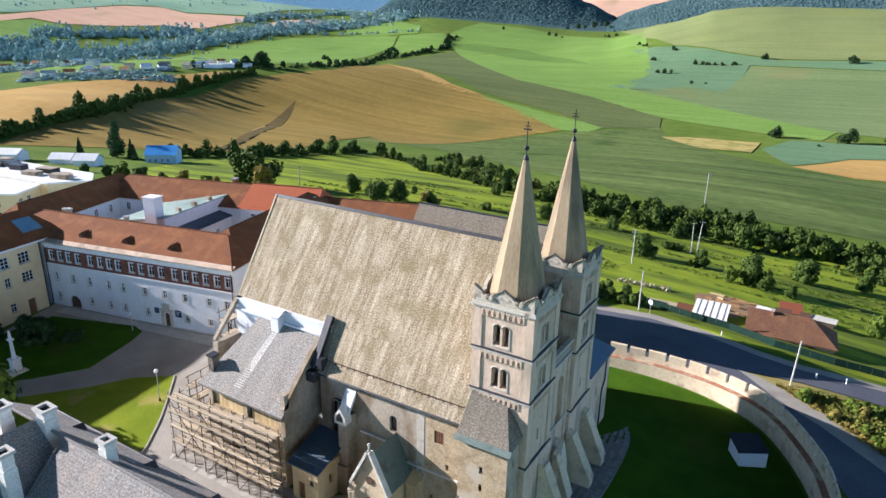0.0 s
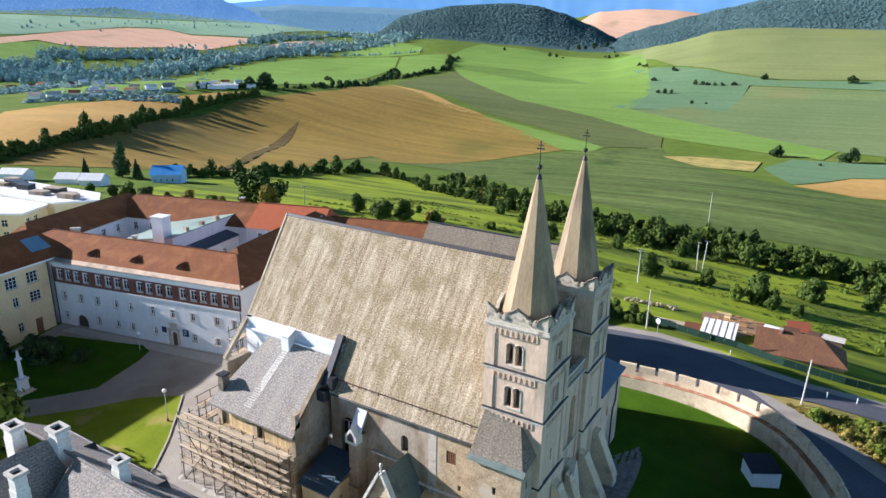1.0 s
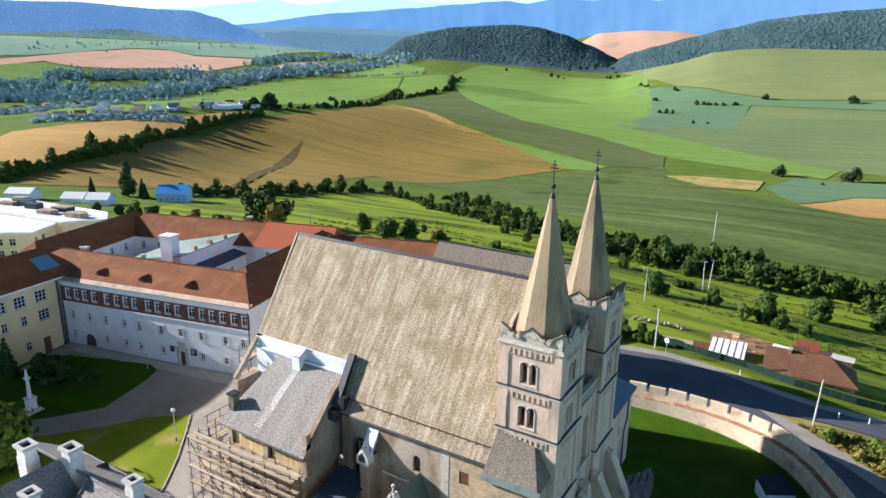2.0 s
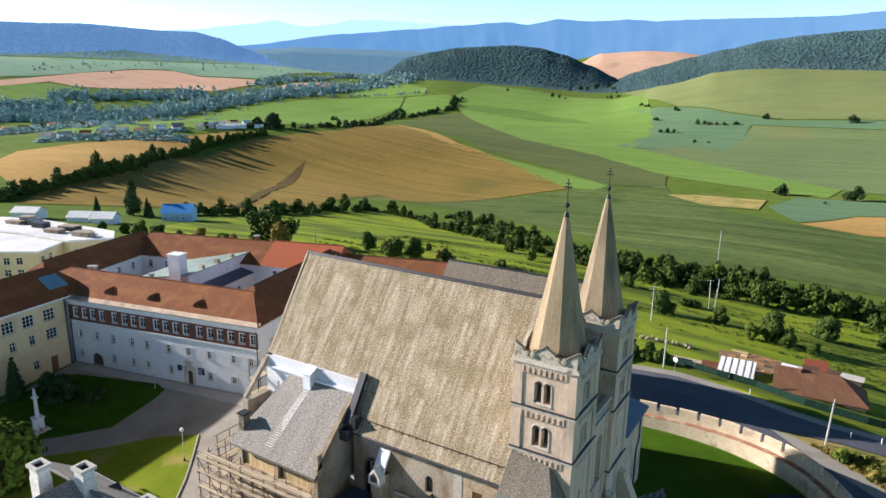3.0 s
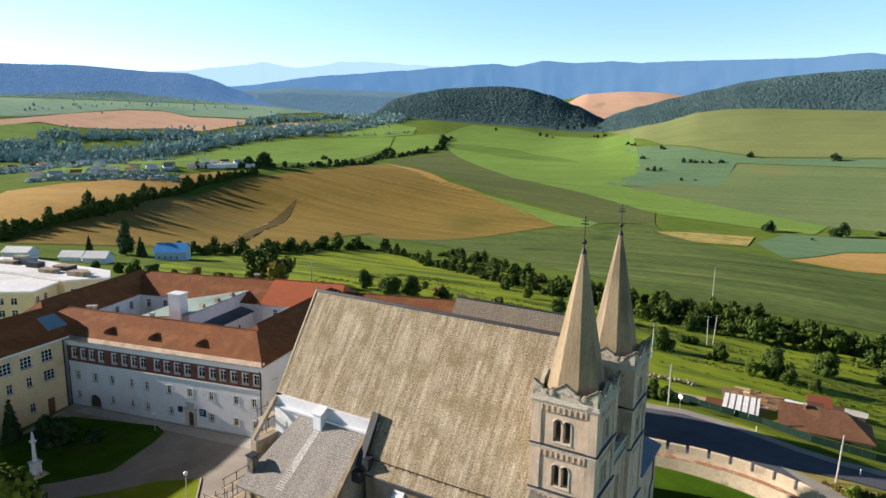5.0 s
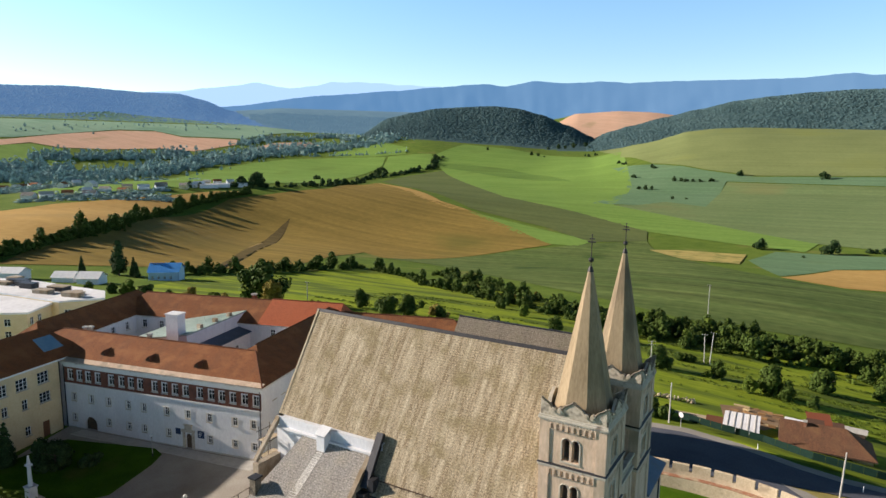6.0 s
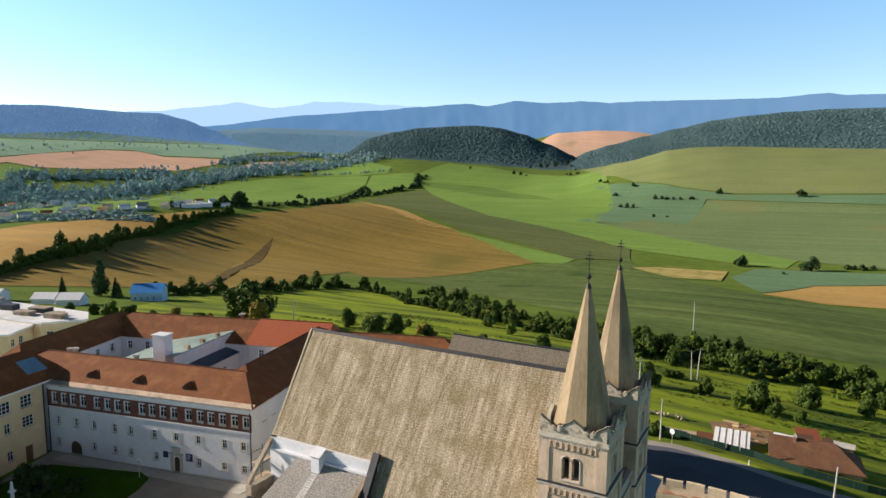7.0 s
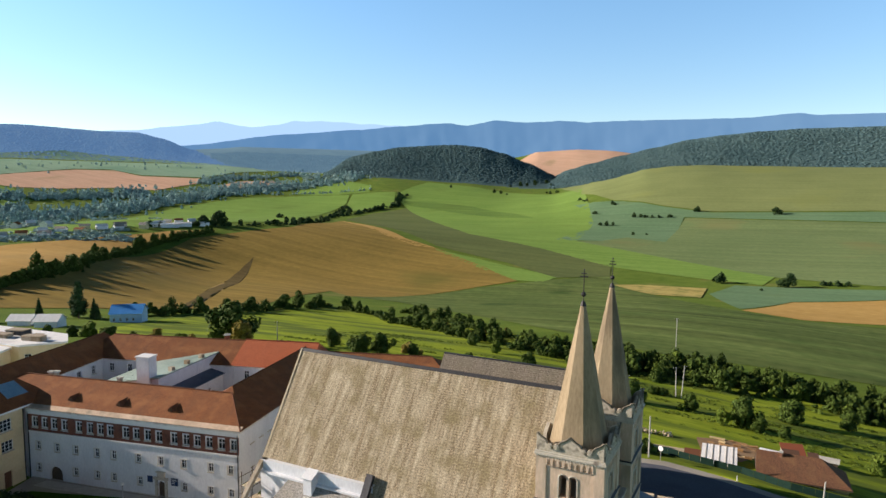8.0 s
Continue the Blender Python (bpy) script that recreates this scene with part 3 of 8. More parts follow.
def build_ground():
    bm = bmesh.new()
    rad = [0, 8, 16, 24, 32, 40, 48, 56, 64, 72, 80, 86]
    while rad[-1] < 4850:
        rad.append(rad[-1] * 1.022)
    sect = 720
    rows = []
    for r in rad[1:]:
        ring = []
        for k in range(sect):
            a = 2 * math.pi * k / sect
            x, y = 15 + r * math.sin(a), -58 + r * math.cos(a)
            ring.append(bm.verts.new((x, y, height(x, y))))
        rows.append(ring)
    c = bm.verts.new((15, -58, height(15, -58)))
    for k in range(sect):
        bm.faces.new((c, rows[0][(k + 1) % sect], rows[0][k]))
    for a, b in zip(rows, rows[1:]):
        for k in range(sect):
            bm.faces.new((a[k], a[(k + 1) % sect], b[(k + 1) % sect], b[k]))
    bmesh.ops.recalc_face_normals(bm, faces=bm.faces)
    for f in bm.faces:
        c = f.calc_center_median()
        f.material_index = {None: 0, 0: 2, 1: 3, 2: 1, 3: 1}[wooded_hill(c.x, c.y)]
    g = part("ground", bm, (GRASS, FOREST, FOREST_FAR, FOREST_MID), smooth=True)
    tagged(g, "grassy hills and fields rolling to the far woods", "ground", kind="structure")


build_ground()


def sheet(name, ring, mat, label, category="field", lift=0.12, step=None, rim=0.0):
    """A patch of ground draped over the terrain, with a rim of its own thickness."""
    bm = bmesh.new()
    bm.faces.new([bm.verts.new((x, y, 0)) for x, y in ring])
    bmesh.ops.triangulate(bm, faces=bm.faces, ngon_method="EAR_CLIP")
    xs, ys = [p[0] for p in ring], [p[1] for p in ring]
    big = max(max(xs) - min(xs), max(ys) - min(ys))
    step = step or max(4.0, big / 60)
    for axis, lo, hi in ((0, min(xs), max(xs)), (1, min(ys), max(ys))):
        k = math.floor(lo / step) + 1
        while k * step < hi:
            co, no = [0, 0, 0], [0, 0, 0]
            co[axis], no[axis] = k * step, 1
            bmesh.ops.bisect_plane(bm, geom=bm.verts[:] + bm.edges[:] + bm.faces[:], plane_co=co, plane_no=no, dist=1e-4)
            k += 1
    for v in bm.verts:
        x, y = v.co.x, v.co.y
        v.co.z = height(x, y) + lift + math.hypot(x - 15, y + 58) * 0.0005
    for f in bm.faces:
        if f.normal.z < 0:
            f.normal_flip()
    edge = [e for e in bm.edges if e.is_boundary]
    if rim:
        ex = bmesh.ops.extrude_edge_only(bm, edges=edge)
        for v in (g for g in ex["geom"] if isinstance(g, bmesh.types.BMVert)):
            v.co.z -= rim
    bmesh.ops.recalc_face_normals(bm, faces=bm.faces)
    ob = part(name, bm, mat, smooth=not rim)
    return tagged(ob, label, category, kind="structure")


FIELDS = [
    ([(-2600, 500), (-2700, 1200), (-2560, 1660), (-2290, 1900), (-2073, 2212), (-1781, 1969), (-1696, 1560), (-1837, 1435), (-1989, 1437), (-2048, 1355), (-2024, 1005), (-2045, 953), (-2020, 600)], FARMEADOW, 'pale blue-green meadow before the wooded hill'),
    ([(-330, 108), (-384, 162), (-404, 194), (-535, 347), (-606, 506), (-601, 574), (-598, 681), (-749, 1004), (-483, 752), (-389, 714), (-298, 653), (-228, 589), (-251, 545), (-303, 394), (-348, 427), (-259, 224), (-281, 173), (-307, 133)], RIPE, 'large brown ripening grain field on the slope'),
    ([(-762, 1023), (-654, 935), (-452, 746), (-389, 714), (-417, 708), (-496, 750)], STUBBLE, 'narrow pale strip of cut grain'),
    ([(-778, 1063), (-824, 1235), (-802, 1353), (-625, 1138), (-423, 892), (-272, 801), (-162, 723), (-147, 656), (-197, 624), (-274, 681), (-396, 728)], OLIVE, 'dull olive-green strip of young crop'),
    ([(-392, 710), (-312, 683), (-196, 632), (-202, 593), (-230, 592)], BRIGHT, 'bright green wedge of clover field'),
    ([(-938, 1525), (-1018, 1875), (-824, 1848), (-456, 1675), (-284, 1120), (-253, 899), (-175, 844), (11, 716), (1, 667), (-161, 716), (-272, 801), (-423, 892), (-802, 1353)], BRIGHT, 'broad bright green crop field in the valley'),
    ([(-135, 1160), (104, 1147), (600, 1095), (500, 660), (100, 689), (11, 716), (-175, 844), (-253, 899), (-221, 916), (-194, 967), (-132, 931), (-135, 1084)], GREYGREEN, 'dull grey-green pasture on the valley side'),
    ([(-624, 2024), (-560, 2100), (-420, 2080), (-120, 2080), (247, 2200), (700, 2100), (620, 1180), (150, 1226), (108, 1222), (-99, 1207), (-183, 1247), (-300, 1337), (-421, 1525)], HILLFIELD, 'yellow-green field over a rounded hill'),
    ([(-386, 1348), (-298, 1326), (-181, 1239), (-99, 1200), (107, 1214), (149, 1219), (620, 1172), (600, 1100), (104, 1152), (-137, 1165), (-135, 1084), (-132, 931), (-194, 967), (-221, 916), (-286, 902), (-279, 1060), (-318, 1227)], TEALFIELD, 'blue-green pasture at the foot of the hill'),
    ([(-1199, 600), (-1180, 780), (-1236, 927), (-1311, 1105), (-1320, 1224), (-1297, 1364), (-1191, 1470), (-1064, 1488), (-984, 1358), (-944, 1245), (-885, 1070), (-660, 690), (-665, 598), (-680, 504), (-700, 392), (-760, 362), (-1000, 480)], BRIGHT, 'light green meadow beside the wooded stream'),
    ([(-1253, 1471), (-1326, 1625), (-1332, 1793), (-1094, 1653), (-1033, 1541), (-1103, 1493)], BRIGHT, 'small light green far meadow'),
    ([(-10, 494), (26, 578), (134, 638), (112, 502), (31, 463)], STUBBLE, 'orange-gold stubble field in the valley'),
    ([(-303, 394), (-248, 539), (-194, 615), (-147, 656), (-121, 593), (-14, 489), (31, 454), (108, 474), (71, 254), (21, 247), (-35, 240), (-103, 284), (-254, 385)], DARKCROP, 'wide dark green crop field below the church'),
    ([(-133, 607), (-110, 619), (-47, 628), (-46, 564), (-89, 561)], DRYGRASS, 'patch of dry tan grass in the valley'),
    ([(-42, 595), (-24, 658), (140, 672), (135, 641), (26, 582), (-11, 503)], TEALFIELD, 'blue-green strip of crop along the trees'),
    ([(-1420, 3700), (-1340, 4080), (-900, 4280), (-560, 4300), (-560, 3900), (-760, 3450), (-1000, 3400), (-1300, 3450)], PINKFIELD, 'pale orange far field between wooded hills'),
    ([(-1980, 700), (-2004, 994), (-2028, 1152), (-2028, 1341), (-1963, 1430), (-1819, 1420), (-1683, 1533), (-1610, 1450), (-1589, 1279), (-1691, 1233), (-1752, 1117), (-1835, 1025), (-1934, 1000), (-1900, 720)], PINKFIELD, 'pinkish ripe field beyond the village'),
    ([(-1526, 1444), (-1566, 1580), (-1533, 1704), (-1440, 1663), (-1450, 1547), (-1454, 1449)], PINKFIELD, 'small pinkish ripe field beyond the woods'),
    ([(-518, 514), (-501, 480), (-475, 439), (-440, 392), (-375, 313), (-340, 268), (-300, 220), (-278, 197), (-276, 201), (-318, 250), (-349, 292), (-399, 357), (-460, 431), (-491, 477)], TRACKSHADE, 'worn brown farm track across the field'),
    ([(-352, 124), (-470, 160), (-629, 257), (-657, 324), (-652, 414), (-645, 519), (-622, 560), (-618, 508), (-598, 435), (-540, 346), (-420, 229), (-396, 186), (-370, 147)], STUBBLE, 'pale golden stubble field beside the tree-lined bank'),

    ([(-1061, 1499), (-1032, 1523), (-959, 1565), (-843, 1357), (-870, 1293), (-913, 1243)], BRIGHT, 'light green meadow beside the gully'),
    ([(-1941, 700), (-1925, 943), (-1915, 990), (-1820, 1016), (-1634, 955), (-1607, 857), (-1727, 913), (-1699, 823), (-1660, 700)], BRIGHT, 'light green meadow above the village woods'),
    ([(-878, 1456), (-793, 1470), (-655, 1430), (-500, 1300), (-420, 1200), (-520, 1235), (-620, 1290), (-729, 1361), (-818, 1391)], DEEPCROP, 'darker damp hollow in the bright crop field'),
]
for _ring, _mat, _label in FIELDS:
    sheet("crop_field", _ring, _mat, _label, lift=0.02 if _mat is FARMEADOW else 0.3 if _mat in (PINKFIELD, DRYGRASS) or "hollow" in _label else 0.13 if _mat is TRACKSHADE else 0.06, step=7 if _mat in (RIPE, TRACKSHADE) else None)


def build_mountains():
    far = ((110, 2.0), (60, 2.9), (51.3, 3.5), (49.2, 3.82), (47, 4.07), (45.6, 4.38), (42.7, 4.0), (40.8, 4.25), (39.2, 4.6), (36.2, 4.62), (33.9, 4.48), (30.6, 4.38), (27, 3.9), (-40, 3.0))
    near = ((110, 1.0), (48, 2.4), (40, 3.5), (34, 4.0), (30.6, 4.33), (26.8, 4.64), (24.9, 4.44), (23.7, 4.68), (22.6, 4.9), (20.2, 4.72), (17, 4.83), (14.8, 4.72), (10.5, 4.83), (6.4, 4.83), (2.5, 4.86), (-0.7, 5.1), (-2.2, 4.9), (-40, 4.7))
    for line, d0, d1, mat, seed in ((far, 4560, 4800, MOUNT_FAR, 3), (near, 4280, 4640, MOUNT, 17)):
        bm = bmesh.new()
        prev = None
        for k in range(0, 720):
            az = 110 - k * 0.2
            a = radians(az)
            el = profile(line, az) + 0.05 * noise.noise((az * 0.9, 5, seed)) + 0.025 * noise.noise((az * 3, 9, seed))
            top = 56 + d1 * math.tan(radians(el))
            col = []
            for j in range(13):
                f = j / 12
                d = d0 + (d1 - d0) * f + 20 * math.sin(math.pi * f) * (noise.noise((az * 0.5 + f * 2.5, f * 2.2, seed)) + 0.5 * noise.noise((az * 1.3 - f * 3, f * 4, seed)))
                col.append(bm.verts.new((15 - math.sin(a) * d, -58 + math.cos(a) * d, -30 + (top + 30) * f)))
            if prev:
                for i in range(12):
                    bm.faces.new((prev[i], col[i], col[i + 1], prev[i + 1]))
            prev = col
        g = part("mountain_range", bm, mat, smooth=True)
        tagged(g, "distant hazy blue mountain range along the horizon", "mountains", kind="structure")


build_mountains()


# ---- the church ----
GZ = 0.0  # walls start below the lawn


_b = bmesh.new()
box(_b, 0, 0.14, -0.24, -0.16, -0.02, 0.14)
DENTIL = mesh_of("dentil", _b, TRIM)


def crest_profile(length):
    """Ogee parapet outline: pointed lobes over both corners and the middle, valleys between."""
    pts = [(0, 0)]
    for k in range(49):
        u = length * k / 48
        best = 0.5
        for c, r in ((0, 1.15), (length / 2, 1.2), (length, 1.15)):
            e = abs(u - c)
            if e < r:
                best = max(best, 0.5 + 0.95 * math.sqrt(1 - (e / r) ** 2) + 0.3 * max(0.0, 1 - e / (r * 0.5)) ** 2)
        pts.append((u, best))
    pts.append((length, 0))
    return pts


def spire_courses(bm, cx, cy, z0, z1, r0, r1, n):
    """An eight-sided spire in many thin drums, each stepped a little from the one below."""
    def ring(r, z):
        r /= math.cos(math.pi / 8)
        return [bm.verts.new((cx + r * math.cos(math.pi / 8 + i * math.pi / 4), cy + r * math.sin(math.pi / 8 + i * math.pi / 4), z)) for i in range(8)]

    last = None
    for k in range(n):
        f0, f1 = k / n, (k + 1) / n
        lo, hi = ring(r0 + (r1 - r0) * f0 + 0.015, z0 + (z1 - z0) * f0), ring(r0 + (r1 - r0) * f1, z0 + (z1 - z0) * f1)
        for below, above in ((last, lo), (lo, hi)) if last else ((lo, hi),):
            for i in range(8):
                bm.faces.new((below[i], below[(i + 1) % 8], above[(i + 1) % 8], above[i]))
        last = hi
    bm.faces.new(last)


STRINGS = (11.25, 19.1, 24.0)
CORNICE = 28.6


def tower(x0, x1, y0, y1, apex, label, cross_tall):
    t = thing("church_tower", label, "tower", group="twin church towers")
    dx, dy = x1 - x0, y1 - y0
    sides = {"south": (along((x0, y0), (x1, y0)), dx), "west": (along((x1, y0), (x1, y1)), dy), "north": (along((x1, y1), (x0, y1)), dx), "east": (along((x0, y1), (x0, y0)), dy)}
    for side, (m, length) in sides.items():
        mid = length / 2 - 0.15
        ops = []
        if side in ("south", "west"):
            for zb in (19.95, 24.75):
                for s in (-0.5, 0.5):
                    ops.append((mid + s - 0.38, mid + s + 0.38, zb, zb + 2.25, True))
            if side == "west":
                ops.append((mid - 0.2, mid + 0.2, 13.2, 14.6, True))
        bm = bmesh.new()
        facade(bm, length, GZ, CORNICE, ops, 0.8, m)
        part("wall", bm, PLASTER, t)
        if side in ("north", "east"):
            continue
        for zb in (19.95, 24.75):
            bm = bmesh.new()
            tube(bm, (mid, 0.35, zb), (mid, 0.35, zb + 1.5), 0.1, 8)
            box(bm, mid - 0.17, mid + 0.17, 0.15, 0.55, zb + 1.5, zb + 1.72)
            box(bm, mid - 0.16, mid + 0.16, 0.18, 0.52, zb, zb + 0.12)
            part("colonnette", bm, TRIM, t, "pale stone column of a twin window", at=m)
            bm = bmesh.new()
            pts = [(mid - 1.02, zb - 0.1), (mid + 1.02, zb - 0.1)]
            for s in (-1, 1):
                u = mid + s * 0.95
                box(bm, u - 0.07, u + 0.07, -0.07, 0.0, zb - 0.1, zb + 1.9)
            box(bm, mid - 1.05, mid + 1.05, -0.12, 0.0, zb - 0.24, zb - 0.1)
            for s in (-0.5, 0.5):
                arc = arc_points(mid + s - 0.45, mid + s + 0.45, zb + 2.32)
                for p, q in zip(arc, arc[1:]):
                    tube(bm, (p[0], -0.02, p[1]), (q[0], -0.02, q[1]), 0.07, 4)
            part("window_surround", bm, TRIM, t, at=m)
        for a, b in ((STRINGS[0] + 0.2, STRINGS[1] - 0.2), (STRINGS[1] + 0.2, STRINGS[2] - 0.2), (STRINGS[2] + 0.2, CORNICE)):
            for u0, u1 in ((-0.1, 0.95), (length - 0.95, length + 0.1)):
                bm = bmesh.new()
                box(bm, u0, u1, -0.12, 0.0, a, b)
                part("pilaster", bm, PLASTER, t, at=m)
            n, w = 8, (length - 1.9) / 8
            bm = bmesh.new()
            facade(bm, length - 1.9, b - 0.78, b, [(w * k + 0.13, w * (k + 1) - 0.13, b - 0.78, b - 0.16, True) for k in range(n)], 0.2, m @ Matrix.Translation((0.95, -0.2, 0)), True)
            part("arched_frieze", bm, PLASTER, t, "row of small blind arches under the string course")
        bm = bmesh.new()
        box(bm, -0.14, length + 0.14, -0.14, 0.0, GZ, 3.2)
        part("plinth", bm, PLASTER_DARK, t, at=m)
        # lobed crest with scrolls in its valleys
        prof = crest_profile(length)
        bm = bmesh.new()
        vs = [bm.verts.new((u, -0.12, CORNICE + 0.55 + z)) for u, z in prof]
        ws = [bm.verts.new((u, 0.25, CORNICE + 0.55 + z)) for u, z in prof]
        bm.faces.new(vs)
        bm.faces.new(ws[::-1])
        for i in range(len(vs)):
            j = (i + 1) % len(vs)
            bm.faces.new((vs[i], ws[i], ws[j], vs[j]))
        bmesh.ops.recalc_face_normals(bm, faces=bm.faces)
        part("crest", bm, CRESTWALL, t, "ogee stone parapet gable", at=m)
        run = []
        for u, z in prof[1:-1] + [(length, 0.0)]:
            if z > 0.52:
                run.append((u, z))
            elif run:
                bm = bmesh.new()
                for a, b in zip(run, run[1:]):
                    tube(bm, (a[0], -0.14, CORNICE + 0.58 + a[1]), (b[0], -0.14, CORNICE + 0.58 + b[1]), 0.1, 5)
                part("crest_moulding", bm, CREST, t, at=m)
                run = []
        for c in (length * 0.25, length * 0.75):
            for s in (-0.3, 0.3):
                bm = bmesh.new()
                bmesh.ops.create_cone(bm, segments=12, radius1=0.28, radius2=0.28, depth=0.5, cap_ends=True, matrix=pose(c + s, -0.05, CORNICE + 1.2, 90))
                bmesh.ops.create_cone(bm, segments=10, radius1=0.13, radius2=0.13, depth=0.6, cap_ends=True, matrix=pose(c + s, -0.06, CORNICE + 1.2, 90))
                part("scroll", bm, CRESTWALL, t, at=m)
    for side in ("north", "east"):
        m, length = sides[side]
        bm = bmesh.new()
        prof = crest_profile(length)
        vs = [bm.verts.new((u, -0.12, CORNICE + 0.55 + z)) for u, z in prof]
        ws = [bm.verts.new((u, 0.25, CORNICE + 0.55 + z)) for u, z in prof]
        bm.faces.new(vs)
        bm.faces.new(ws[::-1])
        for i in range(len(vs)):
            j = (i + 1) % len(vs)
            bm.faces.new((vs[i], ws[i], ws[j], vs[j]))
        bmesh.ops.recalc_face_normals(bm, faces=bm.faces)
        part("crest", bm, CRESTWALL, t, "ogee stone parapet gable", at=m)
    for z in STRINGS:
        bm = bmesh.new()
        box(bm, x0 - 0.24, x1 + 0.24, y0 - 0.24, y1 + 0.24, z - 0.14, z + 0.06)
        box(bm, x0 - 0.15, x1 + 0.15, y0 - 0.15, y1 + 0.15, z - 0.28, z - 0.14)
        part("string_course", bm, TRIM, t, "weathered stone string course")
        bm = bmesh.new()
        lo = [bm.verts.new(v) for v in ((x0 - 0.28, y0 - 0.28, z + 0.065), (x1 + 0.28, y0 - 0.28, z + 0.065), (x1 + 0.28, y1 + 0.28, z + 0.065), (x0 - 0.28, y1 + 0.28, z + 0.065))]
        hi = [bm.verts.new(v) for v in ((x0 - 0.03, y0 - 0.03, z + 0.2), (x1 + 0.03, y0 - 0.03, z + 0.2), (x1 + 0.03, y1 + 0.03, z + 0.2), (x0 - 0.03, y1 + 0.03, z + 0.2))]
        for k in range(4):
            bm.faces.new((lo[k], lo[(k + 1) % 4], hi[(k + 1) % 4], hi[k]))
        part("string_flashing", bm, ZINC, t, "dark sheet-metal weathering on the string course")
    bm = bmesh.new()
    for k, (o, a, b) in enumerate(((0.16, 0, 0.16), (0.28, 0.16, 0.34), (0.2, 0.34, 0.56))):
        box(bm, x0 - o, x1 + o, y0 - o, y1 + o, CORNICE + a, CORNICE + b)
    part("cornice", bm, TRIM, t)
    for m, length in (sides["south"], sides["west"]):
        k = 0.05
        while k < length:
            place("dentil", DENTIL, t, m @ Matrix.Translation((k, 0, CORNICE)))
            k += 0.3
    cx, cy = (x0 + x1) / 2, (y0 + y1) / 2
    bm = bmesh.new()
    spire_courses(bm, cx, cy, CORNICE + 0.5, apex, dy / 2 - 0.42, 0.2, 40)
    sp = part("spire", bm, SPIRE, t, "eight-sided tall grey stone spire")
    bm = bmesh.new()
    tube(bm, (cx, cy, apex - 0.2), (cx, cy, apex + cross_tall), 0.05, 6)
    part("finial_rod", bm, IRON, sp)
    bm = bmesh.new()
    ball(bm, (cx, cy, apex + 0.95), 0.26, 10)
    part("finial_ball", bm, IRON, sp)
    bm = bmesh.new()
    bmesh.ops.create_cone(bm, segments=8, radius1=0.34, radius2=0.16, depth=0.5, cap_ends=True, matrix=pose(cx, cy, apex + 0.05))
    part("finial_cap", bm, IRON, sp)
    bm = bmesh.new()
    top = apex + cross_tall
    box(bm, cx - 0.4, cx + 0.4, cy - 0.05, cy + 0.05, top - 0.75, top - 0.62)
    box(bm, cx - 0.27, cx + 0.27, cy - 0.05, cy + 0.05, top - 0.42, top - 0.32)
    ball(bm, (cx, cy, top), 0.09, 6)
    part("cross", bm, IRON, sp)
    return t


tower(-6.6, 0.0, 0.0, 6.4, 43.5, "pale plastered Romanesque church tower with twin arched windows", 3.4)
tower(-6.8, 0.0, 13.0, 19.2, 43.5, "second pale Romanesque church tower beside the first", 3.2)


def slab(bm, pts, t):
    """A flat piece through pts, thickened along its normal by t."""
    pts = [Vector(p) for p in pts]
    nrm = (pts[1] - pts[0]).cross(pts[2] - pts[0]).normalized() * t
    n = len(pts)
    solid(bm, [tuple(p) for p in pts] + [tuple(p - nrm) for p in pts], [tuple(range(n)), tuple(range(n, 2 * n))[::-1]] + [(i, (i + 1) % n, n + (i + 1) % n, n + i)[::-1] for i in range(n)])


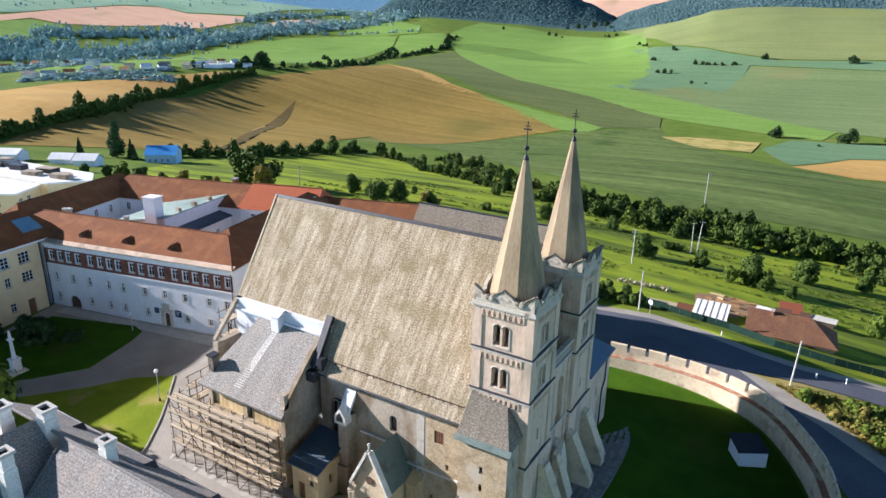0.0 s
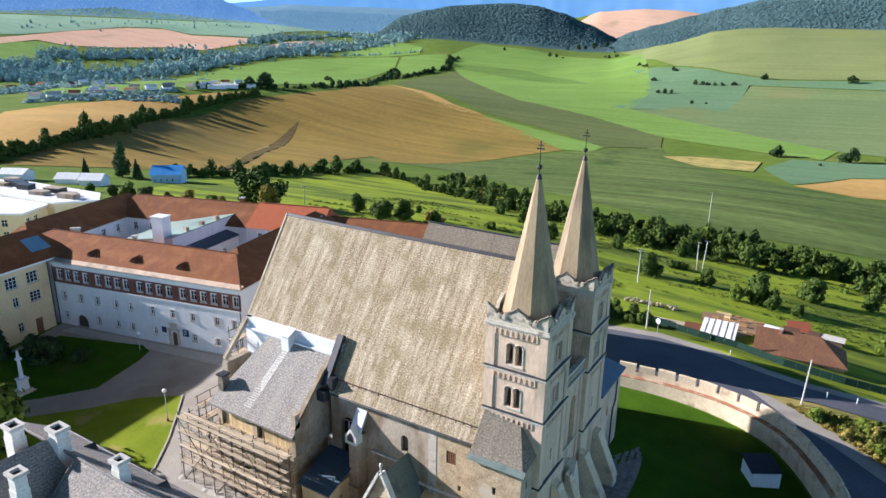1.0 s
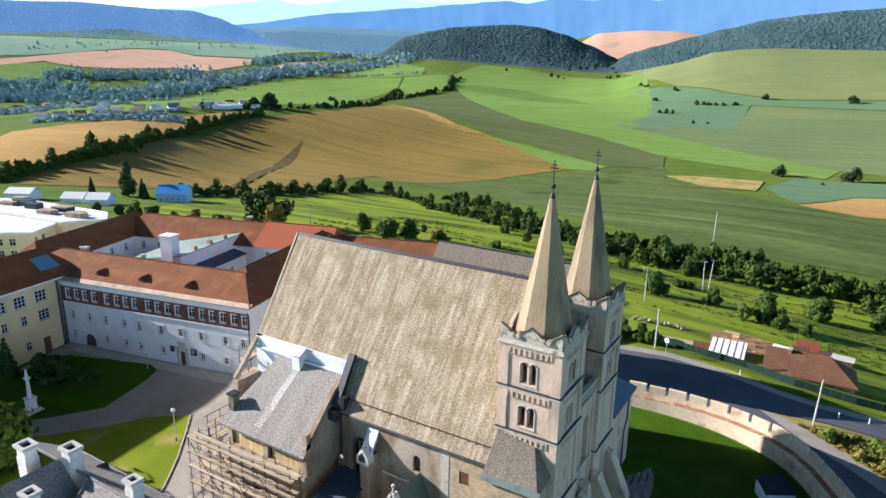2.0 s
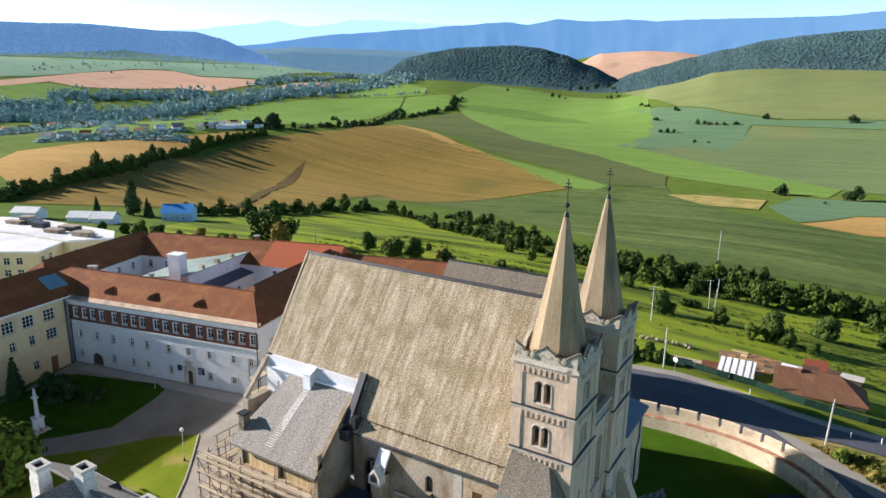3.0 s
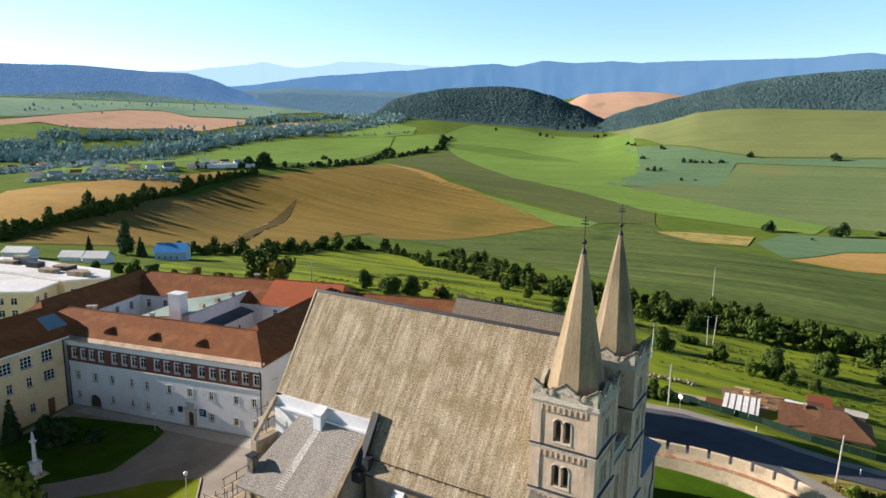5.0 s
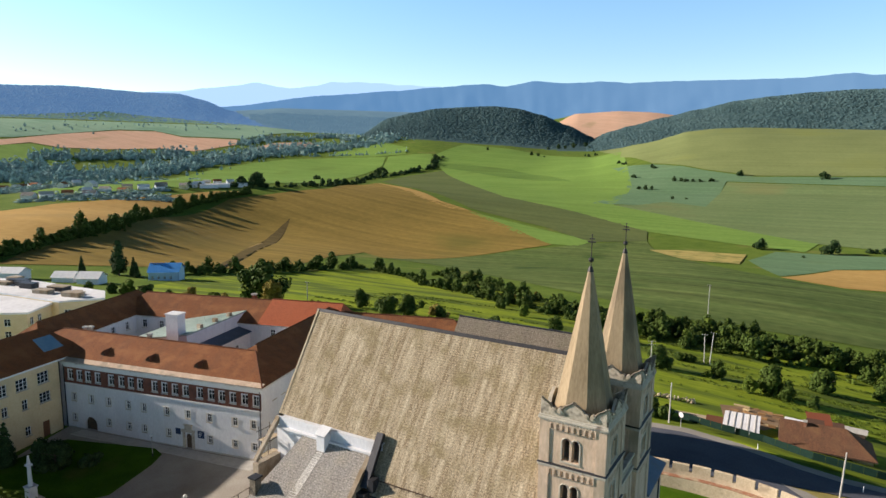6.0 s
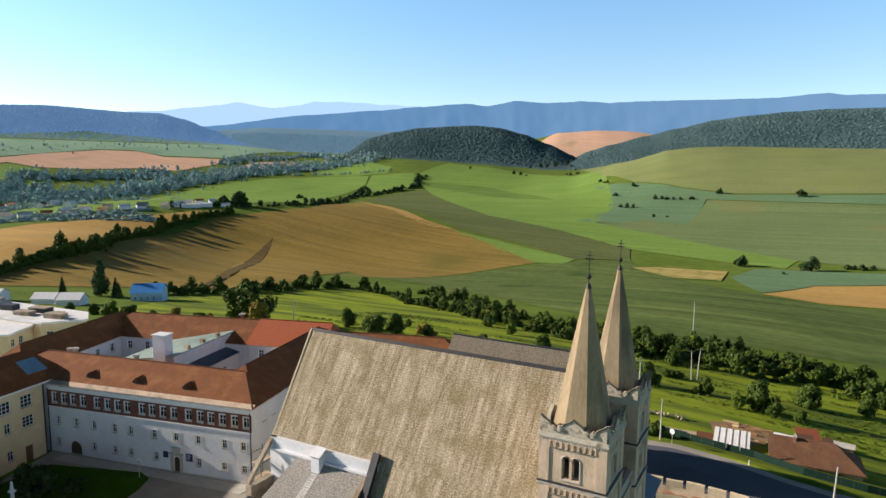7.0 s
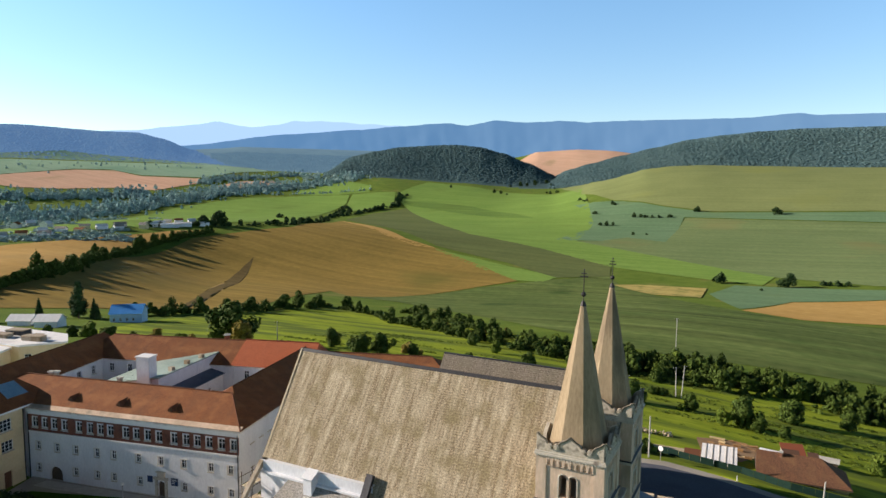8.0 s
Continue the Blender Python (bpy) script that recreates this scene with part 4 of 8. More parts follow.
def nave():
    t = thing("church_nave", "grey stone church nave with a steep shingled roof", "church")
    # south wall, with its openings
    base = along((-26.6, -1.5), (-6.4, -1.5))
    ops = [(1.6, 3.9, 5.2, 12.6, True), (10.3, 11.3, 10.9, 13.0, True), (16.4, 17.6, 11.6, 13.2, False), (17.9, 18.3, 8.6, 9.3, False), (15.9, 16.3, 3.8, 4.5, False)]
    bm = bmesh.new()
    facade(bm, 15.0, GZ, 15.3, ops[:2], 0.9, base)
    part("wall", bm, PLASTER_DARK, t)
    bm = bmesh.new()
    facade(bm, 5.2, GZ, 15.3, [(a - 15.0, b - 15.0, c, d, e) for a, b, c, d, e in ops[2:]], 0.9, base @ Matrix.Translation((15.0, -0.06, 0)))
    part("wall", bm, RUBBLE, t, "rough brown rubble wall with patched plaster")
    bm = bmesh.new()
    facade(bm, 1.0, GZ, 15.3, [], 0.3, base @ Matrix.Translation((14.1, -0.1, 0)), True)
    part("quoin_strip", bm, TRIM, t)
    # gothic tracery
    bm = bmesh.new()
    for u in (2.35, 3.1):
        box(bm, u - 0.07, u + 0.07, 0.35, 0.5, 5.2, 11.6)
    for u0 in (1.6, 2.35, 3.1):
        arc = arc_points(u0 + 0.05, u0 + 0.75, 11.9)
        for p, q in zip(arc, arc[1:]):
            tube(bm, (p[0], 0.42, p[1]), (q[0], 0.42, q[1]), 0.06, 4)
    win = part("window", bm, TRIM, t, "tall gothic window with stone tracery", at=base)
    for u in (1.98, 2.73, 3.5):
        bm = bmesh.new()
        box(bm, u - 0.36, u + 0.36, 0.5, 0.53, 5.25, 12.3)
        part("pane", bm, PANE, win)
    for u0, u1, a, b, arched in ops[1:]:
        bm = bmesh.new()
        box(bm, u0 - 0.02, u1 + 0.02, 0.4, 0.43, a - 0.02, b + 0.02)
        part("pane", bm, PANE, t, at=base)
    bm = bmesh.new()
    box(bm, 16.42, 17.58, 0.05, 0.12, 11.62, 13.18)
    for k in range(4):
        box(bm, 16.5 + k * 0.28, 16.7 + k * 0.28, 0.0, 0.05, 11.7, 13.1)
    part("shutter", bm, BROWNWOOD, t, "closed reddish wooden shutter", at=base)
    # stepped coping band
    for u0, u1, z in ((6.2, 11.2, 9.35), (11.2, 20.2, 7.6)):
        bm = bmesh.new()
        box(bm, u0, u1, -0.3, 0.0, z, z + 0.22)
        part("string_course", bm, OLD_WHITE, t, at=base)
    bm = bmesh.new()
    box(bm, 11.05, 11.3, -0.28, 0.0, 7.82, 9.35)
    part("string_course", bm, OLD_WHITE, t, at=base)
    bm = bmesh.new()
    box(bm, 6.0, 20.2, -0.35, 0.0, GZ, 2.6)
    part("plinth", bm, PLASTER_DARK, t, at=base)
    bm = bmesh.new()
    tube(bm, (19.9, -0.2, 1.0), (19.9, -0.2, 14.6), 0.11, 6)
    part("downpipe", bm, ZINC, t, at=base)
    # the rest of the body
    for p, q, z1 in (((-43.4, 1.0), (-26.6, 1.0), 20.3), ((-43.4, 22.5), (-43.4, 1.0), 20.3), ((-26.6, 1.0), (-26.6, -1.5), 15.3), ((-6.6, 22.6), (-43.4, 22.5), 16.8)):
        bm = bmesh.new()
        facade(bm, math.dist(p, q), GZ, z1, [], 0.9, along(p, q))
        part("wall", bm, WHITE if p == (-43.4, 1.0) else PLASTER_DARK, t)
    # gables
    for x, s in ((-43.6, 0), (-6.9, 0)):
        bm = bmesh.new()
        ring = [(-0.2, 17.0), (10.7, 31.6), (22.2, 16.8)] if x > -20 else [(1.3, 19.6), (10.7, 31.7), (20.2, 19.6)]
        n = 3
        solid(bm, [(x, y, z) for y, z in ring] + [(x + 0.6, y, z) for y, z in ring], [(0, 1, 2), (5, 4, 3), (0, 3, 4, 1), (1, 4, 5, 2), (2, 5, 3, 0)])
        bmesh.ops.recalc_face_normals(bm, faces=bm.faces)
        part("gable", bm, OLD_WHITE if x < -20 else PLASTER_DARK, t)
    # roof
    k = (32.2 - 15.55) / (10.68 + 2.0)
    zat = lambda y: 15.55 + (y + 2.0) * k
    bm = bmesh.new()
    slope(bm, (-26.9, -2.05, zat(-2.05)), (-5.9, -2.05, zat(-2.05)), (-6.5, 1.6, zat(1.6)), (-27.0, 1.6, zat(1.6)), 0.3)
    slope(bm, (-43.6, 1.6, zat(1.6)), (-6.5, 1.6, zat(1.6)), (-6.9, 10.7, 32.2), (-44.5, 10.7, 32.2), 0.3)
    slope(bm, (-6.5, 24.0, 15.0), (-44.4, 24.0, 15.0), (-44.4, 10.7, 32.2), (-6.9, 10.7, 32.2), 0.3)
    soffit(bm, [(-26.9, -2.05, zat(-2.05)), (-5.9, -2.05, zat(-2.05)), (-6.5, 1.6, zat(1.6)), (-27.0, 1.6, zat(1.6))], 0.25)
    soffit(bm, [(-43.6, 1.6, zat(1.6)), (-6.5, 1.6, zat(1.6)), (-6.9, 10.7, 32.2), (-44.5, 10.7, 32.2)], 0.25)
    roof = part("roof", bm, SHINGLE, t, "steep weathered grey wooden shingle roof")
    for i in range(40):
        x = -44.5 + 37.5 * i / 40
        bm = bmesh.new()
        slab(bm, [(x, 10.42, 31.98), (x + 0.96, 10.42, 31.98), (x + 0.96, 10.72, 32.34), (x, 10.72, 32.34)], 0.05)
        slab(bm, [(x, 10.72, 32.34), (x + 0.96, 10.72, 32.34), (x + 0.96, 11.0, 31.98), (x, 11.0, 31.98)], 0.05)
        part("ridge_cap", bm, ZINC, roof)
    bm = bmesh.new()
    slab(bm, [(-43.45, 1.5, zat(1.5) + 0.1), (-43.25, 1.5, zat(1.5) + 0.1), (-44.15, 10.6, 32.3), (-44.35, 10.6, 32.3)], 0.2)
    part("verge_board", bm, WOOD, roof)
    # snow guard above the eave
    bm = bmesh.new()
    for i in range(22):
        x = -26.3 + i * 0.94
        wob = 0.05 * noise.noise((x, 0, 0))
        tube(bm, (x, -1.1, zat(-1.1) + 0.26 + wob), (x + 0.94, -1.1, zat(-1.1) + 0.26 + 0.05 * noise.noise((x + 0.94, 0, 0))), 0.06, 5)
        tube(bm, (x, -1.17, zat(-1.17)), (x, -1.05, zat(-1.1) + 0.42), 0.04, 4)
    part("snow_guard", bm, DARKWOOD, roof, "dark wooden snow guard rail")
    # dark trough where the lower roof steps back
    bm = bmesh.new()
    slab(bm, [(-27.7, 1.9, zat(1.9) + 0.5), (-26.8, 1.9, zat(1.9) + 0.5), (-26.5, -1.9, zat(-1.9) + 0.35), (-27.4, -1.9, zat(-1.9) + 0.35)], 0.55)
    part("valley_trough", bm, ZINC, roof, "dark sheet-metal valley trough")
    bm = bmesh.new()
    box(bm, -27.9, -26.3, -3.0, -2.1, 14.6, 15.9)
    box(bm, -26.4, -25.7, -2.2, -1.05, 15.9, 17.4)
    part("trough_hopper", bm, ZINC, roof)
    bm = bmesh.new()
    slab(bm, [(-27.0, -2.2, 15.38), (-5.8, -2.2, 15.38), (-5.8, -2.0, 15.58), (-27.0, -2.0, 15.58)], 0.1)
    part("gutter", bm, ZINC, roof)
    # whitewashed pier and coping over the sacristy roof
    bm = bmesh.new()
    box(bm, -35.6, -34.4, -0.3, 1.0, 16.5, 20.0)
    slab(bm, [(-35.8, -0.5, 20.0), (-34.2, -0.5, 20.0), (-34.2, 1.0, 20.7), (-35.8, 1.0, 20.7)], 0.15)
    part("pier", bm, WHITE, t, "whitewashed wall pier")
    bm = bmesh.new()
    box(bm, -43.4, -27.4, 0.55, 1.0, 18.75, 19.0)
    part("string_course", bm, WHITE, t)
    bm = bmesh.new()
    slab(bm, [(-43.8, -3.0, 15.6), (-43.3, -3.0, 15.6), (-42.9, 1.0, 20.2), (-43.5, 1.0, 20.2)], 0.5)
    box(bm, -43.8, -42.9, -3.0, 1.0, GZ, 15.2)
    part("buttress", bm, PLASTER_DARK, t, "weathered stepped corner buttress")
    return t


nave()


def hall():
    t = thing("north_aisle", "north aisle with a parallel dark shingled roof", "church")
    bm = bmesh.new()
    slope(bm, (-29, 19.0, 24.4), (-7, 19.0, 24.4), (-7, 24.0, 30.45), (-29, 24.0, 30.45))
    slope(bm, (-7, 29.5, 23.0), (-29, 29.5, 23.0), (-29, 24.0, 30.45), (-7, 24.0, 30.45))
    soffit(bm, [(-29, 19.0, 24.4), (-7, 19.0, 24.4), (-7, 24.0, 30.45), (-29, 24.0, 30.45)])
    soffit(bm, [(-7, 29.5, 23.0), (-29, 29.5, 23.0), (-29, 24.0, 30.45), (-7, 24.0, 30.45)])
    part("roof", bm, SHINGLE_DARK, t, "dark brown weathered shingle roof")
    bm = bmesh.new()
    for p, q in (((-28.6, 29), (-28.6, 19)), ((-7.4, 19), (-7.4, 29)), ((-7.4, 29), (-28.6, 29))):
        facade(bm, math.dist(p, q), GZ, 23.2, [], 0.6, along(p, q))
    part("wall", bm, PLASTER_DARK, t)
    for x in (-28.7, -7.9):
        bm = bmesh.new()
        ring = [(19.0, 22.6), (24.0, 30.2), (29.2, 22.6)]
        solid(bm, [(x, y, z) for y, z in ring] + [(x + 0.5, y, z) for y, z in ring], [(0, 1, 2), (5, 4, 3), (0, 3, 4, 1), (1, 4, 5, 2), (2, 5, 3, 0)])
        bmesh.ops.recalc_face_normals(bm, faces=bm.faces)
        part("gable", bm, PLASTER, t)
    for i in range(22):
        bm = bmesh.new()
        box(bm, -29 + i, -28.05 + i, 23.86, 24.14, 30.38, 30.56)
        part("ridge_cap", bm, ZINC, t)
    return t


hall()


def west_front():
    t = thing("west_front", "pale church west front with arched window and balustrade", "church")
    base = along((-0.45, 6.4), (-0.45, 13.0))
    bm = bmesh.new()
    facade(bm, 6.6, GZ, 19.5, [(3.0, 4.8, 11.3, 17.3, True), (2.3, 4.6, 1.0, 5.4, True)], 0.9, base)
    part("wall", bm, PLASTER, t)
    bm = bmesh.new()
    box(bm, 3.0, 4.8, 0.55, 0.6, 11.3, 17.2)
    part("infill", bm, SANDSTONE, t, "brown stone infill of the blocked window", at=base)
    bm = bmesh.new()
    box(bm, 2.35, 4.55, 0.5, 0.6, 1.0, 5.3)
    part("door", bm, BROWNWOOD, t, at=base)
    bm = bmesh.new()
    for u in (0.7, 6.0):
        box(bm, u - 0.4, u + 0.4, -0.12, 0, 5.0, 19.5)
    part("pilaster", bm, PLASTER, t, at=base)
    for z0, z1, o in ((19.4, 19.65, 0.3), (20.85, 21.1, 0.25)):
        bm = bmesh.new()
        box(bm, 0.05, 6.55, -o, 0.35, z0, z1)
        part("rail", bm, TRIM, t, at=base)
    bm = bmesh.new()
    bmesh.ops.create_cone(bm, segments=8, radius1=0.13, radius2=0.08, depth=0.6, cap_ends=True, matrix=pose(0, 0.05, 19.95))
    bmesh.ops.create_cone(bm, segments=8, radius1=0.08, radius2=0.14, depth=0.6, cap_ends=True, matrix=pose(0, 0.05, 20.55))
    me = mesh_of("baluster", bm, TRIM)
    for k in range(13):
        place("baluster", me, t, base @ Matrix.Translation((0.35 + k * 0.49, 0, 0)))
    bm = bmesh.new()
    box(bm, 0.0, 6.6, 0.9, 6.0, 18.9, 19.2)
    part("terrace", bm, ZINC, t, at=base)
    bm = bmesh.new()
    box(bm, 0.0, 6.6, -0.2, 0, 11.1, 11.35)
    part("string_course", bm, TRIM, t, at=base)
    # gabled portal hood
    bm = bmesh.new()
    ring = [(1.7, 5.2), (5.2, 5.2), (3.45, 9.4)]
    solid(bm, [(u, -1.2, z) for u, z in ring] + [(u, 0, z) for u, z in ring], [(0, 1, 2), (5, 4, 3), (0, 3, 4, 1), (1, 4, 5, 2), (2, 5, 3, 0)])
    box(bm, 1.7, 2.3, -1.2, 0, GZ, 5.2)
    box(bm, 4.6, 5.2, -1.2, 0, GZ, 5.2)
    bmesh.ops.recalc_face_normals(bm, faces=bm.faces)
    part("portal", bm, TRIM, t, "gabled stone portal", at=base)
    return t


west_front()


def buttress(label, at, width, depth, tall, mat):
    """A sloping buttress standing out along local -y."""
    t = thing("buttress", label, "buttress", at, group="church buttresses")
    bm = bmesh.new()
    h = width / 2
    ring = [(0, GZ), (0, tall), (-depth * 0.25, tall - 0.4), (-depth * 0.95, tall * 0.35), (-depth, tall * 0.32), (-depth, GZ)]
    n = len(ring)
    solid(bm, [(-h, y, z) for y, z in ring] + [(h, y, z) for y, z in ring], [tuple(range(n)), tuple(range(n, 2 * n))[::-1]] + [(i, (i + 1) % n, n + (i + 1) % n, n + i) for i in range(n)])
    bmesh.ops.recalc_face_normals(bm, faces=bm.faces)
    part("body", bm, mat, t)
    bm = bmesh.new()
    slab(bm, [(-h - 0.1, -depth - 0.1, tall * 0.33), (h + 0.1, -depth - 0.1, tall * 0.33), (h + 0.1, -depth * 0.22, tall - 0.22), (-h - 0.1, -depth * 0.22, tall - 0.22)], 0.14)
    part("coping", bm, SANDSTONE, t)
    return t


for _y, _d, _h in ((4.6, 3.2, 9.6), (9.0, 2.2, 8.2), (13.2, 3.4, 8.6), (18.2, 3.2, 9.0)):
    buttress("weathered stone buttress sloping against the west front", pose(0.05, _y, 0, 0, 0, 90), 1.3, _d, _h, SANDSTONE)


def north_block():
    t = thing("north_chapel", "low plastered chapel block with blue-grey hipped roof", "chapel")
    bm = bmesh.new()
    for p, q in (((-8, 19.25), (-0.1, 19.25)), ((-0.1, 19.25), (-0.1, 28.6)), ((-0.1, 28.6), (-8, 28.6))):
        facade(bm, math.dist(p, q), GZ, 13.1, [(4.0, 4.5, 8.0, 9.4, True)] if p[0] == -0.1 and q[0] == -0.1 else [], 0.6, along(p, q))
    part("wall", bm, PLASTER, t)
    bm = bmesh.new()
    a, b, c, d = (-8.5, 19.0, 13.0), (0.4, 19.25, 13.0), (0.4, 29.1, 13.0), (-8.5, 29.1, 13.0)
    r0, r1 = (-5.0, 19.2, 16.6), (-5.0, 25.0, 16.6)
    slope(bm, b, c, r1, r0, 0.5, 0.02)
    slope(bm, c, d, r1, r1, 0.5, 0.02)
    soffit(bm, [a, b, c, d], 0.2)
    part("roof", bm, BLUEMETAL, t)
    bm = bmesh.new()
    tube(bm, (0.05, 26.6, 9.0), (0.05, 26.6, 13.0), 0.1, 6)
    tube(bm, (0.05, 26.6, 9.0), (0.05, 25.6, 8.0), 0.1, 6)
    tube(bm, (0.05, 25.6, 1.0), (0.05, 25.6, 8.0), 0.1, 6)
    part("downpipe", bm, ZINC, t)
    return t


north_block()


def sacristy():
    t = thing("sacristy", "scaffolded stone sacristy with a silver-grey shingle roof", "church")
    # walls
    base = along((-41.2, -6.5), (-28.3, -6.5))
    bm = bmesh.new()
    facade(bm, 12.9, GZ, 8.9, [(2.0, 5.6, 1.4, 4.2, False), (7.2, 11.2, 1.4, 4.0, False), (1.2, 3.6, 5.6, 7.2, False), (6.4, 8.0, 5.6, 7.4, False)], 0.7, base)
    facade(bm, 6.0, GZ, 11.4, [], 0.7, along((-28.3, -6.5), (-28.3, -0.5)))
    facade(bm, 7.4, GZ, 11.4, [], 0.7, along((-41.2, 0.9), (-41.2, -6.5)))
    part("wall", bm, RUBBLE, t)
    rnd = random.Random(4)
    bm = bmesh.new()
    box(bm, 0, 12.9, 0.5, 0.56, 8.9, 11.6)
    part("backing", bm, DARKWOOD, t, at=base)
    u = 1.0
    bm2 = []
    while u < 12.7:
        w = rnd.uniform(0.22, 0.34)
        if not (6.0 < u < 7.3):
            bm = bmesh.new()
            z1 = 11.5 - rnd.random() * 0.12
            box(bm, u, u + w, 0.28, 0.33, 8.75 + rnd.random() * 0.2, z1)
            part("board", bm, BOARD, t, at=base)
        u += w + 0.02
    for u in (0.4, 6.6, 12.6):
        bm = bmesh.new()
        box(bm, u - 0.4, u + 0.35, 0.0, 0.5, 8.9, 11.5)
        part("post", bm, RUBBLE, t, at=base)
    # roof, hipped at its east end
    bm = bmesh.new()
    e0, e1, r1, r0, n0 = (-42.0, -7.3, 11.75), (-27.6, -7.3, 11.55), (-27.6, 0.75, 18.75), (-38.6, 0.75, 18.75), (-42.0, 0.95, 13.4)
    slope(bm, e0, e1, r1, r0, 0.3)
    slope(bm, n0, e0, r0, r0, 0.3)
    soffit(bm, [e0, e1, r1, r0], 0.22)
    soffit(bm, [n0, e0, r0], 0.22)
    part("roof", bm, SHINGLE_PALE, t, "silver-grey weathered shingle roof")
    # lime-washed streak below the pier
    bm = bmesh.new()
    f = lambda y, x: (x, y, 11.65 + (y + 7.3) / 8.05 * 7.1 + 0.03)
    slope(bm, f(-6.3, -36.5), f(-6.3, -35.3), f(0.6, -34.4), f(0.6, -35.3), 0.3)
    part("patched_course", bm, SHINGLE_LIME, t, "pale lime-streaked strip of shingles")
    # west gable wall with its stack
    bm = bmesh.new()
    ring = [(-6.9, 8.8), (-6.9, 12.6), (-0.2, 19.0), (-0.2, 8.8)]
    solid(bm, [(-28.1, y, z) for y, z in ring] + [(-27.5, y, z) for y, z in ring], [(0, 1, 2, 3), (7, 6, 5, 4), (0, 4, 5, 1), (1, 5, 6, 2), (2, 6, 7, 3), (3, 7, 4, 0)])
    bmesh.ops.recalc_face_normals(bm, faces=bm.faces)
    part("gable", bm, PLASTER_DARK, t)
    bm = bmesh.new()
    slab(bm, [(-28.1, -7.0, 12.55), (-27.5, -7.0, 12.55), (-27.5, -1.4, 18.0), (-28.1, -1.4, 18.0)], 0.18)
    part("coping", bm, PLASTER_DARK, t)
    for cx, cy, z0, z1 in ((-27.8, -6.4, 12.4, 14.2),):
        bm = bmesh.new()
        box(bm, cx - 0.3, cx + 0.3, cy - 0.35, cy + 0.35, z0, z1)
        box(bm, cx - 0.4, cx + 0.4, cy - 0.45, cy + 0.45, z1, z1 + 0.15)
        part("stack", bm, PLASTER_DARK, t)
    bm = bmesh.new()
    box(bm, -41.4, -40.5, -5.9, -4.9, 12.4, 15.1)
    part("chimney", bm, CREST, t, "short dark weathered chimney")
    bm = bmesh.new()
    box(bm, -41.55, -40.35, -6.05, -4.75, 15.1, 15.3)
    part("chimney_cap", bm, ZINC, t)
    return t


sacristy()


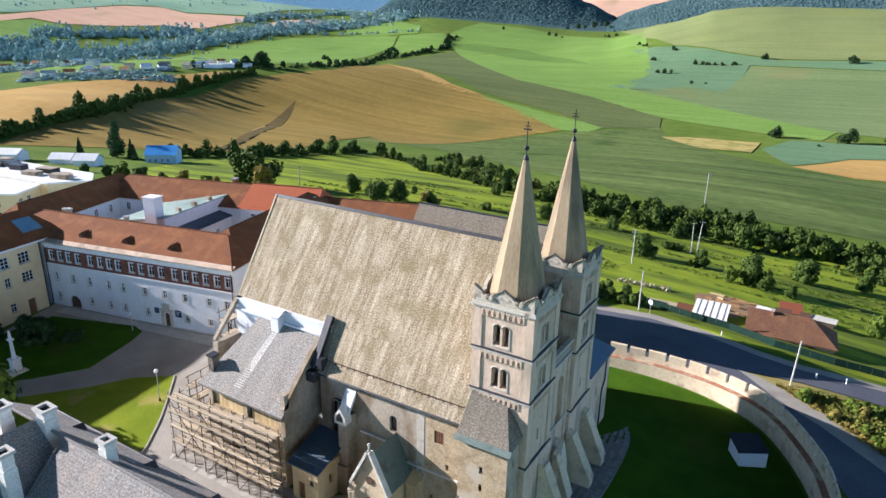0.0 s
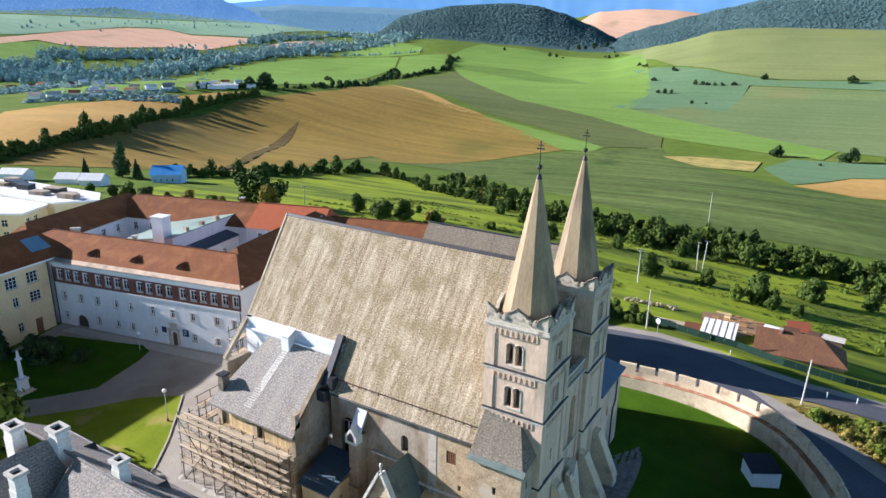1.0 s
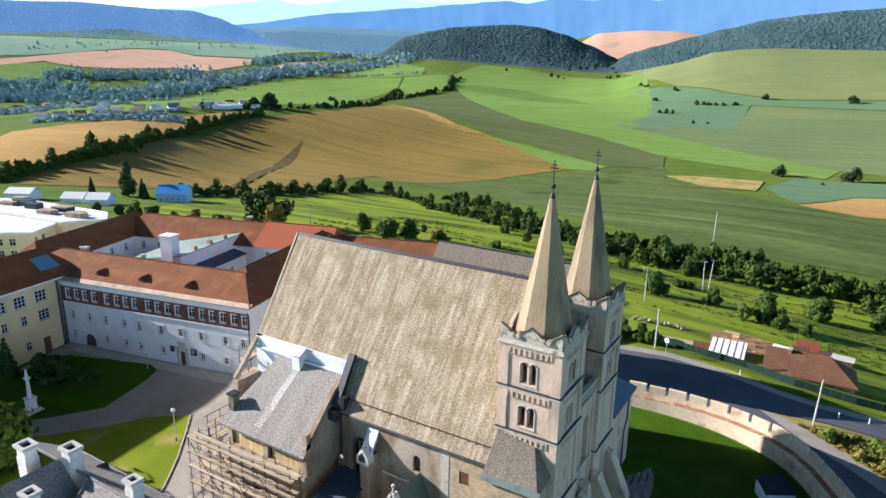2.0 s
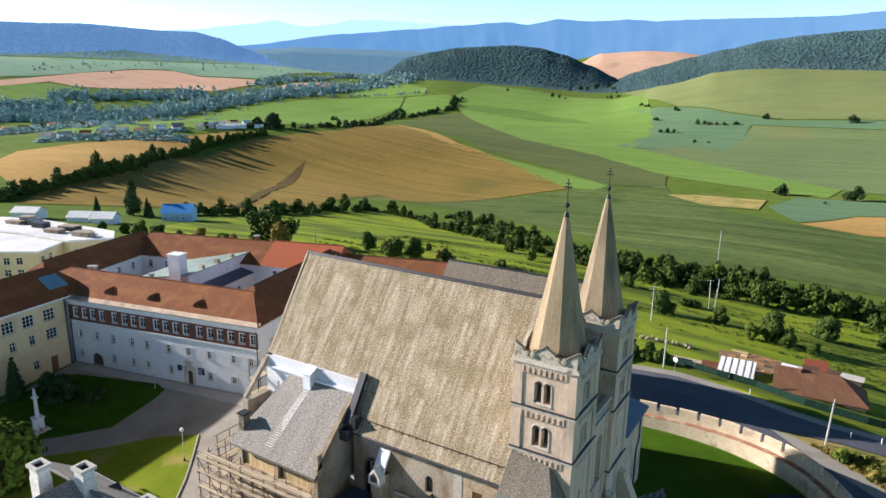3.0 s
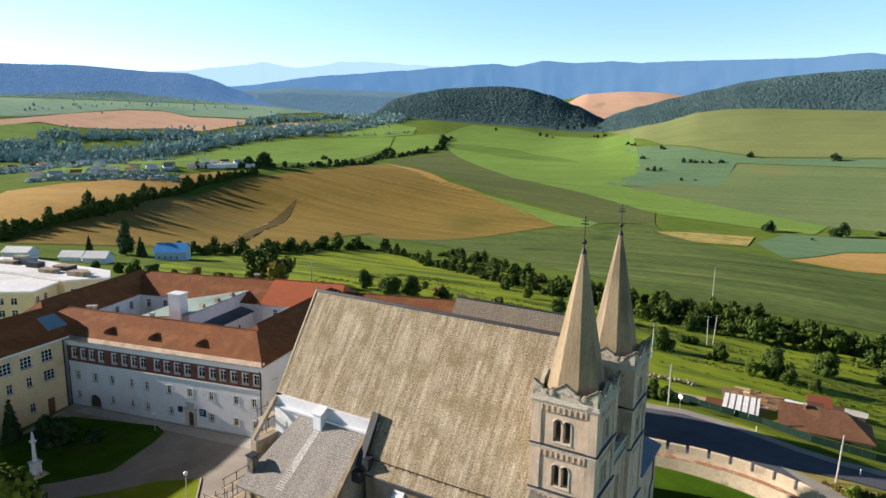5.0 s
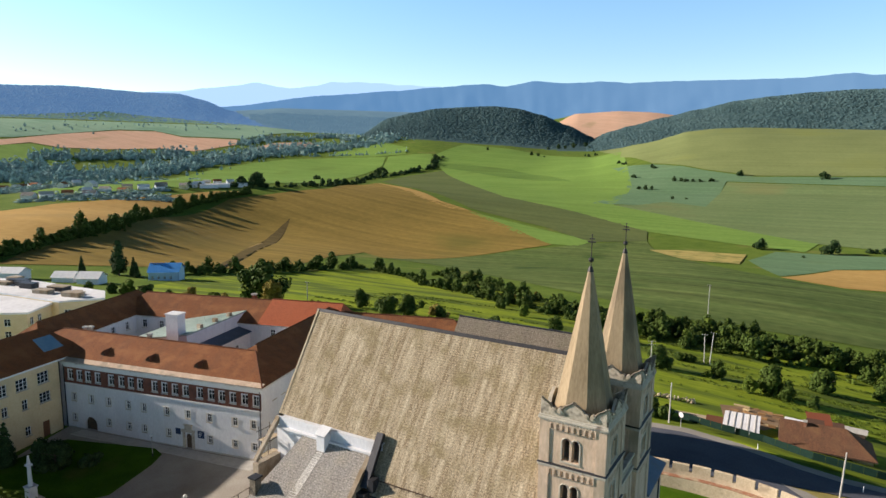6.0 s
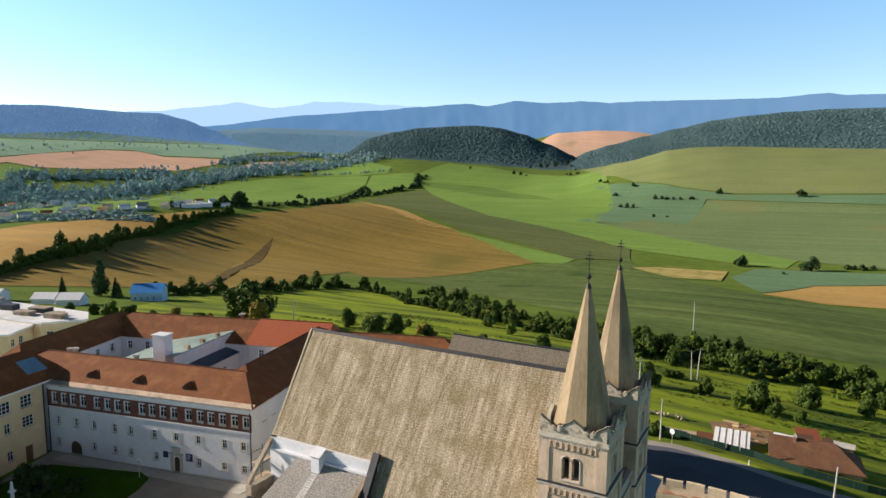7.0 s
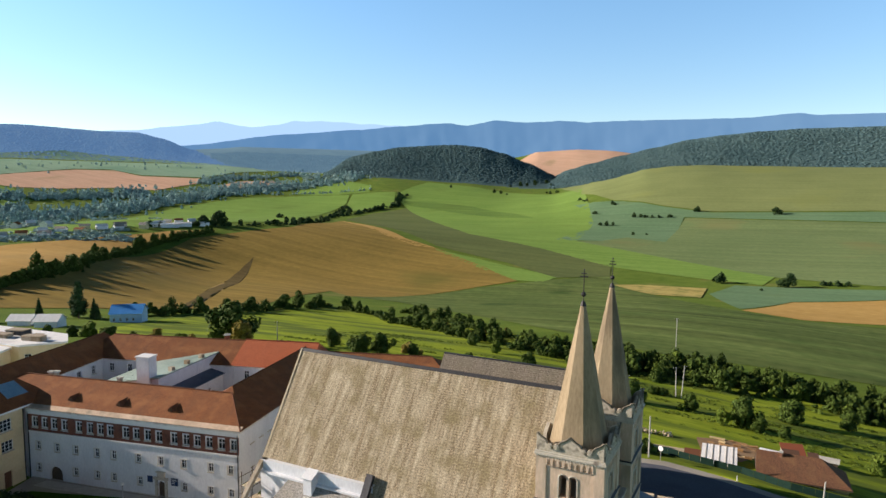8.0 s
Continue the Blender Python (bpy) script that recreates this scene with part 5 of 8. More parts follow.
def scaffold():
    t = thing("scaffold", "wooden and tube scaffolding wrapped round the sacristy", "scaffold")
    rnd = random.Random(9)
    levels = (3.6, 5.9, 8.0, 10.0)
    xs = [-44.6 + 1.92 * k for k in range(10)]
    me_post = {}

    def bar(name, p, q, r, mat):
        bm = bmesh.new()
        tube(bm, p, q, r, 5)
        part(name, bm, mat, t)

    def plank(x0, x1, y, z, w=0.3, ax=0):
        bm = bmesh.new()
        tilt = rnd.uniform(-0.05, 0.05)
        if ax == 0:
            slab(bm, [(x0, y, z + tilt), (x1, y + rnd.uniform(-0.06, 0.06), z - tilt), (x1, y + w, z - tilt), (x0, y + w, z + tilt)], 0.06)
        else:
            slab(bm, [(y, x0, z), (y, x1, z), (y - w, x1, z), (y - w, x0, z)], 0.06)
        part("plank", bm, WOOD, t)

    for x in xs:
        for y in (-9.9, -8.2):
            lean = rnd.uniform(-0.08, 0.08)
            bar("standard", (x, y, 0.6), (x + lean, y, 11.2 - rnd.random() * 0.8), 0.06, STEEL)
    for z in levels:
        for y in (-9.9, -8.2):
            bar("ledger", (xs[0] - 0.4, y, z - 0.1), (xs[-1] + 0.5, y, z - 0.1 + rnd.uniform(-0.1, 0.1)), 0.05, STEEL)
        bar("guard_rail", (xs[0] - 0.3, -9.95, z + 1.0), (xs[-1] + 0.4, -9.95, z + 1.0), 0.05, STEEL)
        for x in xs:
            bar("transom", (x, -10.2, z - 0.05), (x, -7.6, z - 0.05), 0.05, STEEL)
        for y in (-9.85, -9.5, -9.12, -8.78, -8.42):
            for a, b in ((0, 3), (3, 6), (6, 9)):
                if rnd.random() < 0.93:
                    plank(xs[a] - rnd.uniform(0.1, 0.5), xs[b] + rnd.uniform(0.1, 0.6), y, z + 0.06)
        bm = bmesh.new()
        slab(bm, [(xs[0], -10.0, z + 0.1), (xs[-1] + 0.3, -10.0, z + 0.12), (xs[-1] + 0.3, -9.98, z + 0.45), (xs[0], -9.98, z + 0.42)], 0.04)
        part("toe_board", bm, WOOD, t)
        if z > 5:
            bm = bmesh.new()
            slab(bm, [(xs[0] + 0.2, -8.18, z - 1.9), (xs[-1] - 0.3, -8.18, z - 1.85), (xs[-1] - 0.3, -8.16, z - 1.5), (xs[0] + 0.2, -8.16, z - 1.55)], 0.04)
            part("toe_board", bm, WOOD, t)
    for a in (0, 3, 6):
        bar("brace", (xs[a], -9.98, 0.8), (xs[a + 3], -9.98, 8.0), 0.05, STEEL)
        bar("brace", (xs[a + 3], -9.98, 3.6), (xs[a], -9.98, 10.0), 0.05, STEEL)
    # return round the east end
    for y in (-6.2, -4.2, -2.2, -0.2, 1.6):
        for x in (-45.4, -43.9):
            bar("standard", (x, y, 0.6), (x + rnd.uniform(-0.06, 0.06), y, 11.0 if y < -1 else 18.6), 0.06, STEEL)
    for z in levels + (12.5, 14.8, 17.0):
        y0 = -6.6 if z < 11 else -0.6
        for x in (-45.4, -43.9):
            bar("ledger", (x, y0, z - 0.1), (x, 2.0, z - 0.1), 0.05, STEEL)
        bar("guard_rail", (-45.45, y0, z + 1.0), (-45.45, 2.0, z + 1.0), 0.05, STEEL)
        for x in (-44.0, -44.4, -44.8):
            plank(y0, 2.0, x, z + 0.06, 0.3, 1)
    bm = bmesh.new()
    for k in range(14):
        z = 0.9 + k * 0.34
        tube(bm, (-46.2 + k * 0.07, -9.3, z), (-46.2 + k * 0.07, -8.8, z), 0.025, 4)
    tube(bm, (-46.3, -9.3, 0.6), (-45.2, -9.3, 5.8), 0.035, 4)
    tube(bm, (-46.3, -8.8, 0.6), (-45.2, -8.8, 5.8), 0.035, 4)
    part("ladder", bm, WOOD, t)
    # sheeting and rubble at the foot
    bm = bmesh.new()
    rows = []
    for i in range(40):
        x = -45.5 + i * 0.5
        rows.append([bm.verts.new((x, -10.4 + j * 0.55, height(x, -9) + 0.1 + 0.35 * abs(noise.noise((x * 0.9, j * 0.8, 2))) + (0.25 if 0 < j < 5 else 0))) for j in range(6)])
    for a, b in zip(rows, rows[1:]):
        for j in range(5):
            bm.faces.new((a[j], b[j], b[j + 1], a[j + 1]))
    part("ground_sheeting", bm, GRAVEL, t, "dusty pale sheeting with rubble")
    return t


scaffold()


def lean_to():
    t = thing("lean_to", "yellow plastered lean-to with dark blue sheet roof", "outbuilding")
    bm = bmesh.new()
    facade(bm, 4.0, GZ, 6.0, [(0.9, 1.9, 1.2, 3.6, False), (2.6, 3.3, 3.6, 4.4, False)], 0.35, along((-26.6, -7.1), (-22.6, -7.1)))
    facade(bm, 5.4, GZ, 6.0, [(2.0, 2.6, 3.2, 4.4, False)], 0.35, along((-22.6, -7.1), (-22.6, -1.7)))
    facade(bm, 5.4, GZ, 6.0, [], 0.35, along((-26.6, -1.7), (-26.6, -7.1)))
    part("wall", bm, OCHRE, t)
    bm = bmesh.new()
    a, b, c, d = (-27.0, -7.5, 6.0), (-22.2, -7.5, 6.0), (-22.2, -1.6, 7.9), (-27.0, -1.6, 7.9)
    slope(bm, a, b, c, d, 0.9, 0.02)
    soffit(bm, [a, b, c, d], 0.18)
    part("roof", bm, BLUEMETAL, t)
    bm = bmesh.new()
    box(bm, -25.65, -24.75, -6.9, -6.85, 1.2, 3.55)
    part("door", bm, BROWNWOOD, t)
    bm = bmesh.new()
    box(bm, -23.98, -23.32, -6.9, -6.87, 3.62, 4.38)
    part("pane", bm, PANE, t)
    return t


lean_to()


def pinnacled_buttress():
    t = thing("buttress", "tall stone buttress with a whitewashed gabled cap", "buttress", group="church buttresses")
    bm = bmesh.new()
    box(bm, -22.6, -21.1, -3.6, -1.45, GZ, 5.0)
    box(bm, -22.5, -21.2, -3.3, -1.45, 5.0, 11.6)
    part("body", bm, PLASTER_DARK, t)
    bm = bmesh.new()
    slab(bm, [(-22.6, -3.4, 11.6), (-21.1, -3.4, 11.6), (-21.1, -1.5, 14.4), (-22.6, -1.5, 14.4)], 0.3)
    part("cap", bm, WHITE, t, "whitewashed sloping cap")
    bm = bmesh.new()
    ring = [(-22.65, 10.9), (-21.05, 10.9), (-21.05, 11.9), (-21.85, 13.0), (-22.65, 11.9)]
    n = 5
    solid(bm, [(x, -3.75, z) for x, z in ring] + [(x, -2.6, z) for x, z in ring], [tuple(range(n)), tuple(range(n, 2 * n))[::-1]] + [(i, (i + 1) % n, n + (i + 1) % n, n + i) for i in range(n)])
    bmesh.ops.recalc_face_normals(bm, faces=bm.faces)
    part("gablet", bm, OLD_WHITE, t)
    bm = bmesh.new()
    slab(bm, [(-22.3, -3.78, 11.3), (-21.4, -3.78, 11.3), (-21.4, -3.78, 11.9), (-21.85, -3.78, 12.5), (-22.3, -3.78, 11.9)], 0.03)
    part("niche", bm, ZINC, t)
    return t


pinnacled_buttress()


def porch():
    t = thing("porch", "gothic gabled stone porch with steep dark roof", "porch")
    base = along((-17.5, -6.6), (-13.2, -6.6))
    bm = bmesh.new()
    facade(bm, 4.3, GZ, 6.6, [(1.25, 3.05, 0.5, 5.4, True)], 0.6, base)
    ring = [(0, 6.6), (4.3, 6.6), (2.15, 11.0)]
    solid(bm, [(u, 0, z) for u, z in ring] + [(u, 0.6, z) for u, z in ring], [(0, 1, 2), (5, 4, 3), (1, 4, 5, 2), (2, 5, 3, 0)])
    bmesh.ops.transform(bm, matrix=base, verts=bm.verts[-6:])
    part("front", bm, SANDSTONE, t)
    for x0, x1 in ((-17.5, -17.0), (-13.7, -13.2)):
        bm = bmesh.new()
        box(bm, x0, x1, -6.0, -1.4, GZ, 6.6)
        part("wall", bm, OCHRE if x0 > -15 else SANDSTONE, t)
    for s in (0, 1):
        bm = bmesh.new()
        xe, xr = (-17.7, -15.35) if s == 0 else (-13.0, -15.35)
        pts = [(xe, -1.4, 6.4), (xe, -6.3, 6.4), (xr, -6.3, 11.0), (xr, -1.4, 11.0)] if s == 0 else [(xe, -6.3, 6.4), (xe, -1.4, 6.4), (xr, -1.4, 11.0), (xr, -6.3, 11.0)]
        slope(bm, *pts, 0.4, 0.02)
        soffit(bm, pts, 0.15)
        part("roof", bm, GREENMETAL, t, "dark green sheet roof slope")
    for xe in (-17.85, -12.85):
        bm = bmesh.new()
        pts = [(xe, -6.95, 6.5), (xe, -6.2, 6.5), (-15.35, -6.2, 11.4), (-15.35, -6.95, 11.4)]
        slab(bm, pts if xe < -15 else pts[::-1], 0.28)
        part("coping", bm, OLD_WHITE, t)
    bm = bmesh.new()
    tube(bm, (-15.35, -6.6, 11.2), (-15.35, -6.6, 12.3), 0.12, 6)
    ball(bm, (-15.35, -6.6, 12.3), 0.22, 8)
    part("finial", bm, OLD_WHITE, t)
    for k in range(5):
        for s in (-1, 1):
            bm = bmesh.new()
            f = (k + 0.7) / 5.5
            ball(bm, (-15.35 + s * 2.45 * (1 - f), -6.6, 6.6 + 4.9 * f + 0.2), 0.14, 6)
            part("crocket", bm, OLD_WHITE, t)
    bm = bmesh.new()
    bmesh.ops.create_cone(bm, segments=12, radius1=0.5, radius2=0.5, depth=0.1, cap_ends=True, matrix=pose(-15.35, -6.66, 7.7, 90))
    part("rose", bm, DARKWOOD, t)
    bm = bmesh.new()
    box(bm, -16.2, -14.5, -6.2, -6.1, 0.5, 5.2)
    part("door", bm, BROWNWOOD, t, "dark wooden porch door")
    for x in (-17.7, -13.0):
        bm = bmesh.new()
        box(bm, x - 0.4, x + 0.4, -7.1, -6.4, GZ, 5.6)
        slab(bm, [(x - 0.45, -7.2, 5.6), (x + 0.45, -7.2, 5.6), (x + 0.45, -6.4, 6.6), (x - 0.45, -6.4, 6.6)], 0.2)
        part("pier", bm, SANDSTONE, t)
    bm = bmesh.new()
    box(bm, -12.9, -11.6, -3.2, -1.4, GZ, 6.2)
    slab(bm, [(-13.0, -3.3, 6.2), (-11.5, -3.3, 6.2), (-11.5, -1.4, 7.0), (-13.0, -1.4, 7.0)], 0.15)
    part("side_bay", bm, BOARD, t, "ochre boarded bay beside the porch")
    return t


porch()


def stair_turret():
    t = thing("stair_turret", "square rubble stair turret with shingled hipped roof", "turret")
    bm = bmesh.new()
    facade(bm, 5.7, GZ, 14.7, [(2.5, 2.9, 11.1, 12.0, False), (2.5, 2.9, 8.9, 9.8, False), (2.5, 2.9, 5.0, 5.9, False)], 0.6, along((-6.3, -3.0), (-0.6, -3.0)))
    part("wall", bm, RUBBLE, t)
    bm = bmesh.new()
    facade(bm, 3.0, GZ, 14.7, [(1.2, 1.6, 12.2, 13.2, False)], 0.6, along((-0.6, -3.0), (-0.6, 0.0)))
    facade(bm, 3.0, GZ, 14.7, [], 0.6, along((-6.3, 0.0), (-6.3, -3.0)))
    part("wall", bm, PLASTER_DARK, t)
    a, b, r1, r0 = (-6.6, -3.35, 14.7), (-0.3, -3.35, 14.7), (-2.3, -0.05, 18.3), (-6.4, -0.05, 18.9)
    bm = bmesh.new()
    slope(bm, a, b, r1, r0, 0.3)
    slope(bm, b, (-0.3, 0.0, 15.4), r1, r1, 0.3)
    soffit(bm, [a, b, r1, r0], 0.18)
    # darker shingle here deepens the shade falling on this roof
    part("roof", bm, SHINGLE_DARK, t)
    bm = bmesh.new()
    slab(bm, [(-6.7, -3.5, 14.62), (-0.15, -3.5, 14.62), (-0.15, -3.05, 15.12), (-6.7, -3.05, 15.12)], 0.06)
    part("eave_flashing", bm, GREENMETAL, t, "green copper eave flashing")
    for z in (11.1, 8.9, 5.0):
        bm = bmesh.new()
        box(bm, -3.8, -3.4, -2.7, -2.66, z, z + 0.9)
        part("pane", bm, PANE, t)
    bm = bmesh.new()
    box(bm, -6.4, -0.5, -3.12, -2.9, 6.9, 7.15)
    part("string_course", bm, OLD_WHITE, t)
    return t


stair_turret()


# ---- the monastery round its courts ----
U, W_ = Vector((0.976, 0.217)), Vector((-0.217, 0.976))
O_ = Vector((-103.5, 7.83))


def court(u, v):
    q = O_ + U * u + W_ * v
    return q.x, q.y


def trim_box(name, parent, at, u0, u1, y0, y1, z0, z1, mat, label=""):
    bm = bmesh.new()
    box(bm, u0, u1, y0, y1, z0, z1)
    return part(name, bm, mat, parent, label, at=at)


def wing(label, p0, p1, half, eave, ridge, wall, roof, hip0, hip1, right=(), left=(), group="", over=0.5, flash=False):
    """A house wing with a hipped roof. right and left: windows (u, z, w, h, bars, lights) in the long walls on either hand."""
    t = thing("monastery_wing", label, "building", group="monastery wings")
    d = Vector((p1[0] - p0[0], p1[1] - p0[1]))
    length = d.length
    d.normalize()
    s = Vector((d.y, -d.x))
    P = lambda u, v, z=None: (p0[0] + d.x * u + s.x * v, p0[1] + d.y * u + s.y * v) if z is None else (p0[0] + d.x * u + s.x * v, p0[1] + d.y * u + s.y * v, z)
    runs = ((P(0, half), P(length, half), right), (P(length, -half), P(0, -half), left), (P(length, half), P(length, -half), ()), (P(0, -half), P(0, half), ()))
    for a, b, wins in runs:
        m = along(a, b)
        bm = bmesh.new()
        ops = [(u - w / 2, u + w / 2, z, z + h, False) for u, z, w, h, *_ in wins]
        facade(bm, math.dist(a, b), -2.0, eave, ops, 0.5, m)
        part("wall", bm, wall, t)
        for u, z, w, h, bars, lights in wins:
            window(t, m, u, z, w, h, bars, lights)
    h = half + over
    e = [P(-over, h, eave), P(length + over, h, eave), P(length + over, -h, eave), P(-over, -h, eave)]
    r0, r1 = P(hip0, 0, ridge), P(length - hip1, 0, ridge)
    for q in ((e[0], e[1], r1, r0), (e[2], e[3], r0, r1), (e[1], e[2], r1, r1), (e[3], e[0], r0, r0)):
        bm = bmesh.new()
        slope(bm, *q, 0.34, 0.012)
        part("roof_slope", bm, roof, t)
    bm = bmesh.new()
    soffit(bm, e, 0.3)
    part("eave_board", bm, OLD_WHITE, t)
    bm = bmesh.new()
    n = max(4, int(length / 0.8))
    for k in range(n):
        a, b = Vector(r0).lerp(Vector(r1), k / n), Vector(r0).lerp(Vector(r1), (k + 0.93) / n)
        tube(bm, a + Vector((0, 0, 0.03)), b + Vector((0, 0, 0.05)), 0.14, 5)
    part("ridge_tiles", bm, roof, t)
    return t, P, s, d


def south_wing():
    off = 14.0
    top = (1.7, 3.8, 5.8, 8.0, 11.0, 13.3, 15.4, 17.4, 20.5, 22.6, 24.8, 27.0, 29.9, 32.2, 34.3, 36.5, 38.8, 41.0)
    mid = (2.2, 6.2, 10.1, 14.5, 17.9, 22.8, 27.2, 31.6, 36.7, 40.3)
    low = (2.1, 9.9, 14.4, 17.8, 23.0, 31.6, 36.6, 40.4)
    t = thing("monastery_wing", "long white monastery wing with red painted window frieze", "building", group="monastery wings")
    a, b = court(-off, 0), court(42, 0)
    m = along(a, b)
    z0, eave, ridge = -2.0, 15.05, 18.35
    wins = [(off + u, 11.45, 1.25, 1.75, 1, 2) for u in top] + [(off + u, 7.35, 0.95, 1.5, 1, 2) for u in mid] + [(off + u, 3.45, 0.95, 1.35, 1, 2) for u in low]
    ops = [(u - w / 2, u + w / 2, z, z + h, False) for u, z, w, h, *_ in wins]
    ops += [(off + 4.4, off + 7.1, 0.9, 4.6, True), (off + 26.55, off + 27.85, 1.5, 4.6, True)]
    bm = bmesh.new()
    facade(bm, off + 42, z0, eave, ops, 0.55, m)
    part("wall", bm, WHITE, t)
    # painted frieze between the upper windows, as thin panels of coloured plaster
    edges = [0.2] + [v for u in top for v in (u - 0.66, u + 0.66)] + [42.0]
    for k in range(0, len(edges), 2):
        if edges[k + 1] - edges[k] > 0.15:
            trim_box("frieze_panel", t, m, off + edges[k], off + edges[k + 1], -0.03, 0.02, 11.2, 13.55, BAND)
    trim_box("frieze_band", t, m, off + 0.2, off + 42, -0.035, 0.0, 10.75, 11.2, BAND)
    trim_box("frieze_band", t, m, off + 0.2, off + 42, -0.035, 0.0, 13.45, 13.75, BAND)
    trim_box("string_course", t, m, off, off + 42.05, -0.16, 0.0, 10.5, 10.72, WHITEPAINT)
    for z1, z2, o in ((13.8, 14.2, 0.14), (14.2, 14.6, 0.3), (14.6, 15.02, 0.5)):
        trim_box("cornice", t, m, off - 0.1, off + 42.1, -o, 0.0, z1, z2, WHITEPAINT, "pale moulded cornice")
    trim_box("plinth", t, m, off, off + 4.35, -0.14, 0.0, z0, 2.0, CONCRETE)
    trim_box("plinth", t, m, off + 7.15, off + 26.3, -0.14, 0.0, z0, 2.0, CONCRETE)
    trim_box("plinth", t, m, off + 28.1, off + 42, -0.14, 0.0, z0, 2.0, CONCRETE)
    for k, (u, z, w, h, bars, lights) in enumerate(wins):
        ob = window(t, m, u, z, w, h, bars, lights)
    surround = {}
    for u, z, w, h, bars, lights in wins:
        if w > 1:
            continue
        if h not in surround:
            bm = bmesh.new()
            for x in (-w / 2 - 0.09, w / 2 + 0.09):
                box(bm, x - 0.09, x + 0.09, -0.06, 0.0, -0.05, h + 0.14)
            box(bm, -w / 2, w / 2, -0.06, 0.0, h, h + 0.14)
            surround[h] = mesh_of("surround", bm, OLD_WHITE)
        place("surround", surround[h], t, m @ Matrix.Translation((u, 0, z)))
    bm = bmesh.new()
    box(bm, off + 4.4, off + 7.1, 0.4, 0.5, 0.9, 4.5)
    part("gate", bm, DARKWOOD, t, "dark arched wooden carriage gate", at=m)
    bm = bmesh.new()
    box(bm, off + 26.55, off + 27.85, 0.3, 0.38, 1.5, 4.5)
    for k in range(3):
        box(bm, off + 26.7, off + 27.7, 0.26, 0.3, 1.7 + k * 0.95, 2.4 + k * 0.95)
    part("door", bm, DARKWOOD, t, "dark panelled entrance door", at=m)
    bm = bmesh.new()
    for u in (26.25, 28.15):
        box(bm, off + u - 0.22, off + u + 0.22, -0.2, 0.0, 1.2, 4.9)
    box(bm, off + 25.85, off + 28.55, -0.32, 0.0, 4.9, 5.3)
    box(bm, off + 26.5, off + 27.9, -0.2, 0.0, 5.3, 6.1)
    box(bm, off + 26.3, off + 28.1, -0.26, 0.0, 6.1, 6.3)
    part("portal", bm, TRIM, t, "carved stone entrance portal", at=m)
    trim_box("step", t, m, off + 25.9, off + 28.5, -0.9, -0.16, 1.0, 1.45, TRIM)
    bm = bmesh.new()
    box(bm, off + 24.5, off + 25.5, -0.06, 0.0, 4.2, 5.3)
    part("notice_board", bm, DARKBLUE, t, "small dark blue notice board", at=m)
    bm = bmesh.new()
    box(bm, off + 29.1, off + 30.4, -0.06, 0.0, 4.1, 5.4)
    part("notice_board", bm, DARKBLUE, t, "dark blue notice board with pale bars", at=m)
    for k in range(3):
        trim_box("lettering_bar", t, m, off + 29.3, off + 30.1 - 0.15 * k, -0.075, -0.06, 5.05 - k * 0.3, 5.15 - k * 0.3, WHITEPAINT)
    bm = bmesh.new()
    tube(bm, (off + 0.25, -0.12, 1.0), (off + 0.25, -0.12, 14.6), 0.09, 6)
    part("downpipe", bm, ZINC, t, at=m)
    bm = bmesh.new()
    tube(bm, (off + 41.8, -0.12, 1.0), (off + 41.8, -0.12, 14.6), 0.09, 6)
    part("downpipe", bm, ZINC, t, at=m)
    # other walls
    for p, q in ((court(42, 0), court(42, 14.6)), (court(42, 14.6), court(-off, 14.6)), (court(-off, 14.6), court(-off, 0))):
        bm = bmesh.new()
        facade(bm, math.dist(p, q), z0, eave, [], 0.5, along(p, q))
        part("wall", bm, WHITE, t)
    o = 0.75
    C = lambda u, v, z: (*court(u, v), z)
    e = [C(-off - o, -o, eave), C(42 + o, -o, eave), C(42 + o, 14.6 + o, eave), C(-off - o, 14.6 + o, eave)]
    r0, r1 = C(-7, 7.3, ridge), C(36.4, 7.3, ridge)
    for q in ((e[0], e[1], r1, r0), (e[2], e[3], r0, r1), (e[1], e[2], r1, r1), (e[3], e[0], r0, r0)):
        bm = bmesh.new()
        slope(bm, *q, 0.34, 0.012)
        part("roof_slope", bm, TILE, t, "brown-red clay tile roof slope")
    bm = bmesh.new()
    soffit(bm, e, 0.3)
    part("eave_board", bm, OLD_WHITE, t)
    # sheet flashing along the eave, in lengths
    k = (ridge - eave) / 8.05
    for i in range(28):
        u = 0.2 + i * 1.52
        bm = bmesh.new()
        z = lambda v: eave + (v + o) * k + 0.1
        slab(bm, [C(u, -o - 0.05, z(-o) - 0.03), C(u + 1.48, -o - 0.05, z(-o) - 0.03), C(u + 1.48, 0.25, z(0.25)), C(u, 0.25, z(0.25))], 0.04)
        part("eave_flashing", bm, PLASTER, t, "pale sheet-metal eave flashing")
    bm = bmesh.new()
    for (a_, b_) in ((r0, r1), (r1, e[1]), (r0, e[0])):
        n = int((Vector(a_) - Vector(b_)).length / 0.6)
        for k2 in range(n):
            p, q = Vector(a_).lerp(Vector(b_), k2 / n), Vector(a_).lerp(Vector(b_), (k2 + 0.92) / n)
            tube(bm, p + Vector((0, 0, 0.06)), q + Vector((0, 0, 0.08)), 0.13, 5)
    part("ridge_tiles", bm, TILE, t)
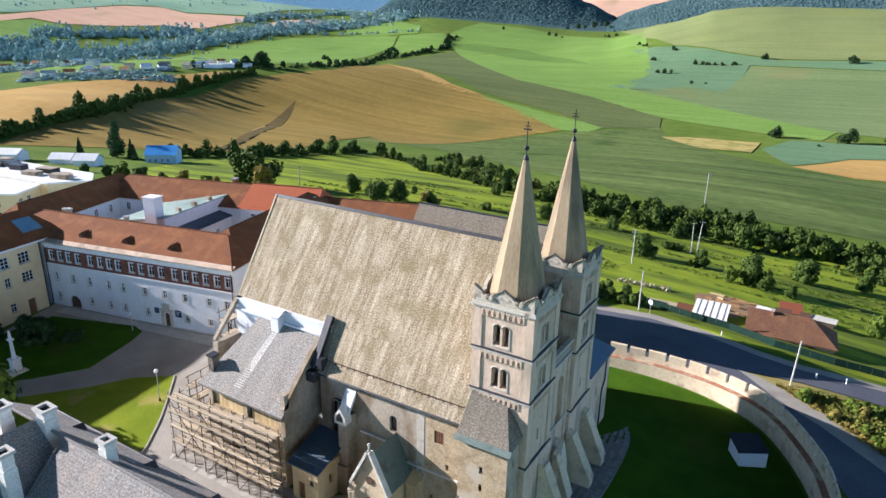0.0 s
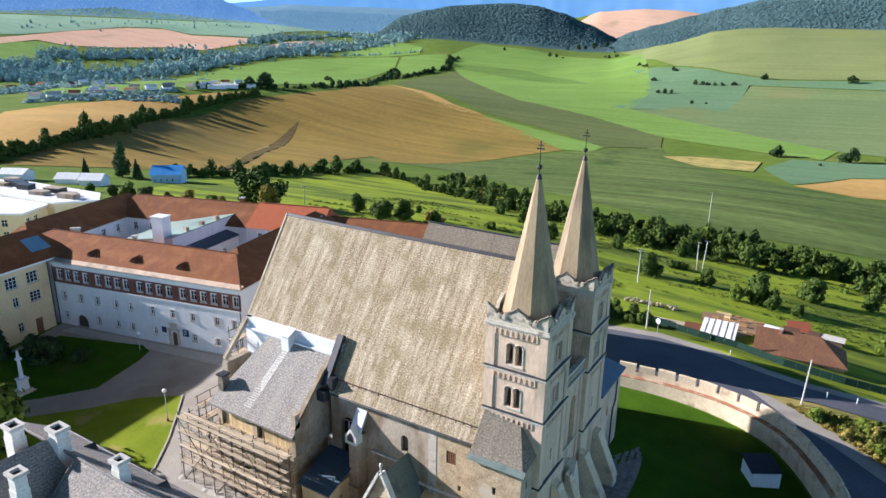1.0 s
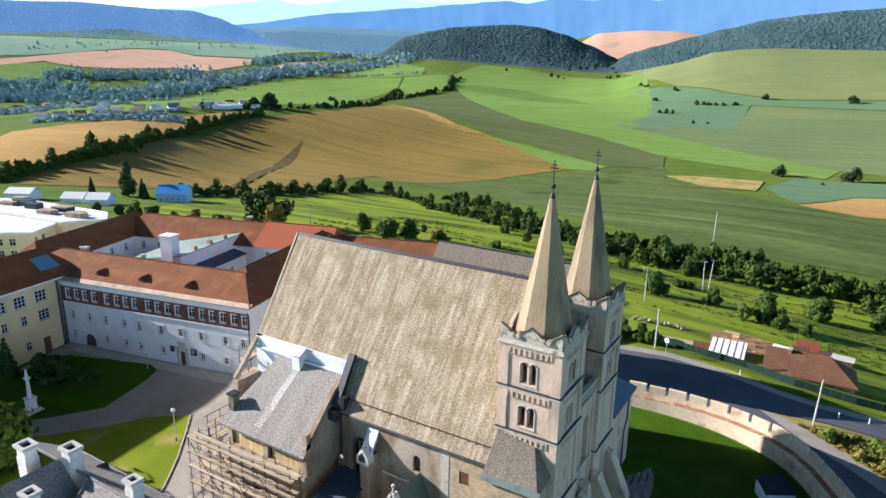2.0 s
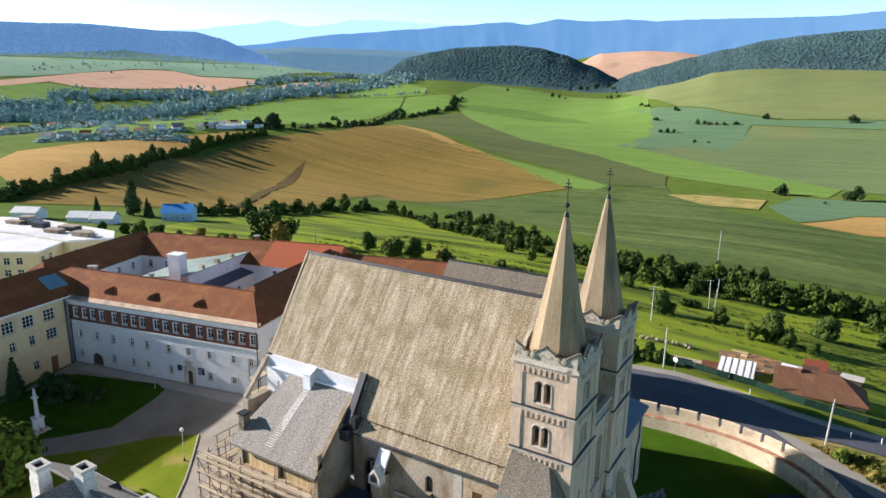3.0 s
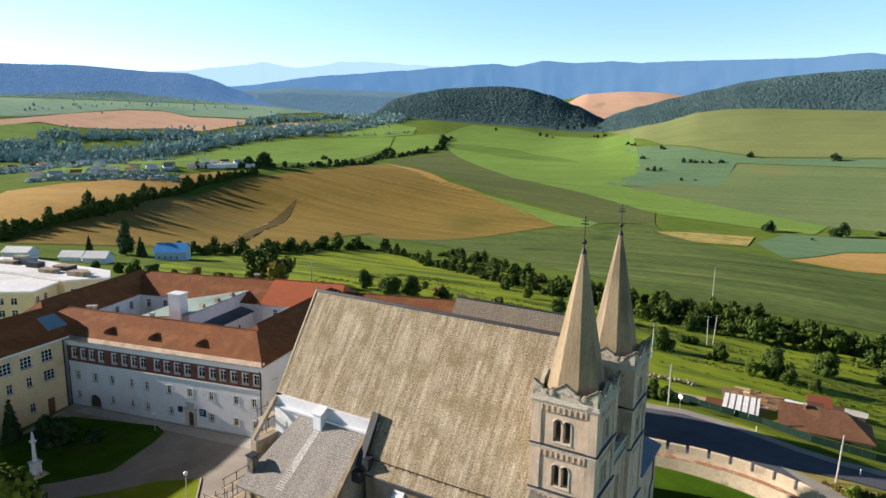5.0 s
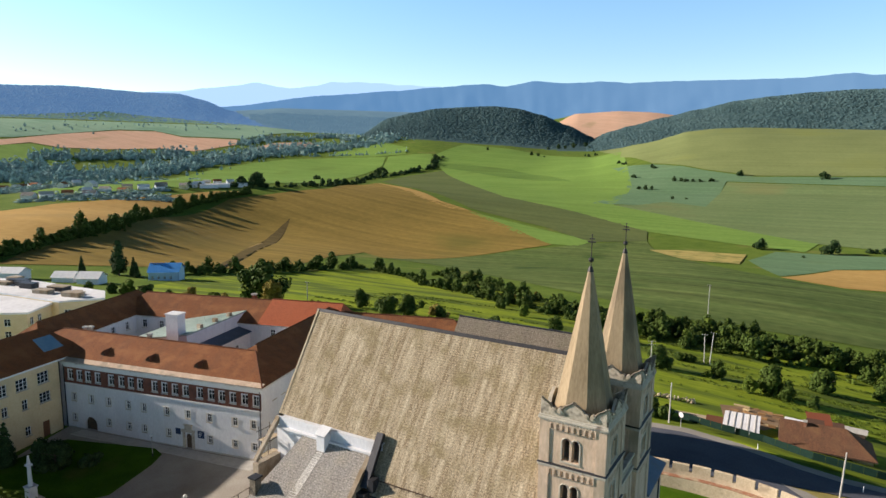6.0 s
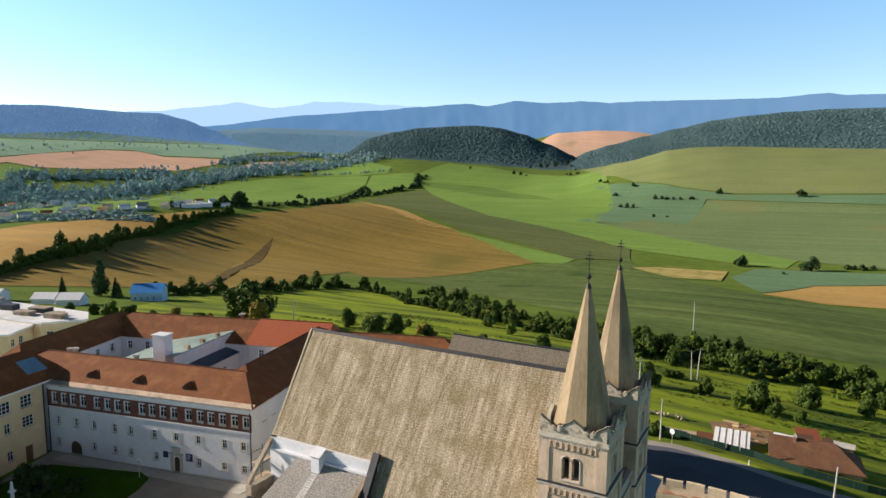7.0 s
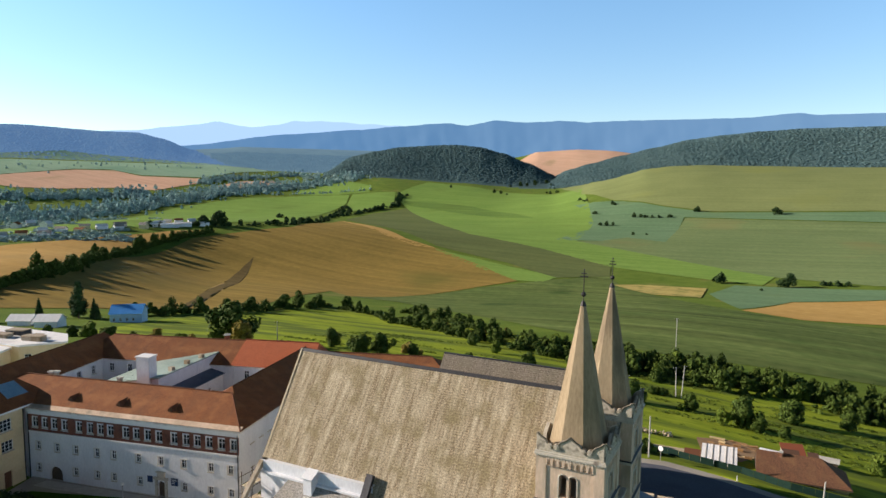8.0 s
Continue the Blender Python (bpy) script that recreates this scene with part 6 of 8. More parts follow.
    for u in (8.0, 18.0, 28.2):
        bm = bmesh.new()
        z = eave + (2.2 + o) * k
        a_, b_, c_ = C(u - 0.75, 1.6, z), C(u + 0.75, 1.6, z), C(u, 1.6, z + 0.8)
        r_ = C(u, 3.9, z + 0.85)
        solid(bm, [a_, b_, c_, r_, C(u - 0.75, 2.0, z), C(u + 0.75, 2.0, z)], [(0, 2, 3, 4), (1, 5, 3, 2)])
        dm = part("dormer", bm, TILE, t, "small triangular roof dormer")
        bm = bmesh.new()
        solid(bm, [C(u - 0.62, 1.66, z - 0.1), C(u + 0.62, 1.66, z - 0.1), C(u, 1.66, z + 0.7)], [(0, 1, 2)])
        part("dormer_louvre", bm, DARKWOOD, dm)
    return t


south_wing()

_ew = [(2.0 + 2.9 * k, 11.4, 1.2, 1.8, 1, 2) for k in range(12)] + [(2.0 + 2.9 * k, 7.3, 1.0, 1.5, 1, 2) for k in range(12)]
wing("white east monastery wing with tiled hipped roof", court(35.4, 2.0), court(35.4, 44.0), 6.6, 15.0, 18.95, WHITE, TILE, 7, 6, right=_ew)
wing("white west monastery wing with shaded tile roof", court(-13.2, 3.0), court(-16.0, 41.0), 4.4, 15.0, 19.0, WHITE, TILE, 4, 4, right=[(6.0 + 4.6 * k, z, 1.15, 1.8, 1, 2) for k in range(6) for z in (12.1, 7.6)])
wing("north monastery wing with brown-red tile roof", (-129.5, 39.2), (-92.6, 50.7), 6.4, 15.0, 18.9, WHITE, TILE, 6, 0, right=[(9.5 + 4.4 * k, z, 1.15, 1.8, 1, 2) for k in range(6) for z in (12.1, 7.6)])
wing("north monastery wing with newly laid red tiles", (-92.5, 50.75), (-76.0, 55.9), 6.4, 15.0, 19.2, WHITE, TILE_NEW, 0, 0, right=[(3.0 + 4.0 * k, z, 1.15, 1.8, 1, 2) for k in range(3) for z in (12.1, 7.6)])
wing("low end of the north monastery wing", (-75.9, 55.9), (-47.0, 65.0), 5.6, 14.0, 17.4, WHITE, TILE, 0, 5)


def middle_wing():
    t = thing("courtyard_block", "white courtyard block with pale green sheet roof", "building")
    C = lambda u, v, z: (*court(u, v), z)
    # upper block under one low slope, and the lower range along its side
    for (u0, u1, v0, v1, z1, side) in ((2.8, 15.3, 15.4, 35.5, 14.9, None), (15.3, 18.2, 15.4, 33.2, 13.1, "windows")):
        ring = [court(u0, v0), court(u1, v0), court(u1, v1), court(u0, v1)]
        for k in range(4):
            a, b = ring[k], ring[(k + 1) % 4]
            L = math.dist(a, b)
            wins = [(2.0 + 3.5 * i, z, 1.15, 1.75, 1, 2) for i in range(int((L - 1) / 3.5)) for z in (9.6, 5.6)] if side and k == 1 else []
            bm = bmesh.new()
            facade(bm, L, -1, z1, [(u - w / 2, u + w / 2, z, z + h, False) for u, z, w, h, *_ in wins], 0.4, along(a, b))
            part("wall", bm, WHITE, t)
            for w in wins:
                window(t, along(a, b), *w)
    bm = bmesh.new()
    solid(bm, [C(15.32, 15.4, 13.6), C(15.32, 35.5, 13.6), C(15.32, 35.5, 16.95), C(15.32, 15.4, 16.95), C(14.9, 15.4, 13.6), C(14.9, 35.5, 13.6), C(14.9, 35.5, 16.85), C(14.9, 15.4, 16.85)],
          [(0, 1, 2, 3), (7, 6, 5, 4), (3, 2, 6, 7), (0, 3, 7, 4), (1, 5, 6, 2)])
    part("clerestory_wall", bm, WHITE, t)
    bm = bmesh.new()
    solid(bm, [C(2.8, 15.42, 14.8), C(15.2, 15.42, 14.8), C(15.2, 15.42, 16.8)], [(0, 1, 2)])
    part("gable", bm, WHITE, t)
    R = [C(2.3, 15.1, 14.95), C(2.3, 36.2, 14.95), C(15.6, 36.6, 17.05), C(15.6, 15.1, 17.05)]
    bm = bmesh.new()
    slope(bm, R[1], R[0], R[3], R[2], 1.2, 0.03)
    soffit(bm, [R[0], R[3], R[2], R[1]], 0.25)
    part("roof", bm, PALEGREEN, t, "low-pitched pale green sheet roof")
    for k in range(14):
        v = 15.9 + k * 1.5
        bm = bmesh.new()
        slab(bm, [C(2.4, v, 15.02), C(15.5, v, 17.1), C(15.5, v + 0.07, 17.1), C(2.4, v + 0.07, 15.02)], 0.06)
        part("standing_seam", bm, PALEGREEN, t)
    for v in (20.5, 25.5, 30.5):
        bm = bmesh.new()
        x, y = court(14.6, v)
        box(bm, x - 0.5, x + 0.5, y - 0.4, y + 0.4, 16.6, 17.7)
        part("roof_hatch", bm, PLASTER_DARK, t)
    bm = bmesh.new()
    prism(bm, [court(10.9, 14.9), court(13.7, 14.9), court(13.7, 17.2), court(10.9, 17.2)], 0, 20.8)
    part("stair_tower", bm, WHITE, t, "tall white rendered shaft")
    bm = bmesh.new()
    prism(bm, [court(10.75, 14.75), court(13.85, 14.75), court(13.85, 17.35), court(10.75, 17.35)], 20.8, 21.0)
    part("shaft_cap", bm, WHITEPAINT, t)
    bm = bmesh.new()
    slab(bm, [C(18.6, 15.2, 13.2), C(18.6, 33.2, 13.2), C(15.35, 33.2, 14.1), C(15.35, 15.2, 14.1)], 0.18)
    part("lean_to_roof", bm, BLUEMETAL, t, "dark blue sheet lean-to roof")
    return t


middle_wing()


def chimney(label, x, y, z0, z1, w=0.9, d=0.9, mat=OLD_WHITE, turn=0.0):
    t = thing("chimney", label, "chimney", pose(x, y, z0, 0, 0, turn), group="roof chimneys")
    h = z1 - z0
    bm = bmesh.new()
    box(bm, -w / 2, w / 2, -d / 2, d / 2, -1.5, h * 0.62)
    part("lower_shaft", bm, mat, t)
    bm = bmesh.new()
    box(bm, -w / 2 + 0.06, w / 2 - 0.06, -d / 2 + 0.06, d / 2 - 0.06, h * 0.62, h - 0.3)
    part("upper_shaft", bm, mat, t)
    bm = bmesh.new()
    o = 0.12
    for a, b in ((-w / 2 - o, -w / 2 + 0.18), (w / 2 - 0.18, w / 2 + o)):
        box(bm, a, b, -d / 2 - o, d / 2 + o, h - 0.3, h)
    for a, b in ((-d / 2 - o, -d / 2 + 0.18), (d / 2 - 0.18, d / 2 + o)):
        box(bm, -w / 2 + 0.18, w / 2 - 0.18, a, b, h - 0.3, h)
    part("crown", bm, CONCRETE, t)
    bm = bmesh.new()
    box(bm, -w / 2 + 0.1, w / 2 - 0.1, -d / 2 + 0.1, d / 2 - 0.1, h - 0.34, h - 0.28)
    part("flue", bm, ZINC, t)
    return t


for _u, _v, _z in ((-3.5, 9.2, 17.6), (12.6, 8.4, 18.0), (-1.0, 8.0, 18.2)):
    chimney("small weathered chimney on the tiled ridge", *court(_u, _v), _z, _z + 0.95, 0.8, 0.5, PLASTER_DARK, 12.5)
chimney("brick-red chimney on the north wing ridge", -97.5, 50.0, 18.2, 20.0, 0.9, 0.9, TILE_NEW, 15)
chimney("small dark chimney on the red tiled wing", -76.0, 52.6, 16.6, 18.2, 0.8, 0.8, PLASTER_DARK, 15)


def yellow_house():
    t = thing("yellow_house", "yellow plastered three-storey house with dark tiled roof", "building")
    d = Vector((0.17, -0.985))
    n = Vector((0.985, 0.17))
    q = Vector((-103.1, 7.0))
    p = q + d * 34
    m = along(p, q)
    L = 34.0
    wins = []
    for s in (3.4, 7.5, 11.3, 15.4, 19.5, 23.6):
        wins.append((L - s, 12.0, 2.2, 2.1, 2, 3))
    wins.append((L - 3.3, 8.4, 2.2, 1.9, 2, 3))
    for s in (7.2, 10.9, 15.0, 19.0, 23.0):
        wins.append((L - s, 8.4, 1.1, 1.8, 1, 2))
    for s in (7.0, 11.1, 15.0, 19.0):
        wins.append((L - s, 3.5, 1.1, 1.7, 1, 2))
    ops = [(u - w / 2, u + w / 2, z, z + h, False) for u, z, w, h, *_ in wins] + [(L - 4.2, L - 2.7, 1.2, 4.9, False)]
    bm = bmesh.new()
    facade(bm, L, -2, 15.6, ops, 0.5, m)
    part("wall", bm, YELLOW, t)
    for w in wins:
        window(t, m, *w)
    bm = bmesh.new()
    box(bm, L - 4.2, L - 2.7, 0.25, 0.33, 1.2, 4.85)
    part("door", bm, BROWNWOOD, t, "tall brown wooden door", at=m)
    trim_box("plinth", t, m, 0, L - 4.3, -0.1, 0, -2, 2.2, YELLOW)
    trim_box("cornice", t, m, -0.2, L + 0.1, -0.45, 0, 15.2, 15.58, WHITEPAINT)
    bm = bmesh.new()
    tube(bm, (L - 0.2, -0.15, 1), (L - 0.2, -0.15, 15.2), 0.09, 6)
    part("downpipe", bm, ZINC, t, at=m)
    c = [q, q - n * 13, p - n * 13, p]
    for a, b in ((c[0], c[1]), (c[1], c[2]), (c[2], c[3])):
        bm = bmesh.new()
        facade(bm, (a - b).length, -2, 15.6, [], 0.5, along(a, b))
        part("wall", bm, YELLOW, t)
    e = [p + n * 0.6 + d * 0.6, q + n * 0.6 - d * 6.0, q - n * 13.6 - d * 6.0, p - n * 13.6 + d * 0.6]
    e = [(v.x, v.y, 15.6) for v in e]
    r0, r1 = p - n * 6.5 - d * 22, q - n * 6.5 - d * 2.5
    r0, r1 = (r0.x, r0.y, 20.0), (r1.x, r1.y, 20.0)
    for s in ((e[0], e[1], r1, r0), (e[2], e[3], r0, r1), (e[1], e[2], r1, r1), (e[3], e[0], r0, r0)):
        bm = bmesh.new()
        slope(bm, *s, 0.34, 0.04)
        part("roof_slope", bm, TILE, t)
    bm = bmesh.new()
    soffit(bm, e, 0.3)
    part("eave_board", bm, WHITEPAINT, t)
    bm = bmesh.new()
    P = lambda k, f, up: (*(q + n * (0.6 - 7.1 * f) - d * k), 15.6 + 4.4 * f + up)
    slab(bm, [P(-1.5, 0.3, 0.12), P(2.5, 0.3, 0.12), P(2.3, 0.72, 0.14), P(-1.3, 0.72, 0.14)], 0.1)
    part("valley_sheet", bm, SKYMETAL, t, "blue sheet-metal valley between the roofs")
    return t


yellow_house()


def near_house():
    t = thing("canon_house", "old white house with grey slate roof and chimneys", "building")
    y0, yr, y1 = -23.9, -28.8, -37.5
    x0, x1 = -43.5, -4.0
    zr, zn, zs = 19.7, 16.1, 13.6
    for a, b, z in (((x0, y1 + 0.6), (x1, y1 + 0.6), zs), ((x1, y0 - 0.6), (x0, y0 - 0.6), zn), ((x1, y1 + 0.6), (x1, y0 - 0.6), zs), ((x0, y0 - 0.6), (x0, y1 + 0.6), zs)):
        bm = bmesh.new()
        facade(bm, math.dist(a, b), -1, z, [], 0.5, along(a, b))
        part("wall", bm, OLD_WHITE, t)
    N = [(x1 + 0.5, y0, zn), (x0 - 0.5, y0, zn), (x0 - 0.5, yr, zr), (x1 - 3, yr, zr)]
    S = [(-30.4, y1, zs), (x1 + 0.5, y1, zs), (x1 - 3, yr, zr), (-32.5, yr, zr)]
    bm = bmesh.new()
    slope(bm, *N, 0.3)
    soffit(bm, N, 0.25)
    part("roof_slope", bm, SLATE, t, "shaded grey slate north slope")
    bm = bmesh.new()
    slope(bm, *S, 0.3)
    soffit(bm, S, 0.25)
    part("roof_slope", bm, SLATE, t, "sunlit grey-brown slate slope")
    bm = bmesh.new()
    slope(bm, (x1 + 0.5, y1, zs), (x1 + 0.5, y0, zn), (x1 - 3, yr, zr), (x1 - 3, yr, zr), 0.3)
    part("roof_slope", bm, SLATE, t)
    # cross wing towards the south
    cx, cz = -36.2, 20.6
    E = [(-30.6, -47.0, 15.6), (-30.6, -29.3, 15.6), (cx, -29.3, cz), (cx, -47.0, cz)]
    Wq = [(-42.2, -29.3, 15.6), (-42.2, -47.0, 15.6), (cx, -47.0, cz), (cx, -29.3, cz)]
    for q in (E, Wq):
        bm = bmesh.new()
        slope(bm, *q, 0.3)
        soffit(bm, q, 0.25)
        part("roof_slope", bm, SLATE, t)
    bm = bmesh.new()
    solid(bm, [(-30.9, -29.4, 15.6), (-41.9, -29.4, 15.6), (cx, -29.4, cz - 0.1)], [(0, 1, 2)])
    solid(bm, [(-30.9, -46.6, 15.6), (-41.9, -46.6, 15.6), (cx, -46.6, cz - 0.1)], [(2, 1, 0)])
    part("gable", bm, OLD_WHITE, t)
    bm = bmesh.new()
    prism(bm, [(-41.8, -46.6), (-31.0, -46.6), (-31.0, -37), (-41.8, -37)], -1, 15.6)
    part("wall", bm, OLD_WHITE, t)
    bm = bmesh.new()
    tube(bm, (0, 0, 0.04), (0.9, 0, 0.06), 0.14, 5)
    cap = mesh_of("ridge_cap", bm, CAPSTONE)
    for k in range(38):
        place("ridge_cap", cap, t, Matrix.Translation((-42.5 + k * 0.95, yr, zr)))
    bm = bmesh.new()
    for k in range(12):
        f = k / 12
        tube(bm, (-32.5 + 2.0 * f, yr - 8.6 * f, zr - 6.0 * f + 0.1), (-32.5 + 2.0 * (f + 0.07), yr - 8.6 * (f + 0.07), zr - 6.0 * (f + 0.07) + 0.1), 0.12, 5)
    part("valley_flashing", bm, CAPSTONE, t)
    bm = bmesh.new()
    tube(bm, (x1, y0 + 0.1, zn - 0.05), (x0, y0 + 0.1, zn - 0.05), 0.12, 6)
    part("gutter", bm, ZINC, t)
    for x in (-37.0, -26.0, -17.5):
        bm = bmesh.new()
        y, z = -25.2, 16.1 + (1.3 / 4.9) * 3.6
        solid(bm, [(x - 0.5, y + 0.6, z - 0.35), (x + 0.5, y + 0.6, z - 0.35), (x, y + 0.6, z + 0.35), (x, y - 0.6, z + 0.5), (x - 0.5, y - 0.2, z + 0.1), (x + 0.5, y - 0.2, z + 0.1)], [(0, 2, 1), (0, 4, 3, 2), (1, 2, 3, 5)])
        part("dormer", bm, ZINC, t, "small black triangular roof vent")
    return t


near_house()
chimney("tall whitewashed chimney with weathered concrete crown", -35.2, -28.7, 19.2, 21.9, 1.5, 1.2)
chimney("whitewashed chimney on the slate ridge", -26.9, -28.2, 18.9, 21.4, 1.15, 1.0)
chimney("whitewashed chimney with dark weathered crown", -31.9, -34.0, 17.4, 21.7, 1.2, 1.1)
chimney("tall whitewashed chimney on the slate roof", -38.6, -30.8, 18.9, 22.1, 1.5, 1.2)

# ---- the court, paths and lawns ----
sheet("court_paving", [(-103, 8.2), (-60, 18.2), (-44.5, 17), (-44.5, 1.5), (-42.5, -4.5), (-40.5, -6.2), (-24, -6.2), (-20, -2), (-6, -2), (-6, -12), (-40, -23), (-46, -23), (-50.2, -10.5), (-58, -0.3), (-61.8, 3.4), (-66.7, -0.5), (-70.7, -6.5), (-78, -15), (-88, -27), (-97, -26), (-99, -5)], GRAVEL, "pale worn gravel paving of the church court", "paving", 0.05, 3)
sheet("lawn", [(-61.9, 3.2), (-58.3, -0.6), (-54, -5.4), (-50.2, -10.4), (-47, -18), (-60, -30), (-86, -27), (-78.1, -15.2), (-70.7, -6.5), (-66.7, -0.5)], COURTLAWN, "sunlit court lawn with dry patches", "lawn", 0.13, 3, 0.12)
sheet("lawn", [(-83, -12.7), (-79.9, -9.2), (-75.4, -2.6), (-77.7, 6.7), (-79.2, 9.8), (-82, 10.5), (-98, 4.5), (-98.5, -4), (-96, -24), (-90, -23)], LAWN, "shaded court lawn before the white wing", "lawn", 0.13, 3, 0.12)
sheet("pavement", [(-78.5, 10.6), (-97.8, 6.3), (-99.6, 6.0), (-99.2, 8.2), (-62, 16.5), (-62, 13.5)], CONCRETE, "pale concrete footway along the white wing", "pavement", 0.12, 3, 0.1)


def kerb(name, ring, label):
    bm = bmesh.new()
    for a, b in zip(ring, ring[1:]):
        n = max(1, int(math.dist(a, b) / 1.0))
        for k in range(n):
            p, q = Vector(a).lerp(Vector(b), k / n), Vector(a).lerp(Vector(b), (k + 0.96) / n)
            s = Vector(((q - p).y, -(q - p).x)).normalized() * 0.09
            z = height(*((p + q) / 2)) + 0.05
            prism(bm, [tuple(p + s), tuple(p - s), tuple(q - s), tuple(q + s)], z - 0.1, z + 0.2)
    bmesh.ops.recalc_face_normals(bm, faces=bm.faces)
    ob = part(name, bm, CONCRETE)
    tagged(ob, label, "kerb", kind="structure")


kerb("kerb", [(-61.9, 3.3), (-58.2, -0.6), (-53.9, -5.4), (-50.1, -10.4), (-47, -18)], "grey concrete kerb along the court lawn")


def street_lamp(x, y, tall, label):
    z = height(x, y)
    t = thing("street_lamp", label, "street lamp", pose(x, y, z), group="court lamps")
    bm = bmesh.new()
    tube(bm, (0, 0, -0.2), (0, 0, tall), 0.07, 8)
    part("pole", bm, CONCRETE, t)
    bm = bmesh.new()
    bmesh.ops.create_cone(bm, segments=8, radius1=0.16, radius2=0.1, depth=0.7, cap_ends=True, matrix=pose(0, 0, 0.3))
    part("base", bm, IRON, t)
    bm = bmesh.new()
    ball(bm, (0, 0, tall + 0.3), 0.32, 10)
    part("globe", bm, SIGNWHITE, t, "white glass globe")
    bm = bmesh.new()
    tube(bm, (0, 0, tall - 0.05), (0, 0, tall + 0.08), 0.15, 8)
    part("collar", bm, IRON, t)
    return t


street_lamp(-57.8, -2.5, 4.9, "slim court lamp with white globe on the lawn")
street_lamp(-80.0, 8.6, 3.6, "slim court lamp with white globe near the wing")


def statue_column():
    x, y = -84.0, -9.4
    z = height(x, y)
    t = thing("statue_column", "pale stone column monument on a stepped pedestal", "monument", pose(x, y, z))
    for k, (r, h0, h1) in enumerate(((1.3, 0, 0.3), (1.0, 0.3, 0.6))):
        bm = bmesh.new()
        box(bm, -r, r, -r, r, h0 - 0.2, h1)
        part("step", bm, TRIM, t)
    bm = bmesh.new()
    box(bm, -0.62, 0.62, -0.62, 0.62, 0.6, 2.3)
    box(bm, -0.75, 0.75, -0.75, 0.75, 2.3, 2.5)
    part("pedestal", bm, WHITE, t)
    bm = bmesh.new()
    bmesh.ops.create_cone(bm, segments=10, radius1=0.34, radius2=0.24, depth=3.2, cap_ends=True, matrix=pose(0, 0, 4.1))
    part("shaft", bm, WHITE, t)
    bm = bmesh.new()
    box(bm, -0.4, 0.4, -0.4, 0.4, 5.7, 5.95)
    part("capital", bm, WHITE, t)
    st = bmesh.new()
    bmesh.ops.create_cone(st, segments=8, radius1=0.3, radius2=0.16, depth=1.2, cap_ends=True, matrix=pose(0, 0, 6.5))
    ball(st, (0, 0, 7.2), 0.17, 8)
    s = part("statue", st, WHITE, at=pose(x, y, z))
    tagged(s, "plain pale stone statue atop the column", "statue")
    return t


statue_column()


# ---- the ring wall, the road and what lies beyond it ----
def smooth_line(pts, n):
    """Points along a smooth curve through pts."""
    out = []
    P = [Vector(p) for p in pts]
    P = [P[0] * 2 - P[1]] + P + [P[-1] * 2 - P[-2]]
    for i in range(1, len(P) - 2):
        for k in range(n):
            t = k / n
            a, b, c, d = P[i - 1], P[i], P[i + 1], P[i + 2]
            out.append(0.5 * ((2 * b) + (c - a) * t + (2 * a - 5 * b + 4 * c - d) * t * t + (3 * b - a - 3 * c + d) * t ** 3))
    out.append(P[-2])
    return out


